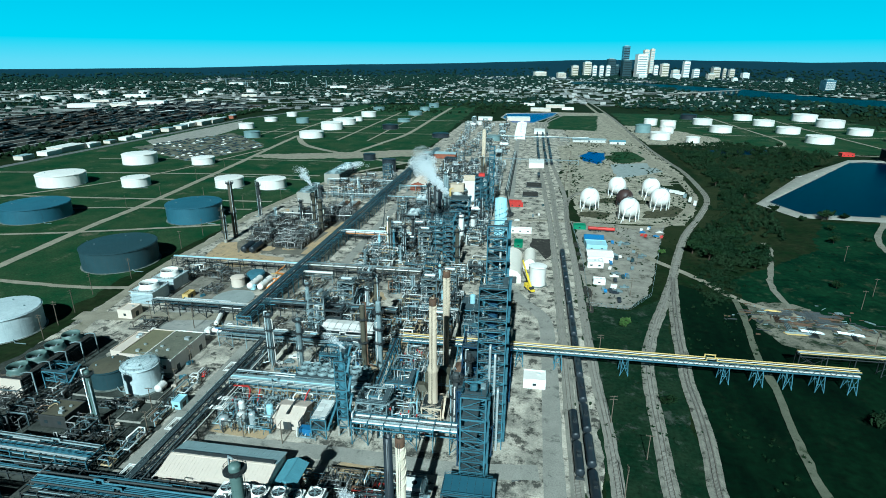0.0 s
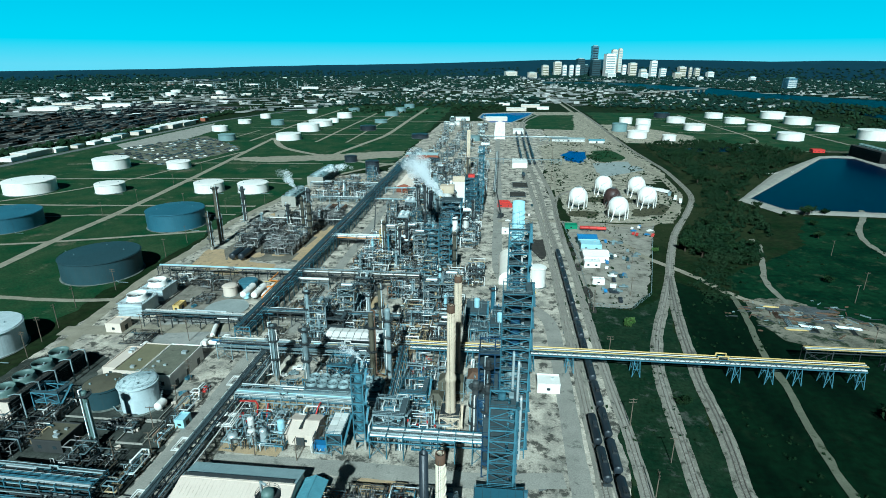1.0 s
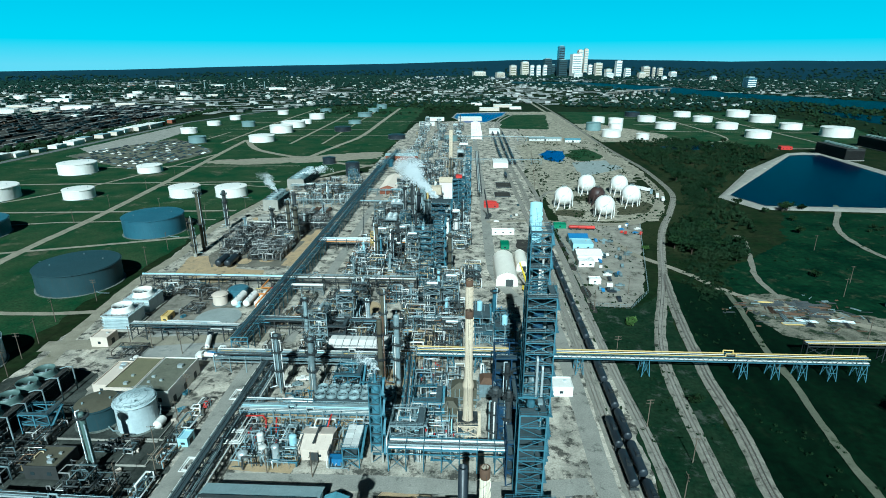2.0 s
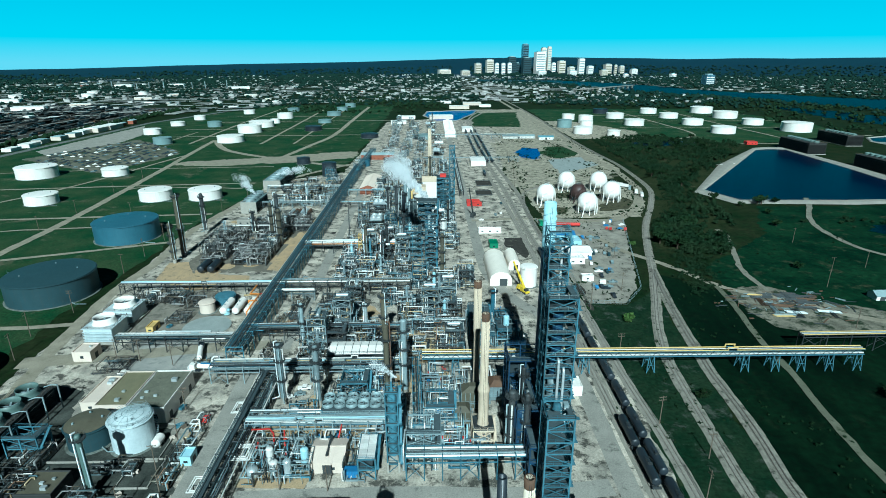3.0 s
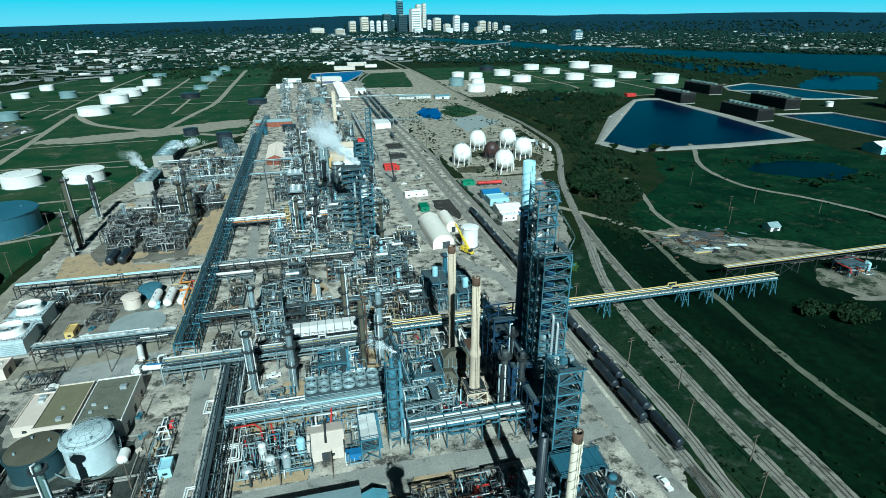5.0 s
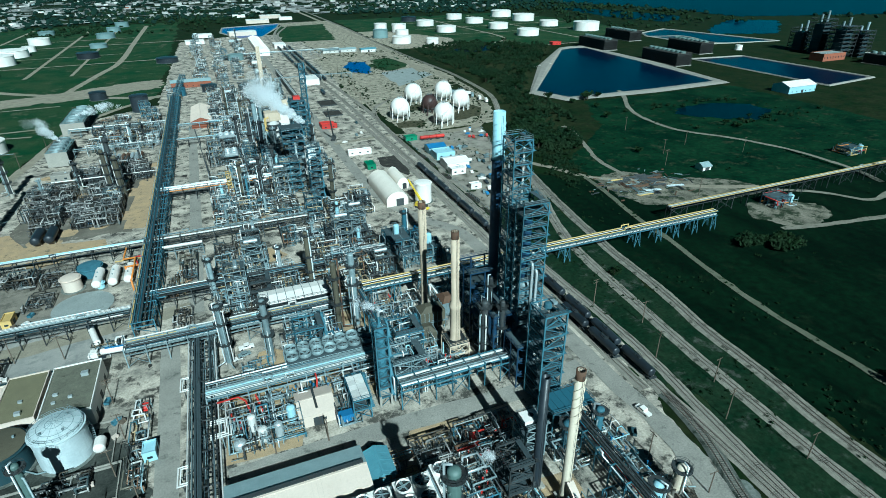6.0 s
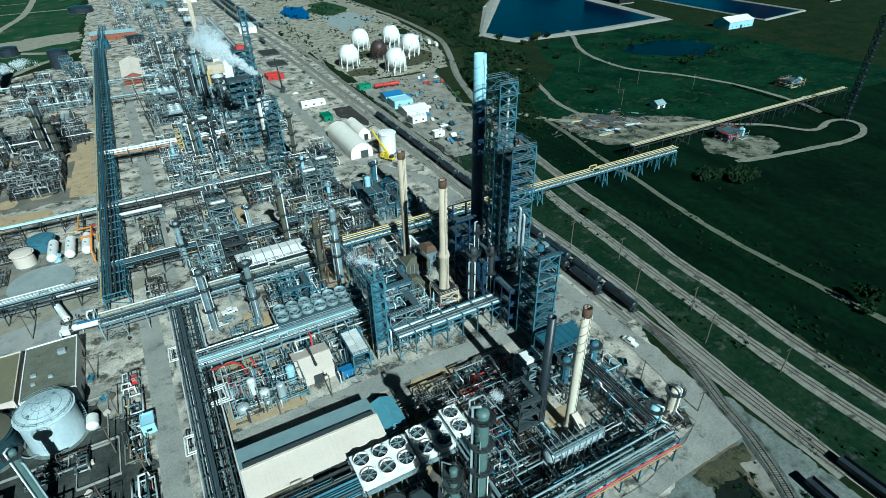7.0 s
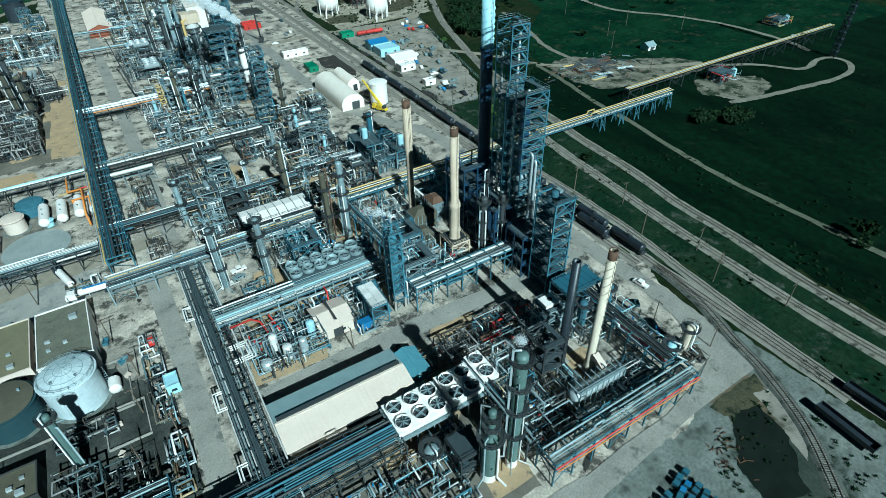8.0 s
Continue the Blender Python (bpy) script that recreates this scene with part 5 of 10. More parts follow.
def column(x, y, h, r, mat, label, decks=(0.55, 0.8, 0.97), skirt=None, pipes=2, seed=1, top=None, base=0.0, taper=None, lines=None):
    """A process column with skirt, domed head, ring platforms, caged ladder and risers."""
    q = random.Random(seed)
    ob = thing("process_column", x, y, base, q.uniform(0, 360), label, "process column")
    part("skirt", Geo().cyl((0, 0, 0), (0, 0, 2.6), r * 1.04, n=18), skirt or LINER, ob)
    z1 = h * (taper[0] if taper else 1) - r * 0.6
    g = Geo().cyl((0, 0, 2.6), (0, 0, z1), r, n=20, caps=False)
    if taper:
        r2 = r * taper[1]
        g.cyl((0, 0, z1), (0, 0, z1 + r), r, r2, 20, False).cyl((0, 0, z1 + r), (0, 0, h - r2 * 0.5), r2, n=18, caps=False)
        g.head((0, 0, h - r2 * 0.5), (0, 0, 1), r2, r2 * 0.5, 18)
    else:
        r2 = r
        g.head((0, 0, z1), (0, 0, 1), r, r * 0.6, 20)
    for k in range(1, int(h / 3)):
        if 3 * k < z1:
            g.ring((0, 0, 3 * k), r - 0.02, r + 0.06, 0.12, 20)
    for k in range(5):
        a, z = q.uniform(0, 6.28), h * q.uniform(0.15, 0.9)
        g.cyl((0, 0, z), ((r + 0.5) * math.cos(a), (r + 0.5) * math.sin(a), z), 0.22, n=8)
    part("shell", g, mat, ob)
    for f in decks:
        z = h * f
        rr = r2 if taper and f > taper[0] else r
        g = Geo().ring((0, 0, z), rr + 0.02, rr + 1.3, 0.14, 20)
        g.rails([((rr + 1.25) * math.cos(2 * math.pi * k / 14), (rr + 1.25) * math.sin(2 * math.pi * k / 14), z + 0.1) for k in range(15)], 1.1, 0.07, 5)
        for k in range(8):
            a = 2 * math.pi * k / 8
            g.beam((rr * math.cos(a), rr * math.sin(a), z - 1.2), ((rr + 1.2) * math.cos(a), (rr + 1.2) * math.sin(a), z), 0.12)
        part("ring_platform", g, DARKSTEEL, ob)
    g = Geo()
    for s in (-0.25, 0.25):
        g.beam((r + 0.35, s, 0.5), (r + 0.35, s, h * max(decks or (0.9,))), 0.07)
    for k in range(int(h * max(decks or (0.9,)) / 0.9)):
        g.beam((r + 0.35, -0.25, 0.9 * k + 0.6), (r + 0.35, 0.25, 0.9 * k + 0.6), 0.05)
    for k in range(int(h / 2.5)):
        g.beam((r + 0.9, -0.4, 2.5 + 2.3 * k), (r + 0.9, 0.4, 2.5 + 2.3 * k), 0.06) if 2.5 + 2.3 * k < h else None
    part("ladder", g, DARKSTEEL, ob)
    for k in range(pipes):
        a = 2.2 + k * 1.3
        rad = q.uniform(0.14, 0.3)
        rr = r + rad + 0.25
        ca, sa = math.cos(a), math.sin(a)
        zt = h + q.uniform(0.6, 1.4) if k == 0 else h * q.uniform(0.5, 0.9)
        pts = [(ca * (rr + 3), sa * (rr + 3), 3.5), (ca * rr, sa * rr, 3.5), (ca * rr, sa * rr, zt), (ca * r * 0.2, sa * r * 0.2, zt)] if k == 0 else [(ca * (rr + 3), sa * (rr + 3), 2.5), (ca * rr, sa * rr, 2.5), (ca * rr, sa * rr, zt), (ca * r * 0.6, sa * r * 0.6, zt)]
        part("riser_pipe", Geo().tube(pts, rad, 8), (lines or [ALU, PIPEGREY, PIPEWHITE])[k % 3], ob)
    return ob


def stack(x, y, h, profile, mat, label, strake=0.0, cap=None, turns=5, platform=None, base_mat=None):
    """A chimney from (radius, height) pairs, with an open top, spiral strakes and an optional darker cap."""
    ob = thing("chimney_stack", x, y, 0, 0, label, "chimney")
    part("shaft", Geo().lathe(profile + [(profile[-1][0] - 0.25, profile[-1][1]), (profile[-1][0] - 0.25, profile[-1][1] - 4)], 24), mat, ob)
    r = profile[-1][0]
    if cap:
        part("cap", Geo().lathe([(r + 0.05, h - 2.6), (r + 0.06, h), (r - 0.25, h + 0.02), (r - 0.25, h - 2)], 24), cap, ob)
    if strake:
        for s in range(3):
            g = Geo()
            pts = []
            for k in range(61):
                t = k / 60
                a = 2 * math.pi * (turns * t + s / 3)
                pts.append(((r + 0.12) * math.cos(a), (r + 0.12) * math.sin(a), h * (1 - strake) + (h * strake - 2.5) * t))
            for p, q in zip(pts, pts[1:]):
                g.beam(p, q, 0.3, 0.08)
            part("strake", g, DARKSTEEL if strake > 0.4 else mat, ob)
    for z in platform or ():
        rr = max(pr for pr, pz in profile if pz >= z - 12 and pz <= z + 14) if platform else r
        g = Geo().ring((0, 0, z), rr + 0.02, rr + 1.2, 0.14, 20).rails([((rr + 1.1) * math.cos(2 * math.pi * k / 14), (rr + 1.1) * math.sin(2 * math.pi * k / 14), z + 0.1) for k in range(15)], 1.1, 0.07, 5)
        part("platform", g, DARKSTEEL, ob)
    part("footing", Geo().box(0, 0, 0, profile[0][0] * 2.8, profile[0][0] * 2.8, 0.8), LINER, ob)
    g = Geo()
    for s in (-0.25, 0.25):
        g.beam((s, -profile[0][0] - 0.2, 0.8), (s, -r - 0.25, h - 1), 0.07)
    part("ladder", g, DARKSTEEL, ob)
    return ob


def fan_bank(x0, y0, nx, ny, cell, z, mat, label, legs=STEEL, dark=DARKSTEEL, lean=False, plenum=None, tall=0.75, share=0.40):
    """Air coolers: a box with fan rings, each with hub and blades, on legs."""
    w, d = nx * cell, ny * cell
    ob = thing("air_cooler", x0, y0, 0, 0, label, "air cooler")
    part("plenum", Geo().box(w / 2, d / 2, z - 1.6, w, d, 1.6), plenum or mat, ob)
    part("cooler_box", Geo().box(w / 2, d / 2, z - 2.3, w + 0.8, d + 0.8, 0.6), PIPEGREY, ob)
    rad = cell * share
    shroud = Geo().lathe([(rad + 0.12, 0), (rad + 0.05, tall), (rad - 0.02, tall), (rad - 0.02, 0.02)], 24).mesh("fan_ring", mat)
    pit = Geo().cyl((0, 0, 0.0), (0, 0, 0.03), rad - 0.03, n=24).mesh("fan_opening", dark)
    b = Geo()
    for k in range(4):
        a = math.pi / 2 * k + 0.4
        b.cyl((0, 0, 0.03), (0, 0, 0.6), 0.32, n=8) if k == 0 else None
        b.beam((0.3 * math.cos(a), 0.3 * math.sin(a), 0.35), (rad * 0.93 * math.cos(a), rad * 0.93 * math.sin(a), 0.35), rad * 0.22, 0.05)
    blades = b.mesh("fan_blade", STEEL)
    guard = Geo().beam((-rad, 0, 0.78), (rad, 0, 0.78), 0.14).beam((0, -rad, 0.78), (0, rad, 0.78), 0.14).mesh("fan_bridge", STEEL)
    for i in range(nx):
        for j in range(ny):
            c = ((i + 0.5) * cell, (j + 0.5) * cell, z + 0.004)
            fan = part("fan", shroud, mat, ob, at=c)
            for nm, m, mm in (("fan_opening", pit, dark), ("fan_blade", blades, STEEL), ("fan_bridge", guard, STEEL))[:2 if lean else 3]:
                part(nm, m, mm, fan, turn=rp.uniform(0, 3), at=(0, 0, 0.004))
    for i in range(nx + 1):
        for yy in (0.2, d - 0.2) if not lean or i % 2 == 0 else ():
            part("leg", Geo().box(i * cell * (w - 0.4) / w + 0.2, yy, 0, 0.3, 0.3, z - 2.3), legs, ob)
    part("walkway", Geo().box(w / 2, -0.6, z - 1.9, w, 1.0, 0.1).rails([(0, -1.05, z - 1.8), (w, -1.05, z - 1.8)], 1.1, 0.07, 2), legs, ob)
    return ob


def shed(name, x0, y0, x1, y1, eave, ridge, wall, roof, label, axis="x", roof2=None, vent=0.0, doors=1, category="shed", ribs=1.2):
    """A gabled building with overhanging roof slopes, ribs, doors and windows."""
    w, d = x1 - x0, y1 - y0
    ob = thing(name, (x0 + x1) / 2, (y0 + y1) / 2, 0, 0 if axis == "x" else 90, label, category)
    if axis != "x":
        w, d = d, w
    a, b = w / 2, d / 2
    rise = ridge - eave
    vs = [(-a, -b, 0), (a, -b, 0), (a, b, 0), (-a, b, 0), (-a, -b, eave), (a, -b, eave), (a, b, eave), (-a, b, eave), (-a, 0, ridge), (a, 0, ridge)]
    part("wall", Geo().add(vs, [(0, 1, 5, 4), (2, 3, 7, 6), (1, 2, 6, 9, 5), (3, 0, 4, 8, 7)]), wall, ob)
    t, o = 0.18, 0.5
    for s, m in ((-1, roof), (1, roof2 or roof)):
        k = o / b * rise
        p = [(-a - o, s * (b + o), eave - k), (a + o, s * (b + o), eave - k), (a + o, 0, ridge), (-a - o, 0, ridge)]
        g = Geo().add([(x, y, z + 0.03) for x, y, z in p] + [(x, y, z + t) for x, y, z in p], [(0, 1, 2, 3), (4, 5, 6, 7), (0, 1, 5, 4), (1, 2, 6, 5), (3, 0, 4, 7)])
        n = int((w + 2 * o) / ribs)
        split = w > 30 and eave < 5.7
        for i in range(0 if split else n + 1):
            x = -a - o + (w + 2 * o) * i / n
            g.beam((x, s * (b + o), eave - k + t + 0.02), (x, 0.0, ridge + t + 0.02), 0.09, 0.07)
        slope = part("roof", g, m, ob)
        if split:
            seam = Geo().beam((0, s * (b + o), eave - k + t + 0.02), (0, 0.0, ridge + t + 0.02), 0.09, 0.07).mesh("rib", m)
            for i in range(n + 1):
                part("rib", seam, m, slope, at=(-a - o + (w + 2 * o) * i / n, 0, 0))
    part("ridge_cap", Geo().box(0, 0, ridge + t - 0.06, w + 2 * o, 0.6, 0.16), roof, ob)
    if vent:
        g = Geo().box(0, 0, ridge + 0.1, w * 0.94, vent, 0.9)
        g.add([(-w * 0.47, -vent / 2 - 0.4, ridge + 1.0), (w * 0.47, -vent / 2 - 0.4, ridge + 1.0), (w * 0.47, 0, ridge + 1.5), (-w * 0.47, 0, ridge + 1.5), (w * 0.47, vent / 2 + 0.4, ridge + 1.0), (-w * 0.47, vent / 2 + 0.4, ridge + 1.0)], [(0, 1, 2, 3), (3, 2, 4, 5)])
        part("ridge_vent", g, DARKSTEEL, ob)
    for i in range(doors):
        x = -a + w * (i + 0.5) / doors
        part("door", Geo().box(x, -b - 0.03, 0.02, min(3.0, w / doors * 0.5), 0.08, min(3.2, eave * 0.75)), DARKSTEEL, ob)
    for i in range(max(1, int(w / 6))):
        x = -a + w * (i + 0.5) / max(1, int(w / 6))
        part("window", Geo().box(x + 1.9, -b - 0.02, min(1.4, eave * 0.4), 1.1, 0.06, min(1.0, eave * 0.3)), WINDOW, ob)
    return ob


def flat_building(name, x0, y0, x1, y1, h, wall, roof, label, category="building", units=3, seed=1, parapet=0.5):
    """A flat-roofed building with parapet, roof units, doors and windows."""
    r = random.Random(seed)
    w, d = x1 - x0, y1 - y0
    ob = thing(name, x0, y0, 0, 0, label, category)
    part("wall", Geo().box(w / 2, d / 2, 0, w, d, h), wall, ob)
    part("roof", Geo().box(w / 2, d / 2, h + 0.004, w - 0.5, d - 0.5, 0.08), roof, ob)
    g = Geo()
    for cx, cy, sx, sy in ((w / 2, 0.12, w + 0.1, 0.3), (w / 2, d - 0.12, w + 0.1, 0.3), (0.12, d / 2, 0.3, d - 0.5), (w - 0.12, d / 2, 0.3, d - 0.5)):
        g.box(cx, cy, h + 0.002, sx, sy, parapet)
    part("parapet", g, wall, ob)
    for k in range(units):
        s = r.uniform(0.6, 1.6)
        part("roof_unit", Geo().box(r.uniform(2, max(w - 2, 2.1)), r.uniform(2, max(d - 2, 2.1)), h + 0.09, s * 1.4, s, s * 0.8), ALU, ob)
    for i in range(max(1, int(w / 5))):
        x = w * (i + 0.5) / max(1, int(w / 5))
        part("window", Geo().box(x, -0.02, h * 0.35, 1.4, 0.06, h * 0.28), WINDOW, ob)
    for i in range(max(1, int(d / 7))):
        y = d * (i + 0.5) / max(1, int(d / 7))
        part("door", Geo().box(w + 0.02, y, 0.02, 0.06, 2.2, min(2.8, h * 0.7)), DARKSTEEL, ob)
    return ob


def cooling_tower(x0, y0, x1, y1, h, along, label, cells, wall, fan_h=2.6, fan_r=None, side=None, lean=False):
    """A louvred cooling tower with flared fan stacks on its deck."""
    w, d = x1 - x0, y1 - y0
    ob = thing("cooling_tower", x0, y0, 0, 0, label, "cooling tower")
    part("basin", Geo().box(w / 2, d / 2, 0, w + 1.6, d + 1.6, 0.9), LINER, ob)
    part("casing", Geo().box(w / 2, d / 2, 0.9, w - 0.6, d - 0.6, h - 0.9), wall, ob)
    n = int((h - 1.5) / 0.8)
    slats = Geo()
    for k in range(n):
        z = 1.3 + 0.8 * k
        g = Geo()
        for yy, dy in ((0, -1), (d, 1)):
            g.beam((0, yy + 0.25 * dy, z), (w, yy + 0.25 * dy, z), 0.6, 0.1)
        if side:
            for xx, dx in ((0, -1), (w, 1)):
                g.beam((xx + 0.25 * dx, 0, z), (xx + 0.25 * dx, d, z), 0.6, 0.1)
        if lean:
            slats.v, slats.f, slats.s = slats.v + g.v, slats.f + [tuple(i + len(slats.v) for i in f) for f in g.f], slats.s + g.s
        else:
            part("louvre", g, side or wall, ob)
    if lean:
        part("louvre", slats, side or wall, ob, kind="stuff")
    part("deck", Geo().box(w / 2, d / 2, h, w + 0.6, d + 0.6, 0.25), wall, ob)
    part("handrail", Geo().rails([(0, 0, h + 0.25), (w, 0, h + 0.25), (w, d, h + 0.25), (0, d, h + 0.25), (0, 0, h + 0.25)], 1.1, 0.1, 2.5), WOODPOLE, ob)
    span = (w if along == "x" else d) / cells
    fr = fan_r or min(span, d if along == "x" else w) * 0.38
    cowl = GREENGREY if wall is TIMBERDARK else PIPEGREY if lean else WHITE
    m = Geo().lathe([(fr * 1.12, 0), (fr * 0.95, fan_h * 0.5), (fr, fan_h), (fr - 0.12, fan_h), (fr * 0.95 - 0.12, fan_h * 0.5), (fr * 1.1 - 0.12, 0.05)], 28).mesh("fan_cowl", cowl)
    pit = Geo().cyl((0, 0, 0.3), (0, 0, 0.35), fr * 0.94, n=24).mesh("fan_opening", DARKSTEEL)
    b = Geo()
    for k in range(6):
        a = math.pi / 3 * k
        b.beam((0.4 * math.cos(a), 0.4 * math.sin(a), 0.9), (fr * 0.85 * math.cos(a), fr * 0.85 * math.sin(a), 0.9), fr * 0.16, 0.08)
    blades = b.mesh("fan_blade", STEEL)
    for k in range(cells):
        c = ((k + 0.5) * span, d / 2, h + 0.255) if along == "x" else (w / 2, (k + 0.5) * span, h + 0.255)
        f = part("fan_cowl", m, cowl, ob, at=c)
        part("fan_opening", pit, DARKSTEEL, f)
        if not lean:
            part("fan_blade", blades, STEEL, f)
    return ob


def pipework(x0, y0, x1, y1, seed, count=12, ztop=6.0, mats=None, label="tangle of process pipes on steel supports", rmax=0.26, lean=False):
    """A knot of routed pipes over a plot, with sleepers and posts."""
    r = random.Random(seed)
    w, d = x1 - x0, y1 - y0
    ob = thing("pipework", x0, y0, 0, 0, label, "pipework")
    groups = {}
    levels = [0.6, 1.1, 2.6, 3.6, 5.0, 6.2, 7.6, 9.0]
    levels = [z for z in levels if z <= ztop]
    g = Geo()
    for i in range(3):
        for j in range(3):
            h = r.choice(levels)
            x, y = w * (i + 0.5) / 3 + r.uniform(-1, 1), d * (j + 0.5) / 3 + r.uniform(-1, 1)
            g.box(x, y, 0, 0.22, 0.22, h)
            g.box(x, y, h - 0.2, 2.2 if (i + j) % 2 else 0.2, 0.2 if (i + j) % 2 else 2.2, 0.2)
    if not lean:
        part("support", g, r.choice((TEAL, DARKSTEEL, STEEL)), ob)
    base = g
    for k in range(count):
        rad = r.uniform(0.07, rmax) * (1.0 if r.random() < 0.8 else 1.5)
        x, y, z = r.uniform(0, w), r.uniform(0, d), 0.4
        pts = [(x, y, z)]
        z = r.choice(levels) + r.uniform(0, 0.4)
        pts.append((x, y, z))
        for s in range(r.randint(2, 4)):
            if (s + k) % 2:
                x2 = min(max(x + r.choice((-1, 1)) * r.uniform(2, w), -1), w + 1)
                if abs(x2 - x) > 0.8:
                    x = x2
                    pts.append((x, y, z))
            else:
                y2 = min(max(y + r.choice((-1, 1)) * r.uniform(2, d), -1), d + 1)
                if abs(y2 - y) > 0.8:
                    y = y2
                    pts.append((x, y, z))
            if r.random() < 0.4 and s:
                z2 = r.choice(levels) + r.uniform(0, 0.4)
                if abs(z2 - z) > 0.6:
                    z = z2
                    pts.append((x, y, z))
        if r.random() < 0.7 and z > 0.9:
            pts.append((x, y, 0.3))
        mat = r.choice(mats or PIPES)
        if lean:
            mat = lean if isinstance(lean, bpy.types.Material) else PIPEMIX
            groups.setdefault(mat.name, (Geo(), mat))[0].tube(pts, rad, 6 if rad > 0.2 else 5)
        else:
            part("pipe", Geo().tube(pts, rad, 8 if rad > 0.2 else 6), mat, ob)
    for gg, mat in groups.values():
        part("pipe", gg, mat, ob, kind="stuff")
    g = Geo()
    for k in range(count // 2):
        x, y, z = r.uniform(0, w), r.uniform(0, d), r.choice(levels)
        g.cyl((x, y, z - 0.3), (x, y, z + 0.5), 0.2, n=6)
        g.cyl((x, y, z + 0.5), (x, y, z + 0.56), 0.32, n=6)
    if lean:
        base.v, base.f, base.s = base.v + g.v, base.f + [tuple(i + len(base.v) for i in f) for f in g.f], base.s + g.s
        part("support", base, DARKSTEEL if isinstance(lean, bpy.types.Material) else STEEL, ob)
    else:
        part("valve", g, r.choice((DARKSTEEL, RED, BLUEPAINT, PIPEGREY)), ob)
    return ob


def vessel_on_legs(x, y, r, h, z, mat, label, legs=4, seed=1):
    ob = thing("pressure_vessel", x, y, 0, 0, label, "pressure vessel")
    g = Geo().cyl((0, 0, z), (0, 0, z + h), r, n=16, caps=False).head((0, 0, z), (0, 0, -1), r, r * 0.5, 16).head((0, 0, z + h), (0, 0, 1), r, r * 0.5, 16)
    part("shell", g, mat, ob)
    g = Geo()
    for k in range(legs):
        a = 2 * math.pi * k / legs + 0.5
        g.box(0.9 * r * math.cos(a), 0.9 * r * math.sin(a), 0, 0.24, 0.24, z + 0.3)
    part("leg_frame", g, STEEL, ob)
    g = Geo().tube([(r, 0, z + h * 0.6), (r + 1, 0, z + h * 0.6), (r + 1, 0, 0.4)], 0.14).tube([(0, 0, z + h + r * 0.4), (0, 0, z + h + r * 0.4 + 1.0), (-2, 0, z + h + r * 0.4 + 1.0), (-2, 0, 1)], 0.12)
    part("pipe", g, PIPEGREY, ob)
    return ob


def exchanger(mat, label):
    ob = thing("heat_exchanger", 0, 0, 0, 0, label, "heat exchanger")
    g = Geo()
    for z in (1.4, 3.0):
        g.cyl((-3, 0, z), (3, 0, z), 0.62, n=12, caps=False).head((-3, 0, z), (-1, 0, 0), 0.62, 0.3).head((3, 0, z), (1, 0, 0), 0.62, 0.3)
        g.cyl((-2.6, 0, z), (-2.4, 0, z), 0.8, n=14).cyl((2.5, 0, z), (2.65, 0, z), 0.75, n=14)
    part("shell", g, mat, ob)
    part("saddle", Geo().box(-1.8, 0, 0, 0.4, 1.3, 2.6).box(1.8, 0, 0, 0.4, 1.3, 2.6), LINER, ob)
    part("pipe", Geo().tube([(-2.9, 0, 3.4), (-2.9, 0, 5.2), (-2.9, 3.0, 5.2), (-2.9, 3.0, 0.4)], 0.2, 8), ALU, ob)
    part("pipe", Geo().tube([(2.6, 0, 0.8), (2.6, -2.0, 0.8), (2.6, -2.0, 4.6), (0, -2.0, 4.6)], 0.16), PIPEWHITE, ob)
    return ob


def pump_set(label):
    ob = thing("pump_set", 0, 0, 0, 0, label, "pump")
    part("plinth", Geo().box(0, 0, 0, 6, 2.2, 0.4), LINER, ob)
    for k in range(3):
        x = -2 + 2 * k
        part("pump", Geo().cyl((x, -0.9, 0.95), (x, 0.1, 0.95), 0.36, n=10).cyl((x, 0.1, 0.95), (x, 0.9, 0.95), 0.26, n=10), BLUEPAINT if k % 2 else DARKSTEEL, ob)
        part("pipe", Geo().tube([(x, -0.9, 0.95), (x, -1.5, 0.95), (x, -1.5, 3.6), (x + 0.6, -1.5, 3.6)], 0.13), PIPEWHITE if k else ALU, ob)
    return ob


def pole(x, y, h=11, arms=1, label="weathered wooden power pole with crossarms"):
    ob = thing("power_pole", x, y, 0, rp.choice((0, 90, 8)), label, "power pole", "power poles")
    part("shaft", Geo().cyl((0, 0, 0), (0, 0, h), 0.19, 0.13, 8), WOODPOLE, ob)
    for k in range(arms):
        g = Geo().box(0, 0.15, h - 0.6 - 1.2 * k, 2.8, 0.14, 0.16)
        for x2 in (-1.3, -0.5, 0.5, 1.3):
            g.cyl((x2, 0.15, h - 0.44 - 1.2 * k), (x2, 0.15, h - 0.16 - 1.2 * k), 0.07, n=6)
        part("crossarm", g, WOODPOLE, ob)
    return ob


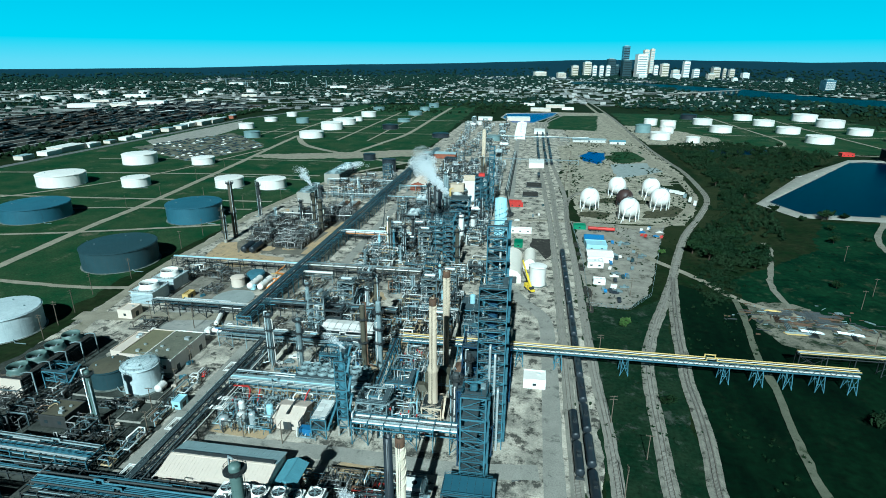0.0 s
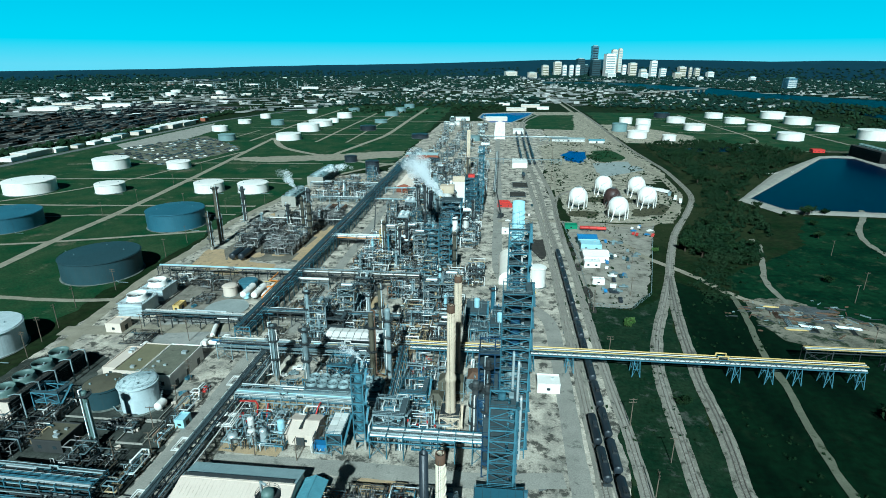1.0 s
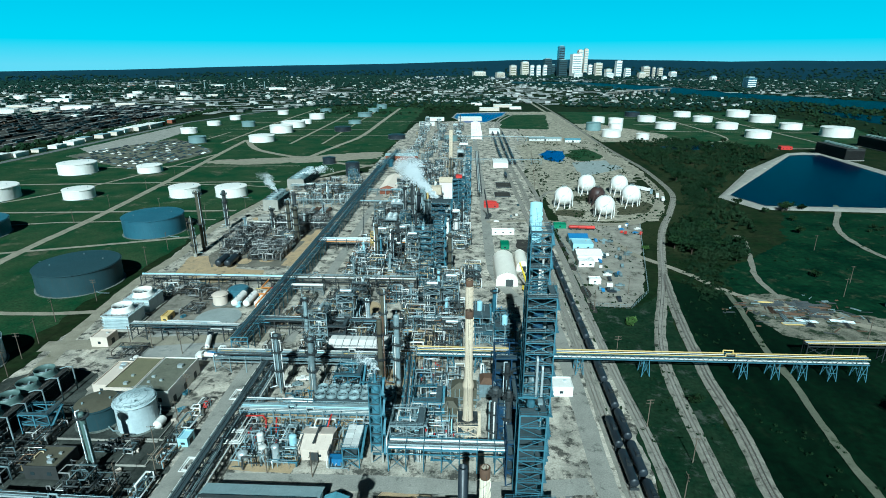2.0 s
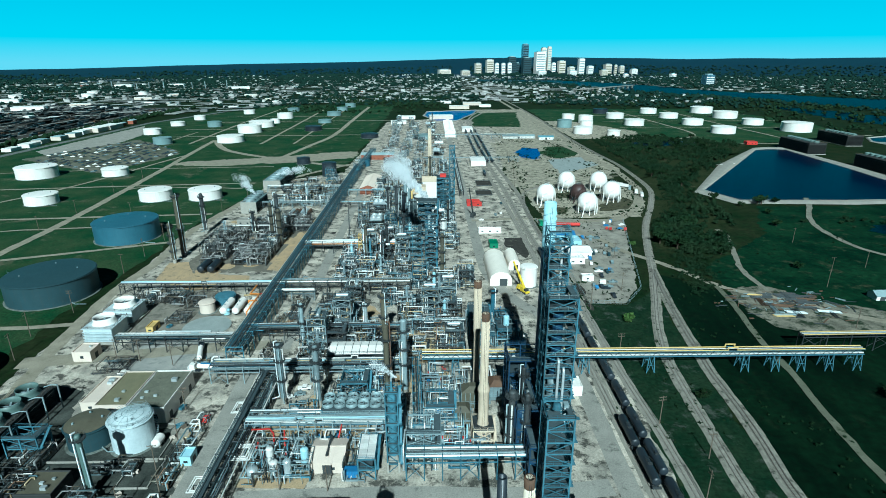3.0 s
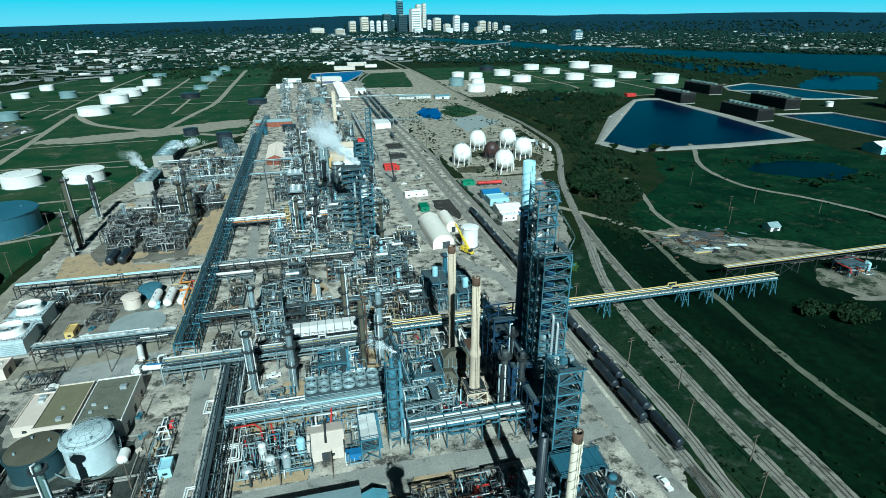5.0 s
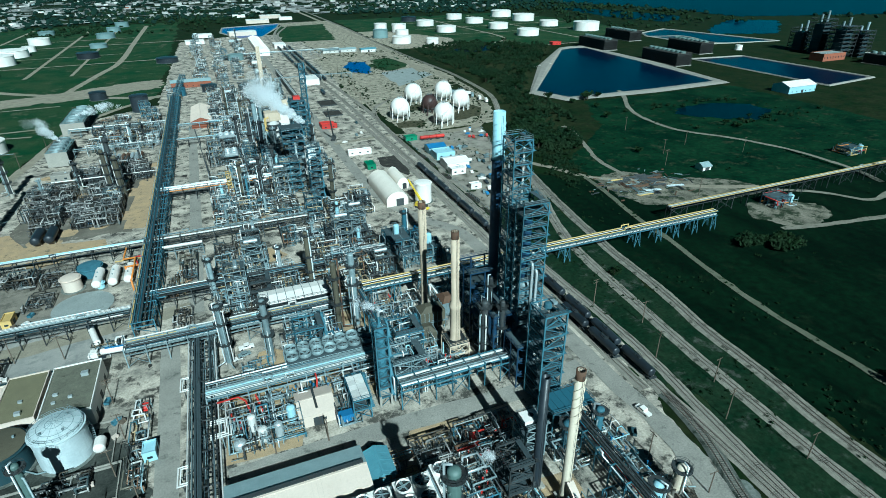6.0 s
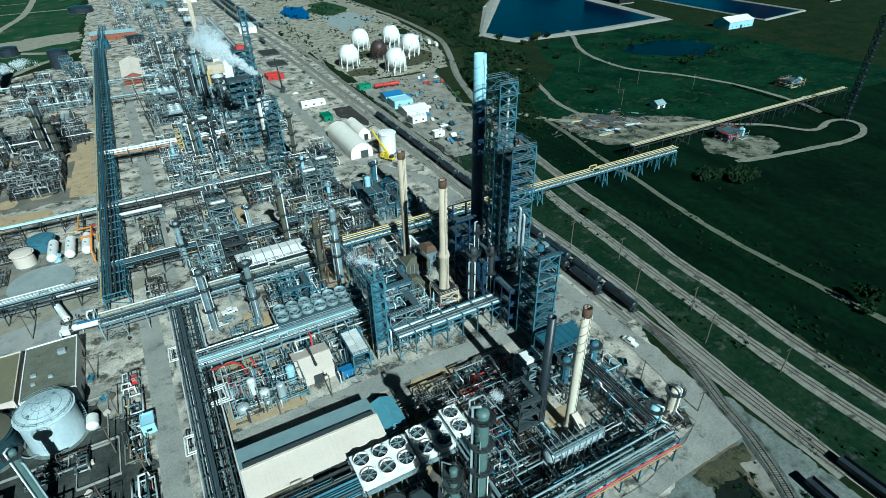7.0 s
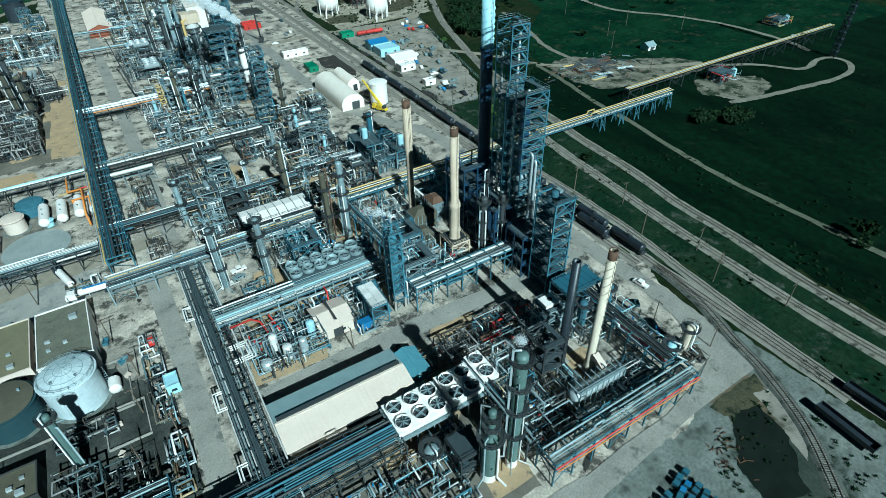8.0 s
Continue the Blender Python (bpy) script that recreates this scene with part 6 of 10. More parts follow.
# ---- main pipe racks ----
WHITES = [PIPEWHITE, ALU, STEEL, PIPEWHITE, STEEL, PIPEGREY, CYAN]
DARKS = [DARKSTEEL, PIPEGREY, DARKSTEEL, TEAL, ALU]
YARDPIPES = [BLUEGREY, TEAL, STEEL, PIPEGREY, DARKSTEEL, TEAL, BLUEGREY, DARKSTEEL]
BLUES = [STEEL, STEEL, BLUEGREY, ALU, PIPEGREY, PIPEGREY, DARKSTEEL]
pipe_rack(-113.3, 96, -113.3, 206, 5.0, 7.0, 8, "long pipe rack with dark trays and pale pipes", [DARKSTEEL, DARKSTEEL, GRATE, BLACK, DARKSTEEL, PIPEGREY, GRATE, STEEL], True, 6, DARKSTEEL, 2, [(-4.3, 0.24, PIPEWHITE), (4.3, 0.2, PIPEWHITE), (3.75, 0.2, PIPEGREY), (3.1, 0.22, ALU), (2.4, 0.18, PIPEWHITE)], deep=True)
pipe_rack(-132.8, 222, -132.8, 640, 7.0, 7.5, 9, "long blue-grey pipe rack running north", [TEAL, BLUEGREY, STEEL, DARKSTEEL, PIPEGREY, TEAL, DARKSTEEL], True, 7, TEAL, 3, [(4.3, 0.25, YELLOW), (4.9, 0.18, ALU)], deep=True)
pipe_rack(-138, 210.5, -57, 210.5, 6.0, 6.0, 9, "cross pipe rack with white clad pipes", WHITES + BLUES + [DARKSTEEL], True, 6.5, STEEL, 4, [(3.4, 0.25, YELLOW)])
pipe_rack(-190, 236, -138, 236, 6.0, 5.0, 8, "cross pipe rack with dark underside", DARKS + WHITES, True, 7, DARKSTEEL, 5)
pipe_rack(-137, 243.5, -62, 243.5, 6.0, 5.0, 9, "cross pipe rack with dark pipes", DARKS + [YELLOW], True, 7, DARKSTEEL, 6)
pipe_rack(-222, 299, -137, 299, 6.5, 4.5, 5, "cross pipe rack with pale blue and white pipes", BLUES + [PIPEWHITE, DARKSTEEL], False, 8, DARKSTEEL, 7, [(0.4, 0.3, CYAN)])
pipe_rack(-137, 297, -60, 297, 6.5, 5.5, 6, "cross pipe rack with pale blue and white pipes", BLUES + [PIPEWHITE, DARKSTEEL, OLIVE], True, 8, DARKSTEEL, 8, [(0.5, 0.35, PIPEWHITE)])
pipe_rack(-137, 289, -112, 289, 5.0, 3.0, 3, "short white box pipe bridge over a road", WHITES, False, 6, STEEL, 9, [(0, 0.8, PIPEWHITE)])
pipe_rack(-136, 366, -58, 366, 6.5, 5.5, 9, "cross pipe rack with orange and white pipes", WHITES + [ORANGE, YELLOW], True, 7, DARKSTEEL, 10, [(0.0, 0.5, PIPEWHITE)])
pipe_rack(-200, 411, -137, 411, 6.0, 4.0, 6, "cross pipe rack with ochre pipes", [YELLOW, ORANGE, PIPEWHITE], False, 8, DARKSTEEL, 11)
pipe_rack(-205, 484, -137, 484, 6.0, 4.5, 8, "cross pipe rack with white pipes", WHITES, False, 8, STEEL, 12)
pipe_rack(-128, 480, -40, 480, 6.0, 4.5, 8, "cross pipe rack with pale pipes", WHITES + DARKS, False, 8, DARKSTEEL, 13)
pipe_rack(-128, 528, -30, 528, 6.0, 3.5, 7, "cross pipe rack with pale pipes", WHITES, False, 8, STEEL, 14)
pipe_rack(-210, 545, -137, 545, 6.0, 4.5, 8, "cross pipe rack with white pipes", WHITES, False, 8, STEEL, 15)
pipe_rack(-112, 175.0, -58, 175.0, 6.0, 7.5, 10, "wide pipe rack with blue and white pipes", WHITES + BLUES + [DARKSTEEL, DARKSTEEL, TEAL], True, 6, STEEL, 16)
pipe_rack(-56, 154.6, -16, 154.6, 7.5, 5.5, 5, "pipe rack with two large silver pipes", BLUES, True, 6, TEAL, 17, [(-1.6, 0.55, ALU), (0.4, 0.5, ALU), (2.4, 0.4, PIPEWHITE)])
pipe_rack(-52.5, 168, -54.5, 212, 9.0, 3.2, 8, "narrow blue-green pipe rack", BLUES, False, 6, TEAL, 18)
pipe_rack(-110, 183, -110, 212, 5.5, 2.4, 8, "narrow pipe bridge with silver pipes", WHITES, False, 6, STEEL, 19)
pipe_rack(-142, 113, -84, 113, 5.5, 11.0, 9, "wide pipe rack with many parallel pipes", YARDPIPES, True, 6, DARKSTEEL, 20)
pipe_rack(-150, 103, -112, 103, 4.0, 6.0, 9, "wide pipe rack with many parallel pipes", DARKS + BLUES, False, 6, TEAL, 21)
pipe_rack(-214, 104.5, -152, 104.5, 4.5, 10.0, 10, "wide bank of parallel blue-grey pipes", YARDPIPES, True, 6, TEAL, 32)
pipe_rack(-214, 117, -180, 117, 4.0, 7.0, 10, "wide bank of parallel pipes with an orange line", YARDPIPES + [ORANGE], False, 6, DARKSTEEL, 33)
pipe_rack(-174, 128, -134, 127, 4.2, 8.0, 10, "wide bank of parallel blue and white pipes", YARDPIPES + [ALU, STEEL], True, 6, TEAL, 35)
pipe_rack(-170, 120.8, -136, 120.4, 3.2, 5.0, 10, "low bank of parallel blue and white pipes", YARDPIPES + [STEEL], False, 6, DARKSTEEL, 36)
pipe_rack(-176, 92, -176, 116, 5.5, 4.0, 9, "pipe rack crossing a bank of pipes", BLUES + DARKS, False, 6, TEAL, 34)
pipe_rack(-58.5, 87, -10, 87, 7.0, 6.0, 8, "edge pipe rack with blue-grey pipes and one red line", BLUES + DARKS, True, 6, TEAL, 22, [(-3.4, 0.18, RED), (-2.6, 0.25, PIPEWHITE), (-4.0, 0.14, ORANGE)])
pipe_rack(-12.5, 91, -12.5, 128, 7.0, 5.0, 9, "edge pipe rack with blue-grey pipes", BLUES + DARKS, True, 6, TEAL, 23, [(0.4, 0.16, RED)])
pipe_rack(-58, 92, -58, 118, 6.0, 4.0, 9, "pipe rack with dark pipes", DARKS + BLUES, True, 6, DARKSTEEL, 24)
pipe_rack(-60, 251, -32, 251, 6.0, 4.0, 9, "cross pipe rack with pale pipes", DARKS + WHITES, False, 7, DARKSTEEL, 25)
pipe_rack(-20, 520, -20, 760, 6.0, 4.0, 8, "far pipe rack beside the plant road", WHITES + DARKS, False, 9, DARKSTEEL, 26)
pipe_rack(-60, 700, 60, 700, 7.0, 3.0, 6, "far pipe bridge over the railway", WHITES, False, 12, STEEL, 27)
pipe_rack(-80, 905, 90, 905, 7.5, 3.0, 6, "far pipe bridge over the railway", WHITES, False, 14, STEEL, 28)
pipe_rack(-132, 640, -128, 760, 7.0, 6.0, 8, "far blue-grey pipe rack", BLUES, True, 9, TEAL, 29)

# pipe bridge over the railways
ob = thing("pipe_bridge", 0, 214.5, 0, 0, "long steel pipe bridge with ochre and silver pipes crossing the railway", "pipe bridge")
g = Geo()
for s in (-1.9, 1.9):
    g.box(41, s, 7.3, 186, 0.3, 0.5)
    g.box(41, s, 9.6, 186, 0.22, 0.25)
part("truss_chord", g, TEAL, ob)
g = Geo()
for k in range(46):
    x = -52 + 4 * k
    for s in (-1.9, 1.9):
        g.beam((x, s, 7.6), (x + 2, s, 9.6), 0.14)
        g.beam((x + 2, s, 9.6), (x + 4, s, 7.6), 0.14)
    g.box(x, 0, 7.3, 0.2, 3.8, 0.3)
part("truss_web", g, DARKSTEEL, ob)
for yy, zz, rad, mat in ((-1.2, 8.0, 0.34, PIPEWHITE), (-0.3, 7.95, 0.3, PIPEGREY), (0.5, 7.95, 0.28, ALU), (1.3, 8.0, 0.3, DARKSTEEL), (1.2, 10.0, 0.28, YELLOW), (-1.5, 9.95, 0.22, YELLOW), (0.0, 9.9, 0.2, PIPEWHITE)):
    part("pipe", Geo().tube([(-52, yy, zz), (134, yy, zz)] if mat is not YELLOW else [(-52, yy, zz), (76, yy, zz), (76, yy, zz + 1.3), (80, yy, zz + 1.3), (80, yy, zz), (134, yy, zz)], rad, 8), mat, ob)
tm = Geo()
for sx in (-1.1, 1.1):
    for sy in (-2, 2):
        tm.beam((sx * 1.5, sy * 1.3, 0), (sx, sy, 7.3), 0.3)
for a, b in (((-1.6, -2.6, 0.2), (1.1, -2, 7)), ((1.6, -2.6, 0.2), (-1.1, -2, 7)), ((-1.6, 2.6, 0.2), (1.1, 2, 7)), ((1.6, 2.6, 0.2), (-1.1, 2, 7)), ((-1.6, -2.6, 0.2), (-1.1, 2, 7)), ((1.6, -2.6, 0.2), (1.1, 2, 7)), ((-1.4, -2.3, 3.6), (1.4, -2.3, 3.6)), ((-1.4, 2.3, 3.6), (1.4, 2.3, 3.6))):
    tm.beam(a, b, 0.16)
tm = tm.mesh("trestle", TEAL)
for x in (-48, -38, -26, -14, 0, 16.5, 44, 84, 97, 108, 120, 132):
    part("trestle", tm, TEAL, ob, at=(x, 0, 0))
pipe_rack(118, 229.5, 317, 231.5, 8, 3.4, 6, "second pipe bridge beside the first with ochre and silver pipes", [STEEL, DARKSTEEL, PIPEGREY], False, 11, DARKSTEEL, 31, [(-1.35, 0.2, YELLOW), (0.1, 0.18, PIPEWHITE), (1.3, 0.22, YELLOW)])

# ---- tall structures at the road ----
ob = stack(-9.2, 183, 82, [(2.02, 66), (2.0, 82)], CYAN, "tall steel chimney, navy below and pale blue above", 0.2, None, 2.5)
part("lower_shaft", Geo().lathe([(2.3, 0.8), (2.15, 40), (2.02, 66)], 24), NAVY, ob)
part("collar", Geo().ring((0, 0, 65.6), 2.0, 2.5, 0.5, 24), NAVY, ob)
frame_tower("derrick_tower", -12.2, 166.8, -6.0, 174, 77, 20, TEAL, "very tall blue steel lattice tower with platforms", 0.32, 0.1, 5, beam=0.26, railmat=STEEL)
frame_tower("derrick_tower", -13.5, 157.0, -4.8, 166.4, 60, 16, TEAL, "tall blue steel structure with stairs and platforms", 0.32, 0.15, 6, beam=0.26, railmat=STEEL)
for kk, (x, y, r, z0, z1, m) in enumerate(((-9.2, 170.5, 1.3, 6, 52, NAVY), (-9.2, 161.5, 2.2, 8, 30, STEEL), (-9.4, 161.5, 1.6, 32, 54, NAVY), (-7.0, 163.5, 0.5, 1, 58, ALU), (-11.6, 164.5, 0.4, 1, 57, PIPEGREY), (-8.0, 168.3, 0.35, 1, 74, PIPEWHITE), (-10.8, 172.6, 0.35, 1, 70, ALU))):
    ob = thing("tower_vessel", x, y, 0, 0, "vertical vessel held inside a lattice tower", "vessel")
    part("shell", Geo().cyl((0, 0, z0), (0, 0, z1), r, n=16, caps=False).head((0, 0, z1), (0, 0, 1), r, r * 0.6, 16).head((0, 0, z0), (0, 0, -1), r, r * 0.6, 16), m, ob)
    part("support", Geo().box(0, 0, 0, r * 0.7, r * 0.7, z0).box(0, 0, (z0 + z1) / 2, r * 2.6, 0.3, 0.3).box(0, 0, z0 + 2, 0.3, r * 2.6, 0.3), STEEL, ob)
frame_tower("steel_structure", -16.4, 136.4, -9.0, 145, 34, 9, TEAL, "blue steel tower with solid blue roof deck", 0.45, 0.5, 7)
ob = thing("roof_equipment", -14.5, 139, 34.1, 0, "round blue vent housing on a tower deck", "vent")
part("housing", Geo().cyl((1.5, 2.0, 0.02), (1.5, 2.0, 1.3), 1.3, 1.1, 16).head((1.5, 2.0, 1.3), (0, 0, 1), 1.1, 0.4, 16), TEAL, ob)
part("box", Geo().box(4.2, 3.0, 0.02, 1.4, 2.0, 0.9), STEEL, ob)
for k, (x, y) in enumerate(((-17.5, 160), (-17.5, 169), (-21.5, 165))):
    column(x, y, (26, 30, 24)[k], (0.8, 0.7, 1.2)[k], DARKSTEEL, "dark slender process column beside the lattice tower", (0.3, 0.6, 0.9), seed=20 + k, pipes=3)
# navy here holds the shade on the steel round the tower
frame_tower("steel_structure", -20.5, 160, -14.0, 176, 20, 5, NAVY, "dark blue steel structure beside the lattice tower", 0.4, 0.5, 8)
frame_tower("steel_structure", -21, 178, -4, 190, 27, 5, NAVY, "dark steel structure round the blue chimney", 0.45, 0.25, 9)
frame_tower("steel_structure", -18.5, 147, -8.5, 156, 16, 3, NAVY, "dark steel structure between towers", 0.4, 0.8, 10)
for k in range(2):
    ob = thing("coke_drum", -19 + 5.2 * (k % 2), 163 + 9 * (k // 2), 8, 0, "dark steel drum inside a structure", "drum")
    part("shell", Geo().cyl((0, 0, 4), (0, 0, 10), 2.2, n=18, caps=False).head((0, 0, 10), (0, 0, 1), 2.2, 1.4, 18).cyl((0, 0, 0), (0, 0, 4), 0.8, 2.2, 18), NAVY, ob)
ob = thing("riser_line", -9.5, 156.3, 0, 0, "pair of silver riser pipes bent over at the top", "pipework")
for k, (x, z) in enumerate(((0, 40), (1.7, 37), (3.0, 24))):
    part("pipe", Geo().tube([(x, 0, 0.2), (x, 0, z - 1), (x, 0.3, z - 0.2), (x, 1.0, z), (x, 1.8, z - 0.4), (x, 2.1, z - 1.4), (x, 2.1, z - 6)], 0.42, 10), ALU, ob)

stack(-30.5, 169.5, 49.5, [(2.2, 0.8), (2.2, 7.5), (1.8, 9), (1.8, 20.5), (2.05, 21), (2.05, 22), (1.4, 24), (1.25, 49.5)], TANSTACK, "buff chimney stack with thick lower drum and rusty cap", 0.3, RUSTY, 2, (8.0,))
stack(-30.5, 200.5, 47.5, [(1.25, 0.8), (1.2, 26), (1.45, 27), (1.4, 47.5)], TANSTACK, "slim rust-streaked buff chimney stack", 0.35, RUSTY, 3)
stack(-27.0, 105.2, 43.0, [(1.5, 0.8), (1.25, 4), (1.12, 43)], CREAM, "cream chimney stack with dark spiral strakes", 0.36, RUSTY, 1.6)
stack(-31.8, 111.5, 37.5, [(1.3, 0.8), (1.1, 37.5)], BLACK, "black steel chimney stack", 0.0, None)
frame_tower("heater_frame", -34, 165.5, -27, 173.5, 8, 2, TANSTACK, "rusty steel frame at a chimney's foot", 0.4, 0.9, 11)


def heater(x0, y0, x1, y1, h, mat, label, burners=4):
    w, d = x1 - x0, y1 - y0
    ob = thing("process_heater", x0, y0, 0, 0, label, "furnace")
    g = Geo().box(w / 2, d / 2, 1.5, w, d, h - 1.5)
    part("casing", g, mat, ob)
    g = Geo()
    for k in range(int(max(w, d) / 1.6) + 1):
        t = k / int(max(w, d) / 1.6)
        if w >= d:
            g.box(w * t, d / 2, 1.4, 0.18, d + 0.36, h - 1.3)
        else:
            g.box(w / 2, d * t, 1.4, w + 0.36, 0.18, h - 1.3)
    part("buckstay", g, STEEL, ob)
    part("arch", Geo().add([(0, 0, h), (w, 0, h), (w, d, h), (0, d, h), (w * 0.3, d * 0.3, h + 1.8), (w * 0.7, d * 0.3, h + 1.8), (w * 0.7, d * 0.7, h + 1.8), (w * 0.3, d * 0.7, h + 1.8)], [(0, 1, 5, 4), (1, 2, 6, 5), (2, 3, 7, 6), (3, 0, 4, 7), (4, 5, 6, 7)]), mat, ob)
    for k in range(4):
        part("leg", Geo().box((0.4, w - 0.4)[k % 2], (0.4, d - 0.4)[k // 2], 0, 0.4, 0.4, 1.6), STEEL, ob)
    part("walkway", Geo().ring((w / 2, d / 2, h * 0.55), 0.1, 0.2, 0.1, 8).rails([(-0.9, -0.9, h * 0.5), (w + 0.9, -0.9, h * 0.5), (w + 0.9, d + 0.9, h * 0.5), (-0.9, d + 0.9, h * 0.5), (-0.9, -0.9, h * 0.5)], 1.1, 0.07, 2).box(w / 2, -0.5, h * 0.5 - 0.1, w + 1.8, 0.9, 0.1).box(w / 2, d + 0.5, h * 0.5 - 0.1, w + 1.8, 0.9, 0.1), STEEL, ob)
    return ob


heater(-37, 187, -27, 193.5, 8, OLIVE, "olive box furnace beside a stack")
heater(-26, 192, -20, 200, 7, RUSTY, "rust-brown box furnace beside a stack")
heater(-40, 178, -34, 184, 6, OLIVE, "small olive box furnace among pipes")
ob = thing("convection_box", -31.5, 98.3, 0, 0, "long silver furnace vessel with steel frame", "furnace")
drum(ob, (0, 0, 4.2), 16, 2.0, "x", ALU, n=18)
g = Geo()
for k in range(9):
    x = -8 + 2 * k
    g.ring((x, 0, 0), 0.01, 0.02, 0.01, 4)
    g.box(x, -2.4, 0, 0.25, 0.25, 7.2).box(x, 2.4, 0, 0.25, 0.25, 7.2).box(x, 0, 7.0, 0.25, 5.0, 0.25)
g.rails([(-8, -2.4, 7.2), (8, -2.4, 7.2)], 1.1, 0.08, 2).box(0, -1.8, 7.1, 16, 1.2, 0.1)
part("frame", g, STEEL, ob)
ob = thing("duct", -27, 102.4, 0, 0, "rust-stained white flue duct at a chimney's foot", "duct")
part("duct", Geo().beam((0, 1.6, 7.5), (0, -2.2, 5.5), 2.0, 1.2), BUFF, ob)

# ---- southern block ----
shed("long_shed", -108.2, 121.8, -73.5, 137.4, 5.6, 7.3, BUFF, BUFF, "long buff sheet-metal shed with grey back roof slope", "x", GREYROOF, 0.0, 3)
# dark strip just north of the ridge
part("roof_step", Geo().box(0, 0.9, 7.2, 34.2, 1.2, 0.7), DARKSTEEL, bpy.data.objects["long_shed"])
shed("lean_to", -72.8, 127, -66, 136.5, 3.2, 4.6, TEALROOF, TEALROOF, "faded teal metal shed beside a longer shed", "y", None, 0.0, 1)
fan_bank(-84.5, 110, 3, 2, 4.9, 8.5, WHITE, "white air cooler bank with large fans")
fan_bank(-69.0, 110.5, 2, 2, 4.9, 8.5, WHITE, "white air cooler bank with four large fans")
fan_bank(-58.5, 112, 1, 2, 4.9, 8.5, WHITE, "white air cooler with two large fans")
ob = thing("louvred_cooler", -93.5, 113.2, 0, 0, "dark louvred cooler box", "air cooler")
part("body", Geo().box(4.5, 4.6, 0.5, 9, 9.2, 5), TIMBERDARK, ob)
for k in range(13):
    part("slat", Geo().beam((0.1, 0.4 + 0.7 * k, 5.62), (8.9, 0.4 + 0.7 * k, 5.62), 0.4, 0.14), TIMBERDARK, ob)
column(-69.4, 94.2, 25.5, 2.05, GREENGREY, "thick grey-green column with white skirt and slim upper part", (0.62, 0.78, 0.92), WHITE, 3, 31, taper=(0.62, 0.45))
column(-63.0, 93.8, 40, 1.4, GREENGREY, "tall grey-green column with white skirt and ring platforms", (0.33, 0.55, 0.75, 0.95), WHITE, 3, 32)
frame_tower("steel_structure", -20, 123, -6, 131, 10.5, 2, TEAL, "blue steel platform with dark panelled deck", 0.4, 1.0, 12)
ob = thing("deck_cover", -20, 123, 10.62, 0, "dark panels on a steel deck", "deck")
for i in range(6):
    part("panel", Geo().box(1.25 + 2.3 * i, 4, 0, 2.2, 7.6, 0.1), BLUEGREY, ob)
frame_tower("steel_structure", -31, 119.5, -24.5, 126, 12, 3, STEEL, "pale steel structure with white deck", 0.35, 1.0, 13)
ob = thing("deck_unit", -28, 123, 12.12, 0, "white equipment housing with a dark hatch", "housing")
part("body", Geo().box(0, 0, 0, 5, 4, 1.2), WHITE, ob)
part("hatch", Geo().cyl((0.4, 0, 1.21), (0.4, 0, 1.3), 0.8, n=14), DARKSTEEL, ob)
frame_tower("steel_structure", -42, 108, -35, 116, 14, 3, DARKSTEEL, "weathered steel structure beside a stack", 0.35, 0.7, 14)
frame_tower("steel_structure", -76, 96, -70, 103, 9, 2, DARKSTEEL, "weathered steel structure beside a column", 0.3, 0.5, 15)
for k, (x, y, r, h, mat) in enumerate(((-6.0, 95.2, 1.5, 7.5, CYAN), (0.9, 95.3, 1.4, 10.5, CREAM), (-18.5, 118, 1.3, 12, TEAL), (-7, 119, 1.2, 12, TEAL), (-79, 104.5, 1.9, 6, PIPEGREY))):
    column(x, y, h, r, mat, "short process vessel with platform", (0.9,), None, 2, 40 + k)
k = 0
for x, y, w, d, z in ((-56, 92, 14, 8, 5), (-40, 91, 14, 6, 3), (-24, 92, 10, 8, 4), (-54, 101, 12, 10, 6), (-44, 118, 12, 9, 6), (-22, 112, 9, 10, 6), (-82, 98, 10, 10, 5), (-92, 96, 10, 10, 5), (-105, 97, 12, 9, 5), (-10, 100, 10, 9, 4), (-9, 110, 8, 12, 4), (-52, 111, 8, 9, 8), (-100, 86, 12, 9, 4), (-86, 86, 10, 9, 4), (-76, 104, 7, 5, 6), (-38, 101, 4, 8, 4)):
    k += 1
    pipework(x, y, x + w, y + d, 100 + k, 16, z, BLUES + DARKS + WHITES)
for x, y, w, d in ((-47, 128, 10, 8), (-36, 128, 8, 8)):
    k += 1
    pipework(x, y, x + w, y + d, 100 + k, 22, 3.6, DARKS + DARKS + [RED, RUSTY])

# ---- block between the cross road and the first cross rack ----
shed("cabin", -86.5, 155.6, -76.3, 166.5, 4.6, 6.2, BUFF, BUFF, "buff gabled cabin among pipework", "x", None, 0, 1)
part("roof_gap", Geo().box(0, 0, 6.32, 0.7, 10.0, 0.25), DARKSTEEL, bpy.data.objects["cabin"], turn=0.0)
ob = thing("skid_container", -73.6, 154.5, 0, 0, "blue container beside a cabin", "container")
part("body", Geo().box(0, 0, 0.15, 5, 2.6, 2.6), BLUEPAINT, ob)
g = Geo()
for i in range(11):
    g.box(-2.4 + 0.48 * i, -1.32, 0.2, 0.14, 0.06, 2.4)
part("rib", g, BLUEPAINT, ob)
frame_tower("steel_structure", -71, 152.6, -65.6, 164, 8, 2, TEAL, "blue steel structure carrying a pale panelled roof", 0.35, 1.0, 16)
ob = thing("panel_roof", -71, 152.6, 8.12, 0, "pale panelled roof on a steel structure", "roof")
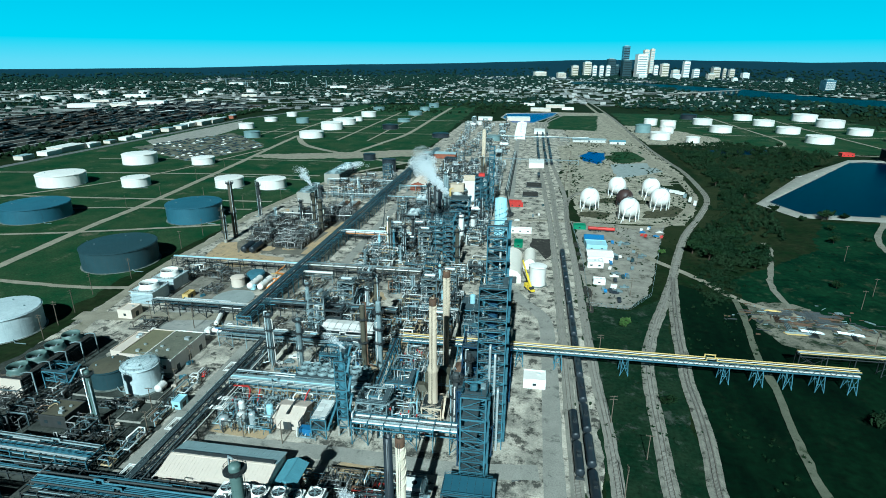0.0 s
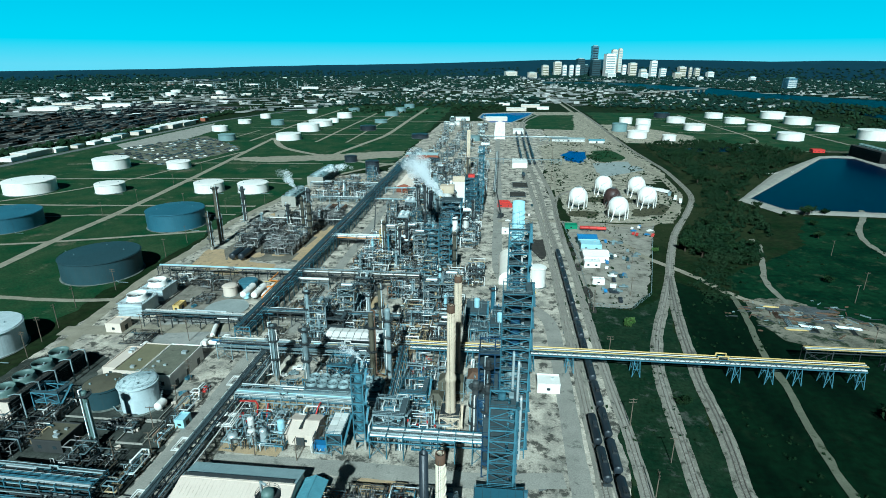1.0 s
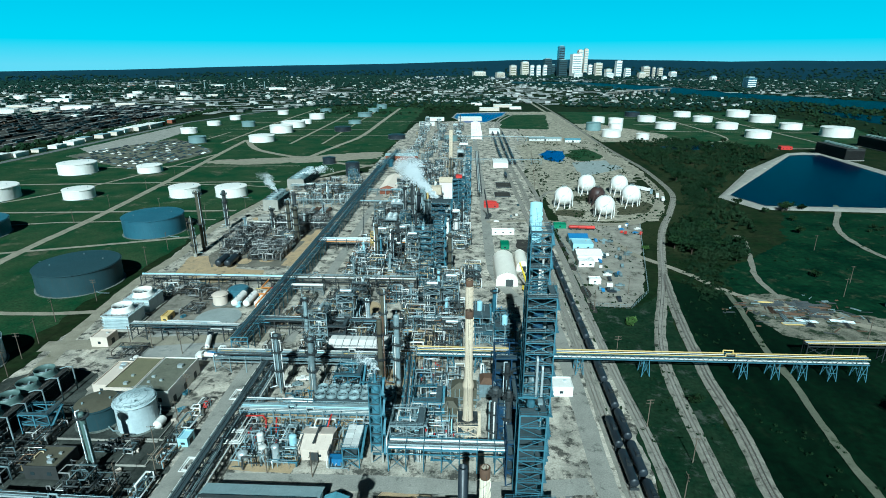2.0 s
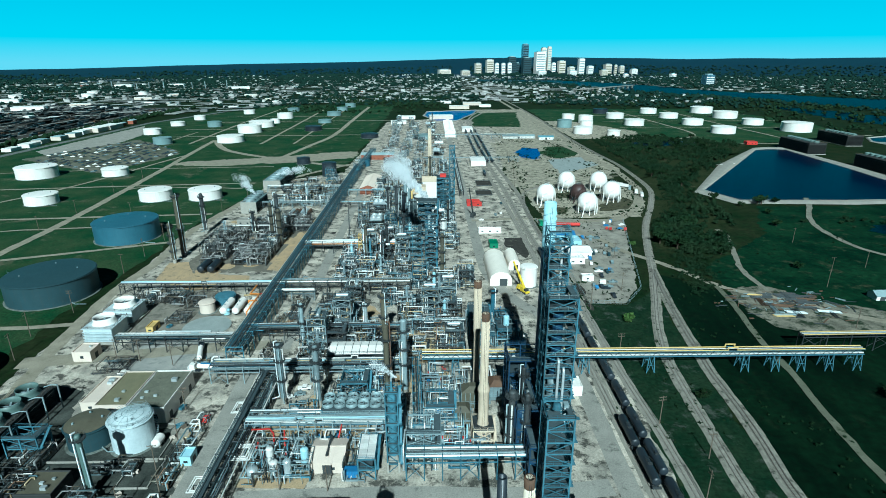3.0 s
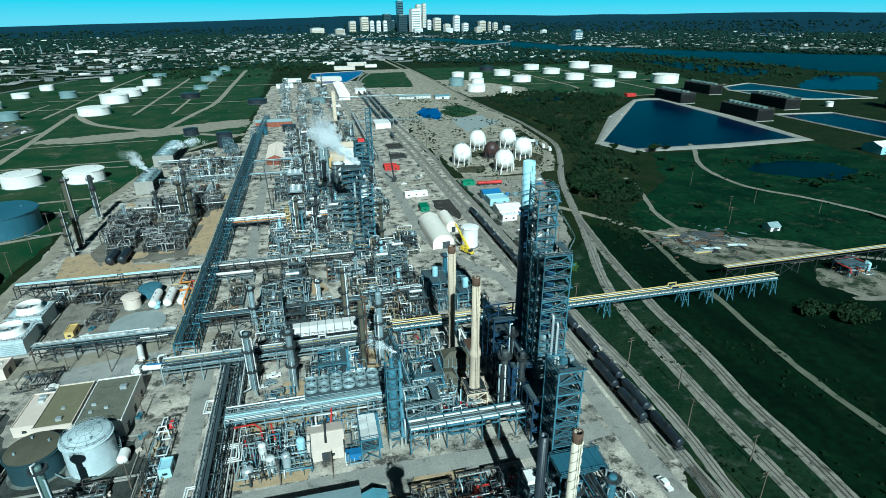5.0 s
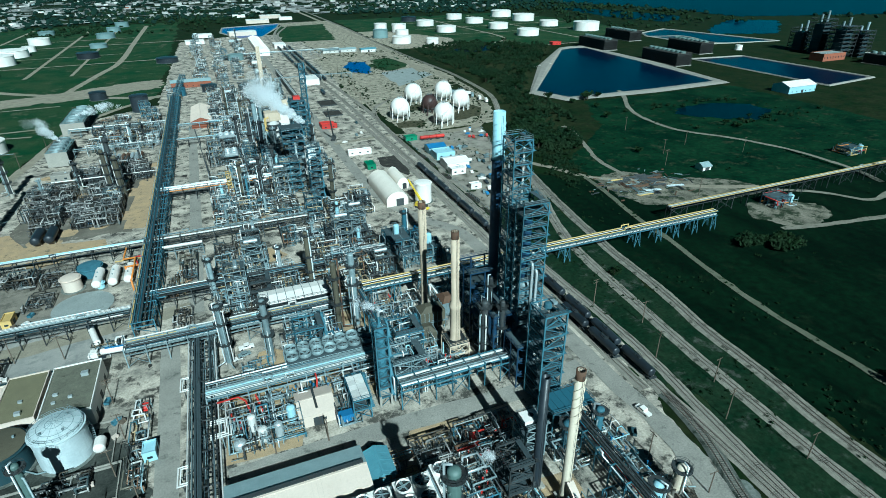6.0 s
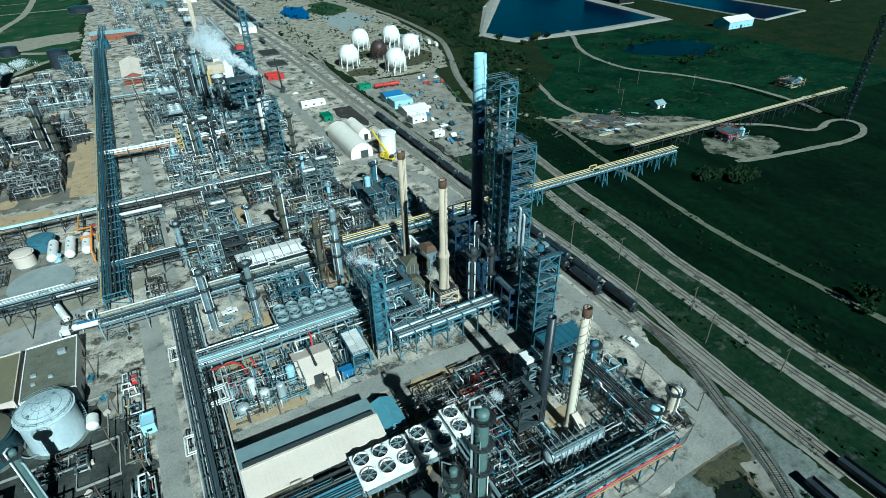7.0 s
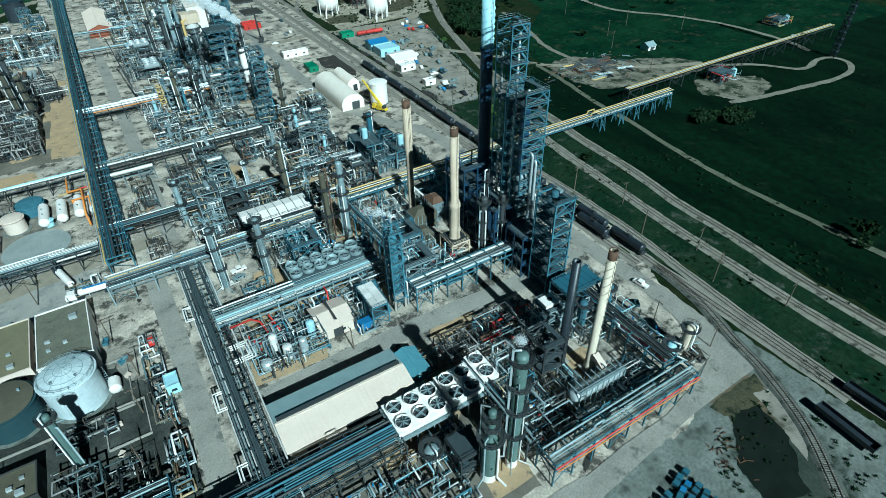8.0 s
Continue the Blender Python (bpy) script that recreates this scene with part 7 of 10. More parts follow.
for i in range(2):
    for j in range(5):
        part("panel", Geo().box(1.35 + 2.7 * i, 1.2 + 2.27 * j, 0, 2.6, 2.2, 0.14), PIPEWHITE, ob)
frame_tower("lift_tower", -62.0, 155.4, -58.2, 159.2, 30, 8, TEAL, "slim blue steel tower with cone top", 0.35, 0.5, 17)
ob = thing("quench_tower", -60.1, 157.3, 0, 0, "blue vessel with cone top inside a steel tower", "vessel")
part("shell", Geo().cyl((0, 0, 6), (0, 0, 27), 1.35, n=18, caps=False).cyl((0, 0, 27), (0, 0, 30.5), 1.35, 0.4, 18).cyl((0, 0, 30.5), (0, 0, 33), 0.35, n=10), TEAL, ob)
part("vent_elbow", Geo().tube([(0, 0, 33), (0, 0, 34), (0.5, 0, 34.6), (1.4, 0, 34.6)], 0.35, 10), ALU, ob)
part("base", Geo().cyl((0, 0, 4), (0, 0, 6), 2.4, 1.7, 4), LINER, ob)
for sx in (-1.8, 1.8):
    for sy in (-1.8, 1.8):
        part("leg", Geo().box(sx, sy, 0, 0.7, 0.7, 4.2), LINER, ob)
fan_bank(-87, 177.2, 7, 2, 4.2, 9.0, PIPEGREY, "row of round silver fan coolers above a pipe rack", STEEL, plenum=GRATE, tall=1.3, share=0.465)
frame_tower("cooler_frame", -91.2, 214.8, -65.3, 224.7, 9, 3, DARKSTEEL, "dark steel legs and decks under a cooler canopy", 0.35, 0.6, 29, lean=True)
ob = thing("canopy", -91.5, 214.5, 9.1, 0, "white panelled canopy roof over a row of coolers", "canopy")
for i in range(8):
    for s in (0, 1):
        a, b = 3.31 * i + 0.12, 3.31 * i + 3.19
        ya, yb, za, zb = (0, 5.2, 0.3, 1.1) if not s else (5.3, 10.5, 1.1, 0.3)
        part("panel", Geo().add([(a, ya, za), (b, ya, za), (b, yb, zb), (a, yb, zb), (a, ya, za - 0.3), (b, ya, za - 0.3), (b, yb, zb - 0.3), (a, yb, zb - 0.3)], [(0, 1, 2, 3), (7, 6, 5, 4), (0, 4, 5, 1), (1, 5, 6, 2), (2, 6, 7, 3), (3, 7, 4, 0)]), WHITE, ob)
    part("rib", Geo().box(3.31 * i, 5.2, -0.1, 0.14, 10.4, 0.3), STEEL, ob)
column(-105, 194, 26, 0.95, STEEL, "grey process column with ring platforms", (0.4, 0.72, 0.97), None, 3, 51)
column(-91, 192, 26, 1.05, STEEL, "grey process column with ring platforms", (0.45, 0.75, 0.97), None, 3, 52)
column(-65.3, 198.3, 31, 1.05, OLIVE, "brown column with rusty pipe and ring platforms", (0.45, 0.8), None, 3, 53, lines=[RUSTY, ALU, PIPEWHITE])
column(-58.6, 199, 33, 1.15, STEEL, "grey column with ring platforms", (0.42, 0.62, 0.85), None, 3, 54)
column(-108, 242, 20, 0.9, STEEL, "grey process column with ring platforms", (0.5, 0.95), None, 2, 55)
column(-46.8, 283.7, 18, 0.8, CYAN, "slim pale column", (0.9,), None, 1, 56)
for kk, (x, y) in enumerate(((-104, 152.5), (-97.5, 153.5), (-93, 152.8), (-88.8, 158), (-100, 158.5))):
    vessel_on_legs(x, y, (1.7, 1.4, 1.2, 1.3, 1.2)[kk], (2.2, 4, 5, 5, 5)[kk], 2.6, (ALU, PIPEWHITE, ALU, CYAN, PIPEWHITE)[kk], "pale vessel on steel legs beside pipework")
for yy in (122, 146, 184):
    ob = thing("expansion_loop", -117.6, yy, 0, 0, "flat white pipe expansion loop beside a long rack", "pipework")
    for kk in range(2):
        o = 0.7 * kk
        part("pipe", Geo().tube([(0.3, -4 + o, 5.8), (-2.2 + o, -4 + o, 5.8), (-2.2 + o, 2.5 - o, 5.8), (0.3, 2.5 - o, 5.8)], 0.2, 8), PIPEWHITE, ob)
    part("support", Geo().box(-1.6, -0.7, 0, 0.24, 0.24, 5.4).box(-0.8, -0.7, 5.3, 2.4, 0.24, 0.24), DARKSTEEL, ob)
ob = thing("red_line", -108, 168, 0, 0, "red fire-water pipe bends", "pipework")
part("pipe", Geo().tube([(-1, 4, 5), (-1, 1.5, 6.5), (5, 1.5, 6.8), (7, -1, 6.8), (8.5, -7, 4), (8.5, -8, 1)], 0.28, 8), RED, ob)
part("pipe", Geo().tube([(10, 1, 6.5), (11, -3, 5), (12, -6, 2), (11.5, -7, 1)], 0.26, 8), RED, ob)
part("pipe", Geo().tube([(29, 4, 6.5), (29, 1, 6.5), (28.4, -1, 4), (29, -3, 2), (27.5, -4, 1)], 0.26, 8), RED, ob)
ob = thing("expansion_loop", -109.5, 160, 0, 0, "white pipe expansion loops beside a rack", "pipework")
for kk in range(3):
    o = 0.8 * kk
    part("pipe", Geo().tube([(-2, -4.2 + o, 5.6), (3.6 - o, -4.2 + o, 5.6), (3.6 - o, 3.2 - o, 5.6), (-2, 3.2 - o, 5.6)], 0.22, 8), PIPEWHITE, ob)
part("support", Geo().box(1, -3, 0, 0.25, 0.25, 5.3).box(1, 3, 0, 0.25, 0.25, 5.3).box(1, 0, 5.1, 0.3, 8.5, 0.25), STEEL, ob)
for x, y, w, d, z, n in ((-106, 151, 9, 9, 5, 18), (-97, 152, 10, 9, 6.3, 20), (-106, 160, 10, 10, 6.3, 20), (-96, 161, 9, 9, 6.3, 20), (-88, 167, 10, 6, 5, 14), (-77, 166, 9, 7, 5, 14), (-75, 152, 5, 12, 5, 10), (-56, 157, 9, 10, 9, 18), (-47, 157, 10, 9, 9, 18), (-56, 167, 8, 8, 9, 16), (-47, 167, 9, 9, 9, 18), (-38, 158, 8, 9, 6.3, 14), (-86, 188, 10, 9, 6.3, 18), (-76, 188, 10, 10, 7.6, 18), (-84, 198, 10, 10, 7.6, 18), (-74, 199, 8, 9, 7.6, 16), (-50, 178, 10, 9, 7.6, 16), (-50, 190, 10, 10, 7.6, 16), (-52, 201, 10, 9, 7.6, 16), (-41, 200, 8, 9, 6.3, 14), (-100, 186, 8, 5, 3.6, 12), (-24, 200, 9, 10, 5, 12), (-40, 160, 6, 8, 6.3, 12), (-22, 192, 8, 8, 6.3, 12), (-40, 188, 5, 9, 5, 10), (-66, 166, 8, 7, 7.6, 12)):
    k += 1
    pipework(x, y, x + w, y + d, 100 + k, n, z, BLUES + WHITES + PIPES)
frame_tower("steel_structure", -56, 158, -45, 168, 13, 3, STEEL, "steel structure full of pipes", 0.3, 0.0, 18)
frame_tower("steel_structure", -82, 190, -72, 199, 11, 2, TEAL, "steel structure full of pipes", 0.3, 0.0, 19)
frame_tower("steel_structure", -50, 176, -40, 186, 10, 2, TEAL, "steel structure full of pipes", 0.3, 0.0, 20)

# ---- blue compressor unit and white buildings by the road ----
for kk, (x0, y0, x1, y1, h, lv) in enumerate(((-30, 246, -20, 262, 9, 2), (-18, 236, -9, 246, 8, 2), (-27, 236, -19, 244, 6, 1), (-17, 250, -10, 262, 6, 1))):
    frame_tower("compressor_deck", x0, y0, x1, y1, h, lv, TEAL, "blue steel deck with compressor equipment", 0.4, 0.9, 60 + kk)
    pipework(x0, y0, x1, y1, 300 + kk, 16, 9, BLUES)
    vessel_on_legs((x0 + x1) / 2, (y0 + y1) / 2, 1.4, 4, h + 0.6, CYAN, "pale blue vessel on a steel deck", 4) if kk < 2 else None
for kk in range(5):
    vessel_on_legs(-8 + 1.5 * kk % 4, 226 + 6 * kk, 1.1, 3.4, 1.2, CYAN if kk % 2 else WHITE, "pale blue vessel beside the plant road")
column(-17, 266, 15, 1.2, BLUEGREY, "blue and white column", (0.95,), WHITE, 1, 61)
flat_building("store", 2, 196, 11, 203.5, 4, WHITE, WHITE, "small white flat-roofed building beside the plant road", units=1)


def tent(x0, y0, x1, y1, h, label):
    """A fabric tent hall: arched skin with seams, end walls and a wide door."""
    w, d = x1 - x0, y1 - y0
    ob = thing("hangar", (x0 + x1) / 2, y0, 0, 0, label, "tent hall")
    arc = [(-w / 2, 0), (-w / 2, h * 0.45), (-w * 0.44, h * 0.68), (-w * 0.28, h * 0.88), (0, h), (w * 0.28, h * 0.88), (w * 0.44, h * 0.68), (w / 2, h * 0.45), (w / 2, 0)]
    n, bays = len(arc), max(3, int(d / 4))
    g = Geo()
    vs = []
    for k in range(bays * 2 + 1):
        s = 1.0 if k % 2 == 0 else 0.985
        vs += [(x * s, d * k / (bays * 2), z * s) for x, z in arc]
    g.add(vs, [(k * n + i, k * n + i + 1, (k + 1) * n + i + 1, (k + 1) * n + i) for k in range(bays * 2) for i in range(n - 1)], True)
    part("skin", g, TENT, ob)
    for y in (0.15, d - 0.15):
        part("end_wall", Geo().add([(x * 0.985, y, z * 0.985) for x, z in arc], [tuple(range(n))]), TENT, ob)
    part("door", Geo().box(w * 0.12, 0.05, 0.02, w * 0.34, 0.12, h * 0.48), DARKSTEEL, ob)
    return ob


tent(-14.5, 306, -1.5, 346, 9.0, "large cream fabric tent hall with open door")
tent(-0.5, 330, 7, 352, 7.5, "smaller cream fabric tent beside a larger one")
flat_building("trailer", -13, 406, 4, 410, 3.4, WHITE, WHITE, "long white office trailer", "trailer", 1)
flat_building("lined_pit", -2.3, 566, 13.5, 588, 0.5, DARKSTEEL, OILED, "black lined containment pit", "pit", 0)
flat_building("lined_pit", -5.5, 525, 9.8, 543, 0.5, DARKSTEEL, OILED, "black lined containment pit", "pit", 0)
for kk in range(3):
    flat_building("red_store", -17, 485 + 4.6 * kk, -4 - 1.5 * kk, 488.4 + 4.6 * kk, 3 + 0.8 * (kk % 2), RED, RED, "red container beside the plant road", "container", 0)
flat_building("container", 36.5, 424, 46, 430, 3, GREENPAINT, GREENPAINT, "green metal container beside the railway", "container", 0)
flat_building("container", -8, 372, -2, 382, 3, GREENPAINT, GREENPAINT, "green metal container behind a shed", "container", 0)

# ---- western yard ----
flat_building("control_building", -172, 186, -160.5, 209, 5.0, BUFF, OLIVEROOF, "buff building with flat olive roof", units=2, seed=3)
flat_building("control_building", -158.5, 182, -144.5, 207, 6.5, WHITE, ROOFGREY, "white-walled building with flat gravel roof", units=5, seed=4)
flat_building("annex", -180, 190, -173, 208, 3.5, BUFF, BUFF, "low buff annex building", units=2, seed=5)
cooling_tower(-209.5, 242, -196, 256, 7.5, "y", "square pale grey cooling tower with flared fan stack", 1, TANKSTREAK, 3.0, 4.8)
cooling_tower(-210, 261, -196.5, 275, 7.5, "y", "square pale grey cooling tower with flared fan stack", 1, TANKSTREAK, 3.0, 4.8)
cooling_tower(-203.5, 158, -191.5, 194, 8.0, "y", "long dark louvred cooling tower with flared fan stacks", 4, TIMBERDARK, 2.8, 3.7, TIMBERDARK)
for k in range(5):
    ob = thing("pipe_gallows", -188.6, 160 + 8.2 * k, 0, 0, "pale pipe on a tall post reaching over a cooling tower", "pipework", "cooling tower risers")
    part("post", Geo().cyl((0, 0, 0), (0, 0, 10.2), 0.28, n=10), PIPEGREY, ob)
    part("arm", Geo().tube([(0, 0, 10.0), (-2.6, 0, 10.0), (-5.4, 0, 9.0)], 0.2, 8), STEEL, ob)
solid("end_wall", Geo().box(-197.5, 157.0, 0, 12.5, 0.5, 8.2), BUFF, "buff timber end wall of a cooling tower", "wall", "structure")
cooling_tower(-210, 467, -197.5, 500, 9.5, "y", "long cooling tower with grey deck and dark louvres", 4, TANKGREY, 2.4, 4.4, TIMBERDARK, lean=True)
cooling_tower(-216, 553, -199.5, 611, 9.5, "y", "long cooling tower with grey deck and dark louvres", 6, TANKGREY, 2.4, 4.4, TIMBERDARK, lean=True)
for x, w, y in ((-203.7, 13.2, 465.6), (-207.7, 17.2, 551.6)):
    solid("end_wall", Geo().box(x, y, 0, w, 0.5, 9.9), LINER, "pale end wall of a cooling tower", "wall", "structure")
for x in (-189.7, -183.7):
    ob = thing("horizontal_vessel", x, 334, 0, 0, "black horizontal vessel with dished ends on saddles", "vessel", "black vessels")
    drum(ob, (0, 0, 3.4), 13, 2.2, "y", BLACK, n=18)
for kk in range(6):
    ob = thing("horizontal_vessel", -166.5 + 2.9 * kk, 461, 0, 0, ("silver", "brown", "brown", "silver", "silver", "brown")[kk] + " horizontal drum in a row of drums", "vessel", "row of drums")
    drum(ob, (0, 0, 2.2), 17, 1.25, "y", (ALU, RUSTY, RUSTY, ALU, ALU, RUSTY)[kk], n=16)
flat_building("pump_shelter", -198, 408, -187, 415, 3.6, LINER, LINER, "low pale flat-roofed pump shelter", "shelter", 1)
flat_building("pump_shelter", -202, 430, -191, 438, 4.2, LINER, LINER, "low pale flat-roofed pump shelter", "shelter", 1)
for kk, (x, y) in enumerate(((457, 592), (457, 742), (558, 655), (560, 812))):
    cooling_tower(x, y, x + 24, y + 66, 15, "y", "long dark louvred cooling tower beside a basin", 8, TIMBERDARK, 2.5, 3.4, TIMBERDARK, lean=True)
flat_building("yellow_container", -186, 252, -182.5, 259, 2.8, YELLOW, YELLOW, "yellow skip container on bare ground", "container", 0)
flat_building("hut", -205, 226, -197, 234, 4.5, BUFF, BUFF, "small buff plant hut", "hut", 1)
flat_building("hut", -130, 160, -126.5, 165, 3.0, CYAN, CYAN, "small pale equipment hut", "hut", 0)
for x, y, w, d, z, n in ((-133.5, 150, 3.5, 14, 3.6, 7), (-133, 128, 4, 16, 3.6, 8), (-146, 116, 10, 8, 4, 10), (-133, 168, 3.5, 18, 2.6, 6), (-190, 216, 12, 9, 3, 9), (-178, 280, 12, 9, 5, 12), (-195, 284, 12, 9, 3.6, 10), (-126, 250, 5, 18, 3, 8), (-107, 226, 9, 12, 5, 14), (-107, 246, 9, 12, 5, 12), (-186, 140, 10, 12, 6.2, 16), (-186, 156, 10, 12, 3.6, 14), (-156, 136, 8, 9, 5, 14), (-146, 132, 9, 10, 4, 12), (-200, 150, 9, 10, 5, 14), (-156, 156, 12, 5, 3, 9)):
    k += 1
    pipework(x, y, x + w, y + d, 100 + k, n * 2, z, lean=PIPEMIXDARK if x < -135 else True)
column(-151.8, 148.2, 22, 0.95, GREENGREY, "tall grey-green column with a ring platform beside a tank", (0.93,), None, 2, 71)
column(-184, 139, 16, 1.3, DARKSTEEL, "dark column with ring platform", (0.6, 0.95), None, 2, 72)
frame_tower("steel_structure", -189, 164.5, -178, 171, 8, 2, TEAL, "blue steel portal structure", 0.4, 0.2, 21)
flat_building("pump_house", -171, 143, -160, 153, 4.5, TIMBERDARK, OLIVE, "dark plant building with weathered flat roof", "building", 3)

# ---- north-western unit ----
column(-214.4, 361.9, 42, 1.6, OLIVE, "tall weathered olive-brown column", (0.45, 0.97), DARKSTEEL, 2, 81)
column(-219.2, 411.5, 31, 1.3, DARKSTEEL, "dark process column with platforms", (0.3, 0.5, 0.7, 0.9), None, 3, 82)
column(-214.6, 348.1, 27, 1.2, OLIVE, "rusty process column with platforms", (0.3, 0.5, 0.7, 0.9), None, 3, 83)
for kk, (x, y, h) in enumerate(((-161.4, 386, 30), (-159.7, 397, 34), (-155.5, 384, 26), (-182, 409, 18))):
    column(x, y, h, 1.1 + 0.2 * (kk % 3), DARKSTEEL if kk % 2 else OLIVE, "dark weathered process column with platforms", (0.3, 0.5, 0.7, 0.93), None, 3, 84 + kk)

# ---- repeated plant equipment ----
PROTO = []


def keep(ob):
    PROTO.append(ob)
    return ob


def module_frame(seed, levels, mat, label):
    """A small steel structure with vessels and pipes on its decks."""
    r = random.Random(seed)
    h = 3.6 * levels
    ob = frame_tower("process_structure", 0, 0, 8, 8, h, levels, mat, label, 0.26, 0.3, seed, category="process structure", lean=True, beam=0.28, railmat=STEEL)
    for lev in range(levels + 1):
        z = 3.6 * lev + 0.12
        if r.random() < 0.75:
            c = (4, r.uniform(2, 6), z + 1.0)
            g = Geo().cyl((1.4, c[1], c[2]), (6.6, c[1], c[2]), 0.8, n=12, caps=False).head((1.4, c[1], c[2]), (-1, 0, 0), 0.8, 0.4).head((6.6, c[1], c[2]), (1, 0, 0), 0.8, 0.4)
            g.box(2.6, c[1], z, 0.3, 1.2, 0.5).box(5.4, c[1], z, 0.3, 1.2, 0.5)
            part("drum", g, r.choice((ALU, PIPEWHITE, OLIVE, PIPEGREY, DARKSTEEL)), ob) if lev % 2 else None
    groups = {}
    for kk in range(22):
        x, y = r.uniform(0.3, 7.7), r.uniform(0.3, 7.7)
        z = r.uniform(1.5, h + 1.5)
        rad = r.choice((0.1, 0.14, 0.2, 0.26))
        x2, y2 = r.uniform(-1, 9), r.uniform(-1, 9)
        mat = PIPEMIX
        groups.setdefault(mat.name, (Geo(), mat))[0].tube([(x, y, 0.3), (x, y, z), (x2, y, z), (x2, y2, z), (x2, y2, max(z - r.uniform(1, 5), 0.3))], rad, 6)
    for gg, mat in groups.values():
        part("pipe", gg, mat, ob, kind="stuff")
    return ob


for s, lv, mat in ((1, 2, STEEL), (2, 3, DARKSTEEL), (3, 4, TEAL), (4, 2, STEEL), (5, 3, DARKSTEEL), (6, 5, STEEL)):
    keep(module_frame(s, lv, mat, "multi-level steel structure with drums and pipes"))
PIPEMODS = [pipework(0, 0, 10, 10, 900 + s, 40, (3.6, 6.2, 7.6, 9.0, 5.0, 6.2)[s], DARKS + PIPES, lean=True) for s in range(6)]
PIPEDARK = [pipework(0, 0, 10, 10, 950 + s, 40, (5.0, 7.6, 6.2)[s], lean=PIPEMIXDARK, label="tangle of dark process pipes on steel supports") for s in range(3)]
PIPELITE = [pipework(-96 + 10 * (s % 4), 570 + 10 * (s // 4), -86 + 10 * (s % 4), 580 + 10 * (s // 4), 980 + s, 20, (6.2, 7.6, 9.0, 5.0)[s % 4], lean=True if s < 4 else PIPEMIXDARK, rmax=0.34) for s in range(8)]
EXCH = [exchanger(m, "stacked pair of shell heat exchangers") for m in (ALU, OLIVE, PIPEGREY)]
PUMPS = [pump_set("row of three process pumps on a plinth")]
VESS = [vessel_on_legs(0, 0, rr, hh, 2.4, m, "vertical vessel on steel legs") for rr, hh, m in ((1.3, 5, ALU), (1.0, 7, OLIVE), (1.6, 4, PIPEWHITE))]
COLS = [column(0, 0, hh, rr, m, "process column with ring platforms and ladder", d, None, 2, 400 + int(hh)) for hh, rr, m, d in ((18, 0.8, STEEL, (0.5, 0.95)), (24, 0.95, DARKSTEEL, (0.4, 0.7, 0.95)), (14, 0.8, ALU, (0.95,)), (28, 1.05, OLIVE, (0.35, 0.6, 0.95)))]
COOL = [fan_bank(0, 0, 3, 2, 4.2, 9, m, "air cooler bank with fans on steel legs", lean=True) for m in (ALU, WHITE)]
FARPIPES = []


def slim_vessel(h, r, mat, seed):
    """A slender vertical vessel with one or two deck rings and a down pipe."""
    q = random.Random(seed)
    ob = thing("slim_vessel", 0, 0, 0, 0, "slender vertical vessel among pipework", "vessel")
    part("shell", Geo().cyl((0, 0, 0), (0, 0, h), r, n=12, caps=False).head((0, 0, h), (0, 0, 1), r, r * 0.6, 12), mat, ob)
    g = Geo()
    for z in (h * 0.55, h - 0.4):
        g.ring((0, 0, z), r, r + 0.9, 0.1, 10)
        for k in range(10):
            a = 0.628 * k
            g.beam(((r + 0.85) * math.cos(a), (r + 0.85) * math.sin(a), z), ((r + 0.85) * math.cos(a), (r + 0.85) * math.sin(a), z + 1.1), 0.06)
        g.ring((0, 0, z + 1.05), r + 0.82, r + 0.9, 0.07, 10)
    part("ring_platform", g, STEEL, ob)
    part("pipe", Geo().tube([(0, 0, h), (0, 0, h + 1.2), (r + 0.5, 0, h + 1.2), (r + 0.5, 0, 0.3)], 0.16, 6), ALU, ob)
    return ob


SLIM = [slim_vessel(hh, rr, m, i) for i, (hh, rr, m) in enumerate(((12, 0.7, STEEL), (16, 0.8, ALU), (9, 0.9, PIPEWHITE), (14, 0.6, DARKSTEEL), (11, 0.8, CYAN), (19, 0.7, TEAL)))]


def place(ob, x, y, turn, dx=0.0, dy=0.0, used=set()):
    """Puts a kind at a place; the first use moves the built one, later ones are copies."""
    m = Matrix.Translation((x, y, 0)) @ Matrix.Rotation(radians(turn), 4, "Z") @ Matrix.Translation((-dx, -dy, 0))
    if y > 470 and ob.name in used and (ob in PIPEMODS or ob in PIPEDARK):
        FARPIPES.append((PIPELITE[len(FARPIPES) % 4 + 4 * (ob in PIPEDARK)], m))
        return ob
    if ob.name not in used:
        used.add(ob.name)
        ob.matrix_basis = m
        return ob
    return copy_thing(ob, m)


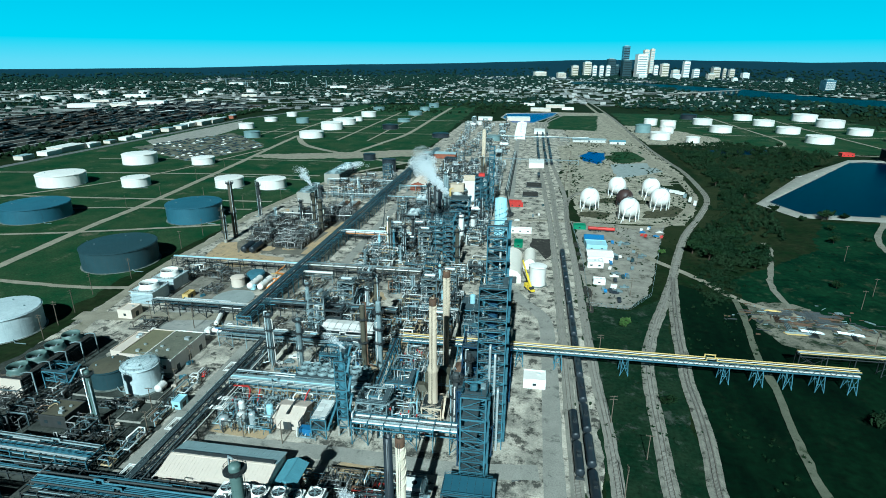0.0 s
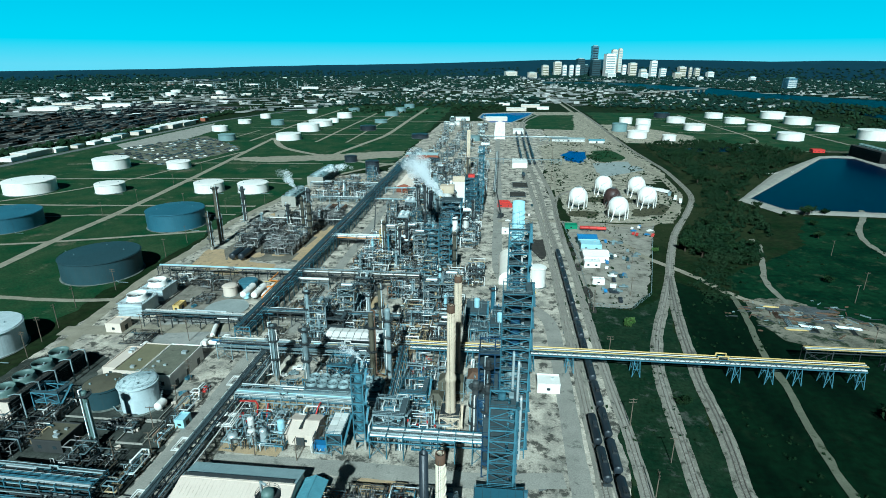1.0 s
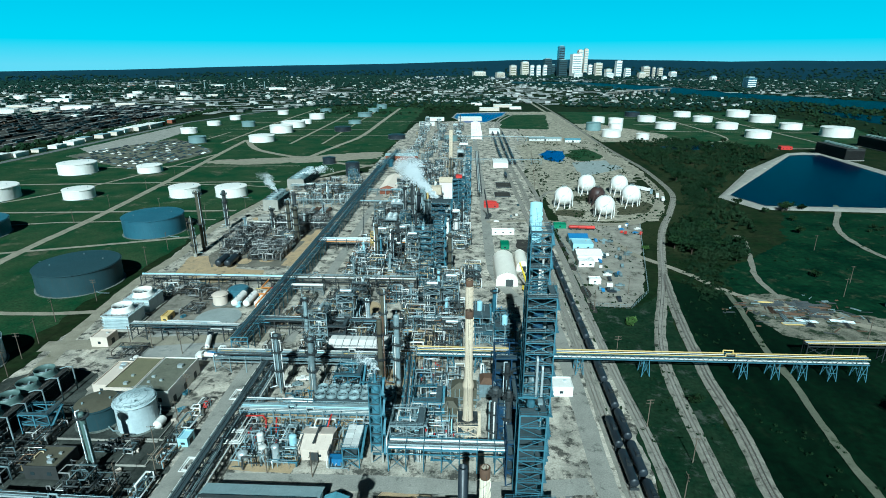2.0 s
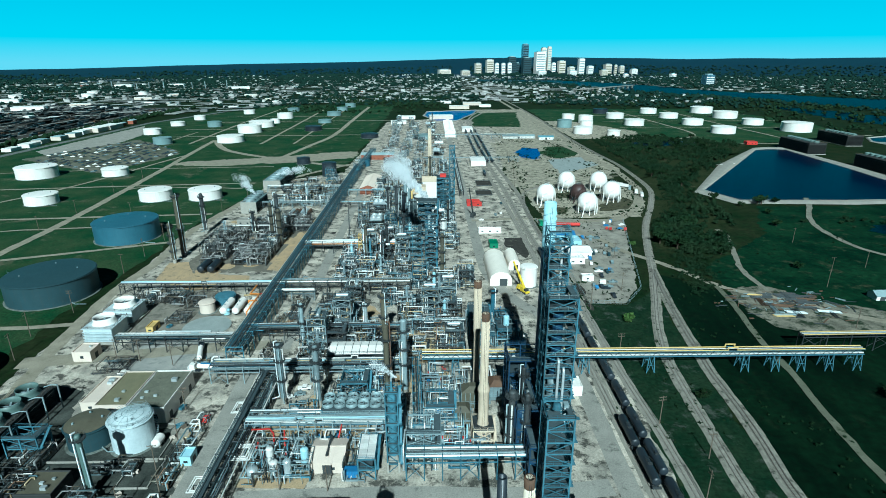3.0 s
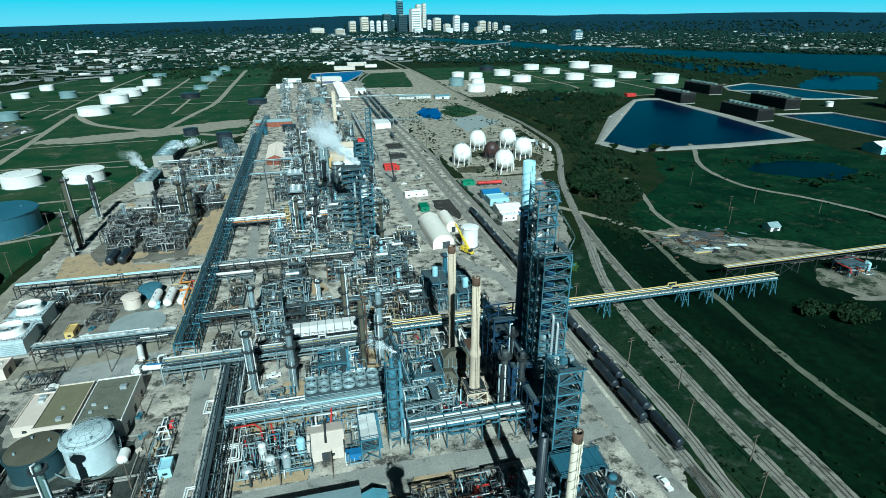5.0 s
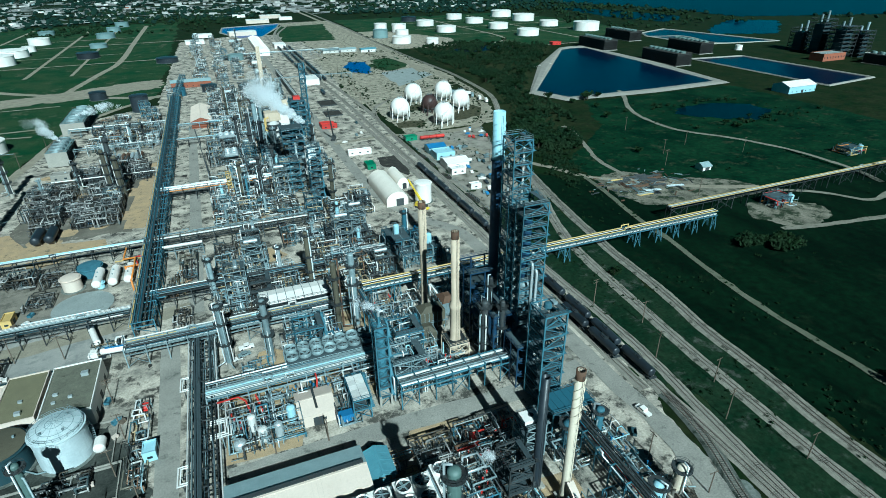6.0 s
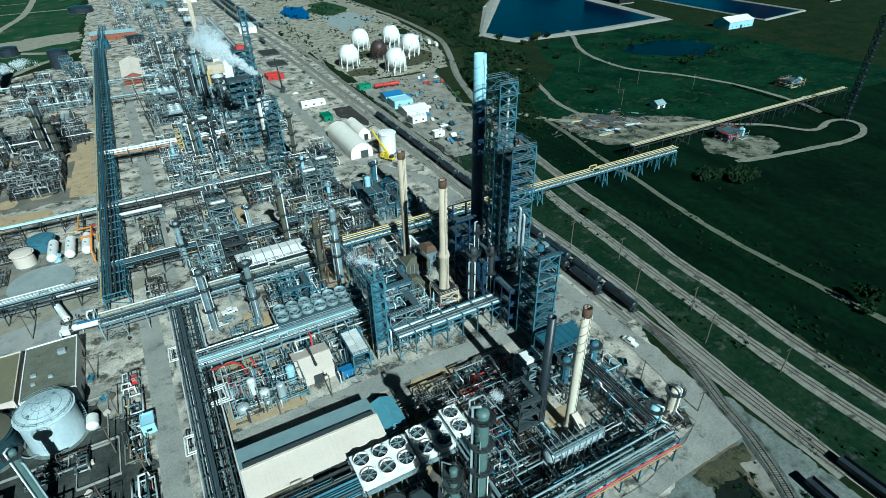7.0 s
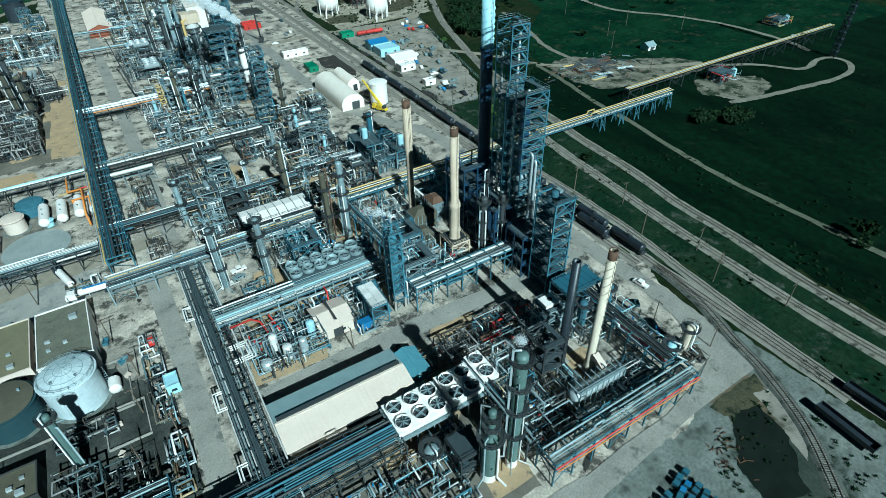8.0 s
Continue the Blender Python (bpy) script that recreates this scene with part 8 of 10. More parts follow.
def fill(x0, y0, x1, y1, seed, cell=10.5, mix=(0.32, 0.34, 0.11, 0.05, 0.07, 0.08, 0.03), skip=(), pipes=None):
    """Sets plant equipment over a block, cell by cell."""
    r = random.Random(seed)
    nx, ny = max(1, int((x1 - x0) / cell)), max(1, int((y1 - y0) / cell))
    for i in range(nx):
        for j in range(ny):
            x = x0 + (x1 - x0) * (i + 0.5) / nx
            y = y0 + (y1 - y0) * (j + 0.5) / ny
            if any(a < x < c and b < y < d for a, b, c, d in skip):
                continue
            t, turn, u = r.random(), r.choice((0, 90, 180, 270)), 0.0
            if y < 480 and r.random() < 0.24:
                continue
            jx, jy = (r.uniform(-0.8, 0.8) * max(1, (cell - 10) * 0.6) for _ in "xy")
            for kind, share, off in ((PROTO, mix[0], 4), (pipes or PIPEMODS, mix[1], 5), (EXCH, mix[2], 0), (PUMPS, mix[3], 0), (VESS, mix[4], 0), (COLS, mix[5], 0), (COOL, mix[6], 5)):
                u += share
                if t < u:
                    place(r.choice(kind), x + jx, y + jy, turn, off, off)
                    if kind is not COOL and kind is not (pipes or PIPEMODS):
                        place(r.choice(pipes or PIPEMODS), x - jx * min(2, 12 / cell), y - jy * min(2, 12 / cell), turn + 90, 5, 5)
                    break
            if y < 480 and r.random() < (0.36 if pipes is None else 0.12):
                place(r.choice(SLIM), x + r.uniform(-4, 4), y + r.uniform(-4, 4), turn)


fill(-106, 248, -34, 290, 1, 10.0, skip=((-82, 258, -62, 284), (-106, 248, -98, 290)))
fill(-106, 302, -50, 361, 2, 9.6, skip=((-112, 302, -104, 340),))
fill(-48, 302, -22, 346, 3, 11.0, (0.2, 0.3, 0.15, 0.15, 0.1, 0.05, 0.0), skip=((-48, 320, -22, 335),))
fill(-106, 371, -30, 420, 4, 9.8, skip=((-104, 380, -92, 420),))
fill(-106, 420, -30, 475, 14, 9.8, pipes=PIPEMODS + PIPEDARK)
fill(-104, 486, -30, 560, 5, 10.5)
fill(-104, 575, -28, 690, 6, 15)
fill(-120, 740, -28, 880, 7, 19, (0.25, 0.4, 0.1, 0.05, 0.1, 0.05, 0.05))
fill(-128, 895, -34, 1120, 17, 24, (0.25, 0.4, 0.1, 0.05, 0.1, 0.05, 0.05))
fill(-150, 642, -120, 700, 18, 20, (0.2, 0.4, 0.1, 0.05, 0.15, 0.05, 0.05))
shed("brick_shed", -140, 721, -98, 734, 6, 8, BRICK, GREYROOF, "long brick shed with grey roof", "x", None, 0, 2)
storage_tank(-130, 679, 6, 8, BLUEGREY, "small blue-grey tank beside a brick shed", "plant tanks", stair=False)
shed("rail_shed", -27, 925, -10, 1100, 8, 11, WHITE, WHITE, "very long white train shed beside the railway", "y", None, 0, 2)
fill(-204, 343, -155, 404, 8, 9.2, (0.04, 0.72, 0.14, 0.05, 0.03, 0.0, 0.0), pipes=PIPEDARK)
fill(-184, 414, -143, 446, 9, 10.5, (0.16, 0.36, 0.2, 0.1, 0.1, 0.03, 0.0), pipes=PIPEDARK)
fill(-190, 488, -140, 545, 10, 12, (0.2, 0.4, 0.15, 0.1, 0.1, 0.02, 0.03))
fill(-62, 226, -34, 242, 11, 9.0)
fill(-190, 548, -140, 600, 12, 19)
fill(-104, 226, -64, 240, 13, 9.0)

# pipe tangles of the far units, too many to count
for label, role in (("far tangles of process pipes among the units", "pipe"), ("far steel supports under process pipes", "support")):
    for dark in (0, 1):
        g = Geo()
        mat = None
        for ob, m in FARPIPES:
            if (ob in PIPELITE[4:]) != bool(dark):
                continue
            for ch in ob.children:
                if ch.name.split(".")[0] == role:
                    mat = ch.data.materials[0]
                    g.add([m @ v.co for v in ch.data.vertices], [tuple(p.vertices) for p in ch.data.polygons], role == "pipe")
        if mat:
            bulk("far_pipework", mat, g.v, g.f, label, "pipework", role == "pipe")

# ---- reactor area ----
frame_tower("reactor_structure", -52, 327, -45.4, 334, 34, 10, TEAL, "tall blue steel structure with stairs", 0.3, 0.1, 31, beam=0.28, railmat=STEEL)
frame_tower("reactor_structure", -66, 348, -55, 360, 20, 5, TEAL, "blue steel structure with stairs", 0.3, 0.2, 34, beam=0.28, railmat=STEEL)
frame_tower("reactor_structure", -58, 398, -44, 412, 26, 6, TEAL, "blue steel structure with stairs", 0.3, 0.2, 35, beam=0.28, railmat=STEEL)
for kk, (x, y, z0, z1, r) in enumerate(((-48.7, 330.5, 6, 26, 1.9), (-60, 354, 4, 16, 2.4), (-51, 405, 5, 22, 2.8))):
    ob = thing("tower_vessel", x, y, 0, 0, "dark vertical vessel held inside a steel structure", "vessel")
    part("shell", Geo().cyl((0, 0, z0), (0, 0, z1), r, n=16, caps=False).head((0, 0, z1), (0, 0, 1), r, r * 0.6, 16).head((0, 0, z0), (0, 0, -1), r, r * 0.6, 16), (DARKSTEEL, STEEL, NAVY)[kk], ob)
    part("support", Geo().box(0, 0, 0, r * 0.7, r * 0.7, z0), STEEL, ob)
frame_tower("reactor_structure", -44, 445, -34, 458, 34, 10, TEAL, "tall blue steel structure with red top deck", 0.45, 0.6, 32)
frame_tower("hoist_tower", -33.5, 457, -30, 461, 58, 16, TEAL, "slender blue steel hoist tower", 0.3, 0.2, 33, rails=False)
ob = thing("red_deck_housing", -42, 448, 34.15, 0, "red housing on a tower deck", "housing")
part("body", Geo().box(3, 3, 0, 5, 5, 2.2), RED, ob)
ob = thing("reactor", -58.5, 446, 0, 0, "large banded reactor vessel with buff top house", "reactor")
part("shell", Geo().cyl((0, 0, 6), (0, 0, 22), 4.4, n=24, caps=False).cyl((0, 0, 0), (0, 0, 6), 2.4, 4.4, 24), PIPEWHITE, ob)
for z in (9, 13.5, 18):
    part("band", Geo().ring((0, 0, z), 4.35, 5.5, 1.1, 24), DARKSTEEL, ob)
part("top_house", Geo().box(0, 0, 22, 11, 9, 6).box(-4, -4.6, 23, 1.5, 0.3, 2).box(4, -4.6, 23, 1.5, 0.3, 2), TANSTACK, ob)
part("yellow_pipe", Geo().tube([(-5.6, -4, 0.3), (-5.6, -4, 24), (-3, -4, 25)], 0.9, 10), YELLOW, ob)
part("flue_pipe", Geo().tube([(-8, -3, 0.3), (-8, -3, 34)], 1.0, 12), PIPEGREY, ob)
for kk, (x, y, h, rr, m) in enumerate(((-46, 372, 22, 1.9, WHITE), (-70, 424, 28, 2.0, BLACK), (-62, 418, 24, 2.4, PIPEGREY), (-76, 440, 30, 1.6, DARKSTEEL), (-52, 430, 20, 2.2, WHITE), (-40, 392, 16, 2.0, PIPEWHITE), (-70, 455, 36, 1.5, STEEL), (-84, 452, 26, 1.3, DARKSTEEL))):
    column(x, y, h, rr, m, "large process vessel near the reactor", (0.5, 0.95), None, 3, 130 + kk)
stack(-50.5, 600, 54, [(2.6, 0.8), (2.5, 16), (2.0, 20), (1.9, 54)], TANSTACK, "tall far buff chimney stack", 0.0, None, 3)
shed("stack_house", -56, 470, -44, 482, 26, 29, WHITE, TANSTACK, "house with buff gable roof on a tall structure", "x")
shed("brick_building", -118, 532, -102, 590, 6, 9, BRICK, BUFF, "brick building with buff pitched roof", "y", None, 0, 2)
flat_building("yellow_lattice", -97, 356, -94, 360, 0.4, LINER, LINER, "concrete footing of a yellow crane mast", "footing", 0)
frame_tower("crane_mast", -96.6, 356.4, -94.2, 359.4, 16, 7, YELLOW, "yellow steel mast structure", 0.25, 0.1, 41, rails=False)


def mobile_crane(x, y, turn, boom, lift, mat, label, arm=None, k=1.0):
    ob = thing("mobile_crane", x, y, 0, turn, label, "crane")
    part("chassis", Geo().box(0, 0, 0.8, 9, 2.6, 0.9), mat, ob)
    for s in (-3.4, -1.9, 1.9, 3.4):
        for t in (-1.2, 1.2):
            part("wheel", Geo().cyl((s, t - 0.25, 0.65), (s, t + 0.25, 0.65), 0.65, n=14), BLACK, ob)
    part("cab", Geo().box(3.2, 0, 1.7, 2.2, 2.4, 1.6).box(-0.6, 0.9, 1.7, 2.4, 1.2, 1.8), mat, ob)
    d = Vector((math.cos(lift), 0, math.sin(lift)))
    part("boom", Geo().beam(Vector((-1, -0.3, 2.4)), Vector((-1, -0.3, 2.4)) + d * boom * 0.5, 1.0 * k, 1.1 * k).beam(Vector((-1, -0.3, 2.4)) + d * boom * 0.45, Vector((-1, -0.3, 2.4)) + d * boom, 0.65 * k, 0.75 * k), arm or mat, ob)
    tip = Vector((-1, -0.3, 2.4)) + d * boom
    part("hook_line", Geo().beam(tip, tip - Vector((0, 0, boom * 0.4)), 0.07).box(tip.x, tip.y, tip.z - boom * 0.4 - 0.6, 0.4, 0.4, 0.7), DARKSTEEL, ob)
    part("counterweight", Geo().box(-2.8, 0, 1.8, 1.4, 2.4, 1.3), DARKSTEEL, ob)
    return ob


mobile_crane(3.5, 297, 118, 17, radians(48), CRANEYELLOW, "yellow mobile crane with raised boom")
mobile_crane(-106, 378, 98, 44, radians(38), RED, "red mobile crane with long dark lowered boom", DARKSTEEL, 0.7)
mobile_crane(-14, 452, 250, 28, radians(62), DARKSTEEL, "dark mobile crane with raised boom")

# ---- more pipework in the near blocks ----
for x, y, w, d, z, n in ((-186, 124, 8, 12, 7.6, 16), (-206, 118, 10, 14, 6, 16), (-212, 136, 10, 14, 6, 14), (-178, 146, 8, 9, 5, 12), (-123, 226, 5, 12, 3, 8), (-150, 218, 8, 6, 2.6, 6), (-192, 284, 10, 10, 5, 12), (-208, 282, 10, 12, 5, 12), (-180, 262, 8, 10, 2.6, 8), (-122, 262, 6, 24, 2.6, 10), (-96, 226, 12, 12, 7.6, 18), (-106, 258, 8, 16, 5, 12), (-106, 276, 8, 12, 6, 12), (-60, 262, 10, 14, 7.6, 18), (-48, 262, 12, 12, 6, 16), (-60, 226, 12, 12, 6, 16), (-46, 222, 12, 12, 5, 14), (-46, 236, 12, 10, 6.2, 14), (-104, 214, 10, 8, 6, 12), (-70, 128, 10, 6, 3, 8), (-58, 128, 10, 8, 4, 12), (-26, 92, 10, 6, 3, 10), (-46, 100, 6, 10, 5, 12), (-58, 104, 6, 6, 7.6, 10), (-4, 90, 7, 8, 3, 8)):
    k += 1
    pipework(x, y, x + w, y + d, 100 + k, n * 2, z, lean=PIPEMIXDARK if k % 2 else PIPEMIX)
for x0, y0, x1, y1, h, lv in ((-186, 124, -178, 132, 12, 3), (-208, 120, -200, 128, 10, 2), (-56, 264, -48, 272, 12, 3), (-94, 228, -86, 236, 12, 3), (-44, 264, -36, 272, 9, 2)):
    frame_tower("steel_structure", x0, y0, x1, y1, h, lv, DARKSTEEL, "dark weathered steel structure among pipes", 0.3, 0.1, int(h * 7 + x0), lean=True)

ob = thing("orange_line", -140.5, 262, 0, 0, "orange and red manifold pipes beside the long rack", "pipework")
part("pipe", Geo().tube([(0, 0, 1), (0, 0, 6), (0, 22, 6), (-5, 22, 6), (-5, 34, 6)], 0.4, 8), ORANGE, ob)
part("pipe", Geo().tube([(-4, 16, 1), (-4, 16, 5), (2, 16, 5), (2, 10, 5), (2, 10, 1)], 0.4, 8), ORANGE, ob)
part("pipe", Geo().tube([(-1, 27, 0.5), (-1, 27, 4), (4, 27, 4), (4, 27, 0.5)], 0.35, 8), RED, ob)
part("pipe", Geo().tube([(-9, 24, 4.5), (3, 24, 4.5), (3, 30, 4.5)], 0.3, 8), YELLOW, ob)
part("support", Geo().box(-4, 20, 0, 0.3, 0.3, 5.5).box(1, 14, 0, 0.3, 0.3, 4.6).box(0, 6, 0, 0.3, 0.3, 5.5), DARKSTEEL, ob)

# ---- vegetation ----
LEAFMASS = material("tree_mass", (0.0065, 0.022, 0.010), (0.022, 0.036, 0.016), 0.9, scale=0.03, fine=0.35, bump=0.7, depth=0.6, vary=0.0)
BUSHLEAF = material("bright_leaves", (0.045, 0.10, 0.018), (0.075, 0.12, 0.03), 0.7, scale=0.4, fine=3, bump=0.4, depth=0.1, vary=0.2)
SCRUBLEAF = material("scrub_leaves", (0.007, 0.021, 0.0085), (0.019, 0.033, 0.014), 0.9, scale=0.05, fine=0.8, bump=0.5, depth=0.2, vary=0.0)
_b = bmesh.new()
bmesh.ops.create_icosphere(_b, subdivisions=1, radius=1.0)
ICO_V = np.array([v.co[:] for v in _b.verts])
ICO_F = np.array([[v.index for v in f.verts] for f in _b.faces])
_b.free()


def clumps(name, spots, label, category="trees", mat=None, seed=1, per=1):
    """Many leafy clumps of uneven outline: (x, y, radius, height)."""
    r = np.random.RandomState(seed)
    vs, fs = [], []
    n = len(ICO_V)
    k = 0
    for x, y, rad, h in spots:
        for c in range(per):
            j = 0.75 + 0.5 * r.rand(n, 1)
            o = r.uniform(-0.6, 0.6, 3) * (per > 1)
            v = ICO_V * j * np.array([rad, rad, h * 0.55]) * (0.6 if per > 1 else 1) + np.array([x + o[0] * rad, y + o[1] * rad, h * 0.5 + o[2] * h * 0.4])
            v[:, 2] = np.maximum(v[:, 2], 0) + land_height(x + 50, y) - 0.2
            vs.append(v)
            fs.append(ICO_F + k * n)
            k += 1
    v = np.concatenate(vs)
    f = np.concatenate(fs)
    return bulk(name, mat or LEAFMASS, v.tolist(), f.tolist(), label, category, smooth=False)


def brush(name, spots, label, category, mat, seed, flecks=44, size=0.34):
    """Bushes of many leaf sprays round a leafy heart: (x, y, radius, height)."""
    r = np.random.RandomState(seed)
    at = np.array(spots)
    n = len(at)
    scale = np.stack([at[:, 2], at[:, 2], at[:, 3] * 0.55], 1)
    mid = np.stack([at[:, 0], at[:, 1], at[:, 3] * 0.45], 1)
    heart = mid[:, None, :] + ICO_V[None] * scale[:, None, :] * 0.66 * r.uniform(0.7, 1.25, (n, len(ICO_V), 1))
    d = r.normal(0, 1, (n, flecks, 3))
    d[..., 2] = np.abs(d[..., 2]) - 0.35
    d = d / np.linalg.norm(d, axis=2, keepdims=True) * r.uniform(0.62, 1.15, (n, flecks, 1))
    spray = (mid[:, None, :] + d * scale[:, None, :]).reshape(-1, 1, 3)
    spray = spray + r.normal(0, 1, (n * flecks, 3, 3)) * (size * np.repeat(at[:, 2] ** 0.6, flecks))[:, None, None]
    v = np.concatenate([heart.reshape(-1, 3), spray.reshape(-1, 3)])
    v[:, 2] = np.maximum(v[:, 2], -0.2)
    f = (ICO_F[None] + (np.arange(n) * len(ICO_V))[:, None, None]).reshape(-1, 3)
    f = np.concatenate([f, np.arange(3 * n * flecks).reshape(-1, 3) + n * len(ICO_V)])
    return bulk(name, mat, v.tolist(), f.tolist(), label, category, smooth=False)


def in_poly(x, y, pts):
    c = False
    for (x1, y1), (x2, y2) in zip(pts, pts[1:] + pts[:1]):
        if (y1 > y) != (y2 > y) and x < (x2 - x1) * (y - y1) / (y2 - y1) + x1:
            c = not c
    return c


rt = random.Random(21)
RIVER = [(600, 2600), (740, 2100), (960, 1690), (1080, 1345), (1070, 1050), (1500, 900), (1900, 1250), (1500, 1500), (1230, 1800), (1000, 2200), (900, 2700), (600, 3200), (200, 3300), (200, 3050), (480, 2950)]
spots = []
while len(spots) < 17500:
    d = 1550 + 2900 * rt.random() ** 0.8
    a = radians(rt.uniform(-54, 62))
    x, y = d * math.sin(a), d * math.cos(a)
    dens = 0.45 + 0.9 * noise.noise(Vector((x * 0.002, y * 0.0016, 3)))
    if x < -500 and d < 2700:
        dens -= 0.35
    if rt.random() < dens and not in_poly(x, y, RIVER) and not (100 < x < 240):
        s = rt.uniform(2.4, 5.6) * (1 + d / 5000)
        spots.append((x, y, s, s * rt.uniform(0.9, 1.3)))
clumps("far_woods", spots, "dark green woods and street trees across the plain", mat=HAZEWOOD, seed=2)
spots = []
while len(spots) < 700:
    x, y = rt.uniform(-420, 30), rt.uniform(1330, 2000)
    if rt.random() < 0.5 + noise.noise(Vector((x * 0.006, y * 0.006, 1))) and not (-90 < x < 100 and y < 1440):
        s = rt.uniform(2.6, 5.5)
        spots.append((x, y, s, s * rt.uniform(1.1, 1.7)))
for k in range(240):
    a = rt.random()
    x, y = -700 + rt.uniform(-14, 14) + 30 * a, 600 + 900 * a + rt.uniform(-40, 40)
    s = rt.uniform(3, 6)
    spots.append((x, y, s, s * 1.5))
for k in range(180):
    x, y = rt.uniform(640, 1040), rt.uniform(940, 1500)
    s = rt.uniform(3, 7)
    if not in_poly(x, y, RIVER) and not (540 < x < 880 and y < 920):
        spots.append((x, y, s, s * 1.4))
for k in range(420):
    x, y = rt.uniform(230, 1000), rt.uniform(1380, 2000)
    s = rt.uniform(4, 8)
    if not in_poly(x, y, RIVER) and rt.random() < 0.4 + noise.noise(Vector((x * 0.01, y * 0.01, 4))):
        spots.append((x, y, s, s * 1.4))
clumps("grove", spots, "dark green groves beyond the tank farms", seed=3, per=3)

WOOD = [(200, 640), (196, 760), (205, 900), (300, 940), (415, 860), (405, 800), (300, 660), (222, 560), (212, 500), (190, 420), (165, 410), (178, 520)]
SOUTHWOOD = [(110, 379), (121, 358), (141, 346), (164, 372), (167, 430), (158, 458), (130, 432)]
BASIN = [(205, 540), (420, 835), (460, 835), (445, 480), (215, 475)]
spots = []
for k in range(13000):
    x, y = rt.uniform(110, 430), rt.uniform(340, 950)
    thick = 0.55 + 0.9 * noise.noise(Vector((x * 0.025, y * 0.018, 6)))
    if in_poly(x, y, SOUTHWOOD) and rt.random() < 1.2 * thick + 0.35 or in_poly(x, y, WOOD) and not in_poly(x, y, BASIN) and rt.random() < thick:
        s = rt.uniform(0.9, 2.4) * (1.25 if y < 470 else 1.0)
        spots.append((x, y, s, s * rt.uniform(1.3, 2.5)))
for k in range(900):
    t = rt.random()
    x, y = 96 + 104 * t + rt.gauss(10, 6), 300 + 300 * t + rt.gauss(0, 6)
    s = rt.uniform(0.4, 1.4)
    spots.append((x, y, s, s * 1.5))
for k in range(60):
    x, y = 336 + rt.gauss(0, 40), rt.choice((430, 362)) + rt.gauss(0, 4)
    s = rt.uniform(0.8, 2.4)
    spots.append((x, y, s, s * 1.3))
for cx, cy, w, k in ((136.5, 193, 3.6, 16), (149, 185, 4.2, 26), (154, 183, 2.6, 8)):
    for j in range(k):
        s = rt.uniform(1.3, 2.6)
        spots.append((cx + rt.gauss(0, w), cy + rt.gauss(0, w * 0.7), s, s * rt.uniform(1.6, 2.4)))
brush("thicket", spots, "dense dark thicket along railway and basin", "trees", LEAFMASS, 4)
spots = []
for k in range(2200):
    x, y = rt.uniform(36, 172), rt.uniform(445, 900)
    if noise.noise(Vector((x * 0.05, y * 0.02, 12))) > 0.08:
        s = rt.uniform(0.4, 1.3)
        spots.append((x, y, s, s * rt.uniform(0.8, 1.5)))
brush("scrub", spots, "low brown-green scrub on waste ground", "weeds", SCRUBLEAF, 6, 16)
spots = []
for k in range(1500):
    x, y = rt.uniform(31.5, 110), rt.uniform(30, 450)
    if noise.noise(Vector((x * 0.05, y * 0.03, 2))) > 0.1:
        s = rt.uniform(0.25, 0.7)
        spots.append((x, y, s, s * 1.3))
for k in range(900):
    x, y = rt.uniform(100, 400), rt.uniform(60, 480)
    if noise.noise(Vector((x * 0.03, y * 0.03, 8))) > 0.15 and not (118 < x < 200 and 200 < y < 310):
        s = rt.uniform(0.3, 0.9)
        spots.append((x, y, s, s * 1.2))
for k in range(500):
    x, y = rt.uniform(-30, 40), rt.uniform(30, 74)
    if noise.noise(Vector((x * 0.08, y * 0.08, 5))) > 0.05:
        s = rt.uniform(0.2, 0.6)
        spots.append((x, y, s, s * 1.2))
brush("weeds", spots, "rough weeds and low bushes in grass", "weeds", SCRUBLEAF, 5, 12)


def tree_mesh(seed, h, spread, leaf):
    """Trunk with limbs, and a crown of many small leaf clumps with gaps."""
    r = random.Random(seed)
    trunk = Geo().cyl((0, 0, 0), (0.15, 0.1, h * 0.45), 0.05 * h, 0.03 * h, 8, False)
    crown = Geo()
    for k in range(7):
        a = 2 * math.pi * k / 7 + r.uniform(-0.3, 0.3)
        l = r.uniform(0.5, 0.95)
        tip = Vector((spread * l * math.cos(a), spread * l * math.sin(a), h * r.uniform(0.5, 0.88)))
        trunk.cyl((0.1, 0.08, h * r.uniform(0.22, 0.42)), tip, 0.018 * h, 0.006 * h, 5, False)
        for c in range(46):
            o = Vector((r.gauss(0, 0.3), r.gauss(0, 0.3), r.gauss(0, 0.2))) * spread * 0.62
            p = tip * r.uniform(0.82, 1.05) + o
            if p.z < h * 0.16:
                continue
            s = leaf * r.uniform(0.5, 1.2)
            d = Vector((r.gauss(0, 1), r.gauss(0, 1), r.gauss(0.6, 0.7))).normalized()
            u = d.orthogonal().normalized() * s
            w = d.cross(u)
            crown.add([p + u, p + w, p - u + d * s * 0.3, p - w], [(0, 1, 2), (0, 2, 3)])
    return trunk, crown


TREES = []
for s, (h, sp, lf, m) in enumerate(((7, 3.4, 0.55, LEAF), (5, 2.8, 0.5, LEAF), (3.6, 2.6, 0.42, LEAF), (3.0, 2.2, 0.4, BUSHLEAF), (9, 4.2, 0.65, LEAF))):
    trunk, crown = tree_mesh(s + 3, h, sp, lf)
    TREES.append((trunk.mesh("trunk", BARK), crown.mesh("crown", m), m))


